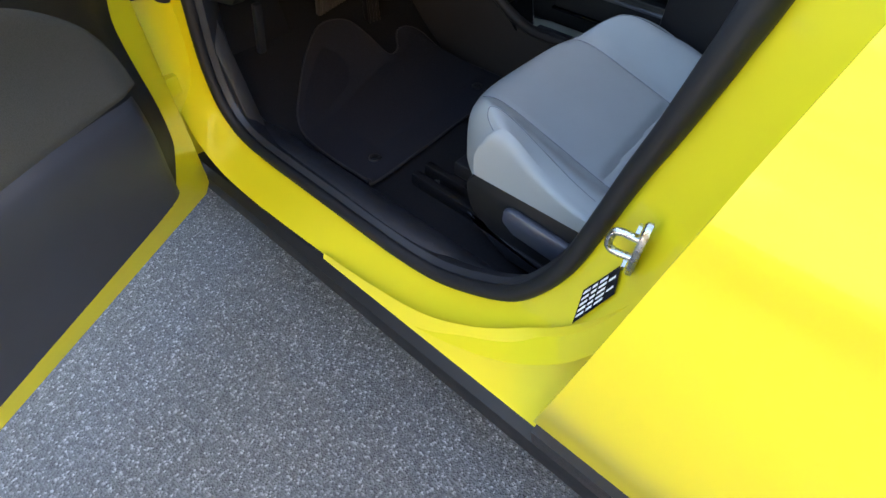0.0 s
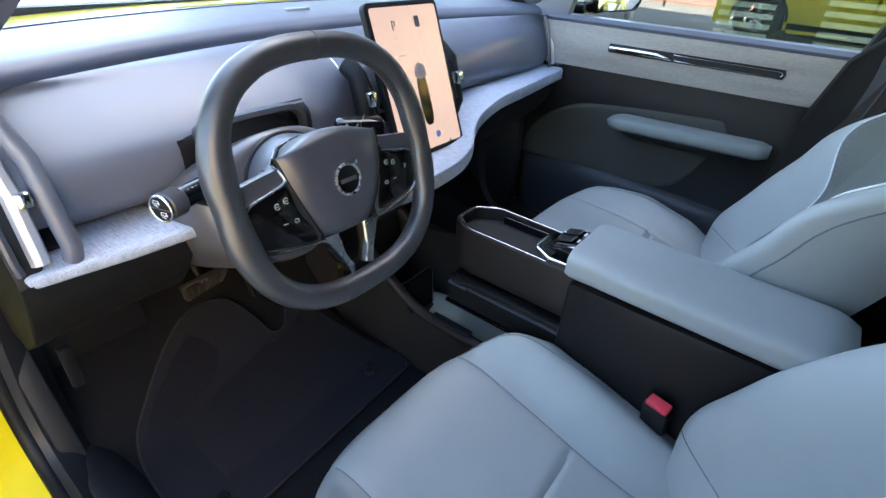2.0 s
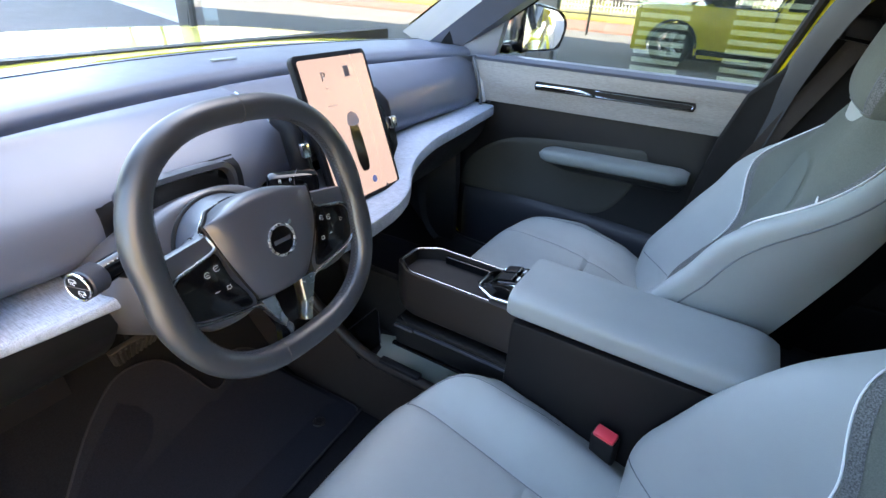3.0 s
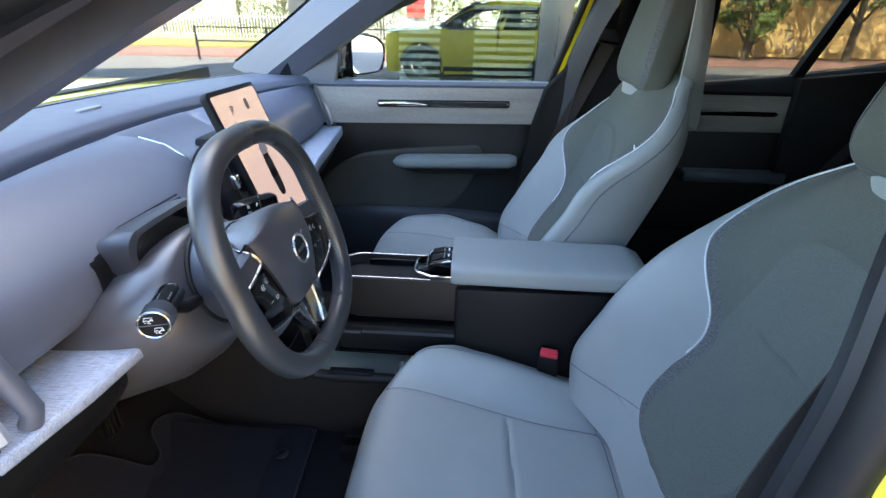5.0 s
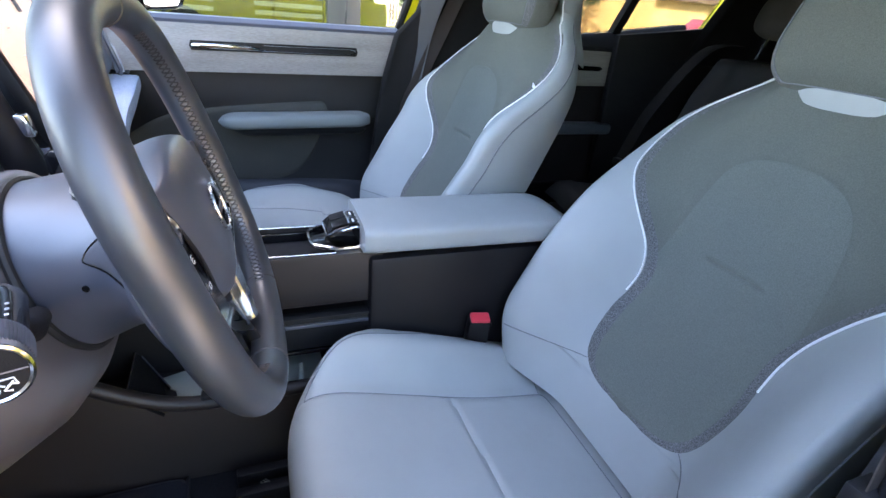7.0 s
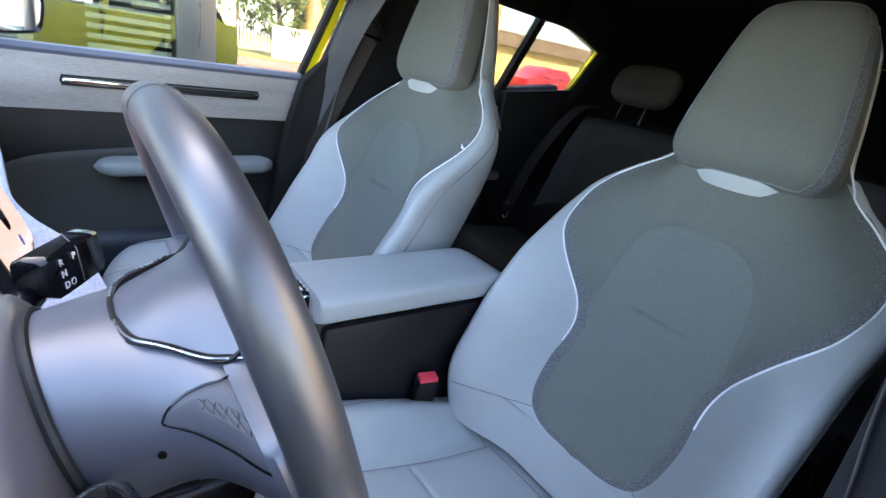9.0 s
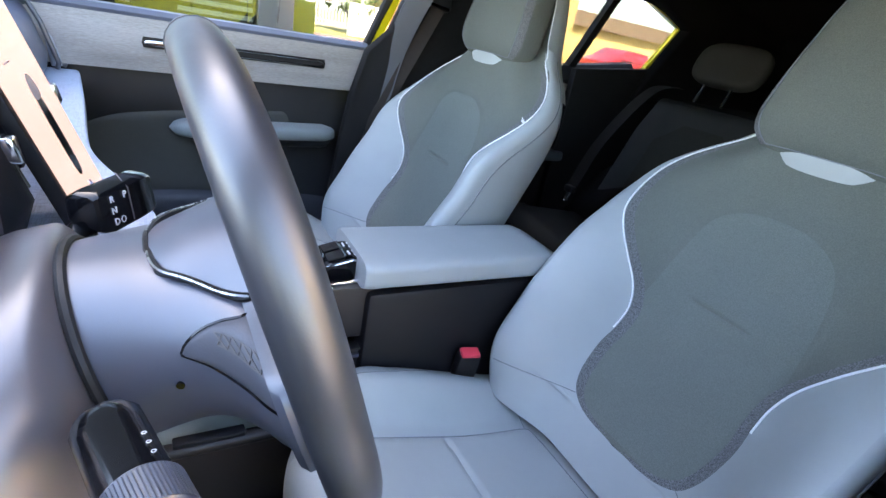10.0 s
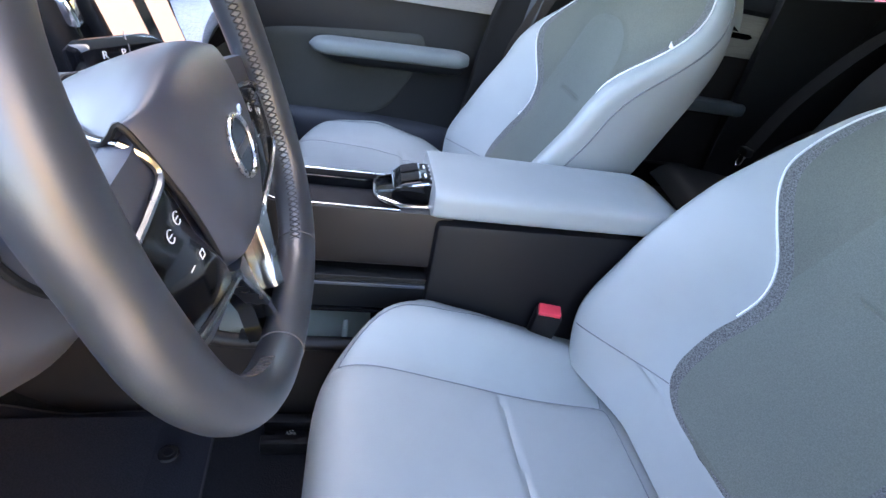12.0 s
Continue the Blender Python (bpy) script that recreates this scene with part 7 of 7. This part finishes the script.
def leafy(name, at, h, r, n, seed, label, low=0.38):
    rng = np.random.default_rng(seed)
    x, y, _ = at
    root = thing(name, at, label, "tree", "trees")
    tr = tube([(x, y, 0), (x + 0.05, y, h * 0.3), (x - 0.04, y + 0.05, h * 0.6), (x, y, h * 0.9)], lambda t: 0.13 * (1 - 0.8 * t), 10)
    limbs = []
    for k in range(9):
        a, z0 = k * 2.4, h * (low + 0.05 * k)
        e = Vector((x + math.cos(a) * r * 0.8, y + math.sin(a) * r * 0.8, z0 + h * 0.2))
        limbs.append(e)
        tube([(x, y, z0), Vector((x, y, z0)).lerp(e, 0.5) + Vector((0, 0, 0.1)), e], lambda t: 0.05 * (1 - 0.8 * t), 6, bm=tr)
    part("trunk", tr, BARK, root)
    c = []
    for e in limbs + [Vector((x, y, h * 0.95)), Vector((x, y, h * 0.75))]:
        for _ in range(5):
            c.append(np.array(e) + rng.normal(size=3) * r * np.array([0.30, 0.30, 0.22]))
    c = np.array(c)
    pts = c[rng.integers(len(c), size=n)] + rng.normal(size=(n, 3)) * r * 0.13
    u = rng.normal(size=(n, 3)); u /= np.linalg.norm(u, axis=1)[:, None]
    w = rng.normal(size=(n, 3)); w -= u * (u * w).sum(1)[:, None]; w /= np.linalg.norm(w, axis=1)[:, None]
    s = rng.uniform(0.05, 0.10, (n, 1))
    vs = np.stack([pts - u * s, pts + w * s * 0.55, pts + u * s, pts - w * s * 0.55], 1).reshape(-1, 3) - np.array(at)
    me = bpy.data.meshes.new("crown")
    me.from_pydata(vs.tolist(), [], [(4 * i, 4 * i + 1, 4 * i + 2, 4 * i + 3) for i in range(n)])
    me.materials.append(LEAF)
    ob = new("crown", me)
    ob.parent = root
    tagged(ob, "sunlit yellow-green leaves", kind="stuff")


for k, (x, y, h, r) in enumerate(((-6.8, -8.0, 4.2, 0.95), (-6.5, -10.9, 4.8, 1.3), (-9.2, -6.0, 4.4, 1.2), (-17.5, 3.0, 6.5, 2.2), (-18, 8.0, 7.0, 2.6), (-19, -1.0, 6.0, 2.2), (-19, 14.0, 7.5, 3.0), (1.5, 40.0, 7.0, 2.6), (-4.0, 37.0, 8.0, 3.0), (-18.5, -7.0, 5.0, 2.4), (-18.5, -11.0, 5.5, 2.4), (-17.2, 5.6, 4.0, 1.9), (-17.4, 10.8, 4.4, 2.1), (-17.3, 0.8, 3.8, 1.8), (-17.2, -3.8, 4.0, 1.9), (-18.2, 18.0, 6.0, 2.6))):
    leafy("tree", (x, y, 0), h, r, 2600 if k > 2 else 3600, k, "sunlit yellow-green street tree with a leafy crown", 0.06 if k in (0, 2) or k > 10 else 0.20 if k == 1 else 0.38)

ochre = thing("ochre_building", (-9.0, -12, 0), "sunlit ochre rendered building", "building")
part("wall", box(-10.0, -8.0, -15.5, -6.8, 0, 9, 0.02), OCHRE, ochre)


def fence(x0, y0, x1, y1):
    root = thing("picket_fence", (x0, y0, 0), "white metal picket fence", "fence")
    a, b = Vector((x0, y0, 0)), Vector((x1, y1, 0))
    n = int((b - a).length / 0.16)
    d = (b - a).normalized()
    for k in range(n):
        p = a.lerp(b, k / n)
        part("picket", tube([p, p + Vector((0, 0, 1.25))], 0.02, 6), FENCEW, root)
    for z in (0.25, 1.05):
        part("rail", tube([a + Vector((0, 0, z)), b + Vector((0, 0, z))], 0.022, 6), FENCEW, root)


fence(-15.5, 20, -15.5, -8)
fence(-15.5, 34, -4, 34)
single("pavement", box(-15.7, -13.0, -40, 40, -0.05, 0.10, 0.02), PAVE, "sunlit pale paving along the fence", kind="structure")
LAWN = plain("lawn", (0.14, 0.15, 0.035), 0.95, grain=0.8, gscale=60, var=0.3, vscale=5)
single("lawn", box(-60, -15.7, -40, 40, -0.05, 0.08, 0.02), LAWN, "yellow-green lawn behind the fence", kind="structure")
REDPAVE = plain("red_paving", (0.22, 0.11, 0.09), 0.85, grain=0.3, gscale=70, vscale=2)
DRYGRASS = plain("dry_grass", (0.19, 0.175, 0.05), 0.95, grain=0.8, gscale=60, var=0.35, vscale=9)
single("pavement", box(-8.0, -4.5, -40, 40, -0.05, 0.06, 0.01), REDPAVE, "red-brown paved strip beside the road", kind="structure")
single("verge", box(-13.0, -8.0, -40, 40, -0.05, 0.12, 0.02), DRYGRASS, "dry yellow-green grass verge", kind="structure")
single("low_wall", box(-8.4, -8.1, -6.8, -5.5, 0.0, 1.2, 0.01), FENCEW, "low cream garden wall on the verge", "wall")


def railing():
    root = thing("railing", (-3.43, 4.0, 0), "black tubular street railing beside the road", "railing")
    for y in (2.2, 4.2, 6.2, 8.2):
        part("post", tube([(-3.43, y, 0), (-3.43, y, 0.88)], 0.035, 10), RUBBER, root)
    for z in (0.50, 0.85):
        part("rail", tube([(-3.43, 2.2, z), (-3.43, 8.2, z)], 0.018, 8), RUBBER, root)


railing()
_s = thing("street_sign", (-15.3, 3.6, 0), "plain red sign board on a post", "sign")
part("board", box(-15.32, -15.28, 3.15, 4.05, 1.15, 1.95, 0.004), plain("sign_red", (0.65, 0.03, 0.03), 0.5), _s)
part("post", tube([(-15.34, 3.6, 0.05), (-15.34, 3.6, 1.9)], 0.03, 8), POST, _s)


def bicycle(x, y):
    root = thing("bicycle", (x, y, 0), "dark bicycle parked before the ochre wall", "bicycle")
    for dy in (-0.5, 0.5):
        w = part("wheel", tube([(x, y + dy + 0.33 * math.cos(a), 0.40 + 0.33 * math.sin(a)) for a in [k * math.tau / 28 for k in range(28)]], 0.018, 6, True), RUBBER, root)
        for k in range(8):
            a = k * math.pi / 8
            part("spoke", tube([(x, y + dy - 0.32 * math.cos(a), 0.40 - 0.32 * math.sin(a)), (x, y + dy + 0.32 * math.cos(a), 0.40 + 0.32 * math.sin(a))], 0.003, 4), STEEL, w)
    P = {"bb": (x, y - 0.05, 0.38), "seat": (x, y - 0.20, 0.88), "head": (x, y + 0.33, 0.90), "f": (x, y + 0.5, 0.40), "r": (x, y - 0.5, 0.40)}
    for a, b in (("bb", "seat"), ("bb", "head"), ("seat", "head"), ("head", "f"), ("bb", "r"), ("seat", "r")):
        part("frame_tube", tube([P[a], P[b]], 0.016, 8), STEEL, root)
    part("saddle", box(x - 0.06, x + 0.06, y - 0.33, y - 0.10, 0.91, 0.96, 0.015), RUBBER, root)
    part("handlebar", tube([(x - 0.28, y + 0.28, 1.0), (x, y + 0.34, 0.98), (x + 0.28, y + 0.28, 1.0)], 0.014, 8), RUBBER, root)


bicycle(-7.5, -9.3)

HEDGE = plain("brown_roof", (0.16, 0.10, 0.06), 0.9, var=0.3, vscale=1.5)
REDPAINT = paint("red_paint", (0.55, 0.02, 0.03))
_h = thing("low_building", (-18, -26, 0), "low brown building behind the car park", "building")
part("wall", box(-19, -17, -42, -17, 0, 2.6, 0.02), OCHRE, _h)
part("roof", prism([(-16.6, -42.4, 2.6), (-19.4, -42.4, 2.6), (-18, -42.4, 3.6)], (0, 25.8, 0)), HEDGE, _h)


def parked_car(x, y, mat, label):
    root = thing("parked_car", (x, y, 0), label, "car")
    prof = [(-2.0, 0.30), (-2.05, 0.75), (-1.85, 0.95), (-1.2, 1.02), (-0.6, 1.45), (0.6, 1.47), (1.3, 1.02), (1.95, 0.88), (2.05, 0.55), (2.0, 0.30)]
    part("body", loft([[(x + dx * k, y + yy * (0.96 if abs(dx) > 0.8 else 1), z if z < 1.1 else z - 0.25 * (abs(dx) > 0.8)) for yy, z in prof] for k, dx in ((1, -0.85), (1, -0.7), (1, 0.7), (1, 0.85))]), mat, root)
    for s in (-1, 1):
        part("side_window", prism([(x + s * 0.80, y - 1.05, 1.03), (x + s * 0.72, y - 0.55, 1.32), (x + s * 0.72, y + 0.5, 1.34), (x + s * 0.80, y + 1.1, 1.03)], (s * 0.06, 0, 0)), PIANO, root)
        for yc in (-1.25, 1.25):
            part("wheel", disc((x + s * 0.68, y + yc, 0.32), (s, 0, 0), 0.32, 0.2, 28, bevel=0.03), RUBBER, root)
    return root


parked_car(-6.5, -17.5, REDPAINT, "red parked car beside the road")
parked_car(-20.5, 6.2, paint("white_paint", (0.75, 0.75, 0.74)), "white parked car beyond the fence")
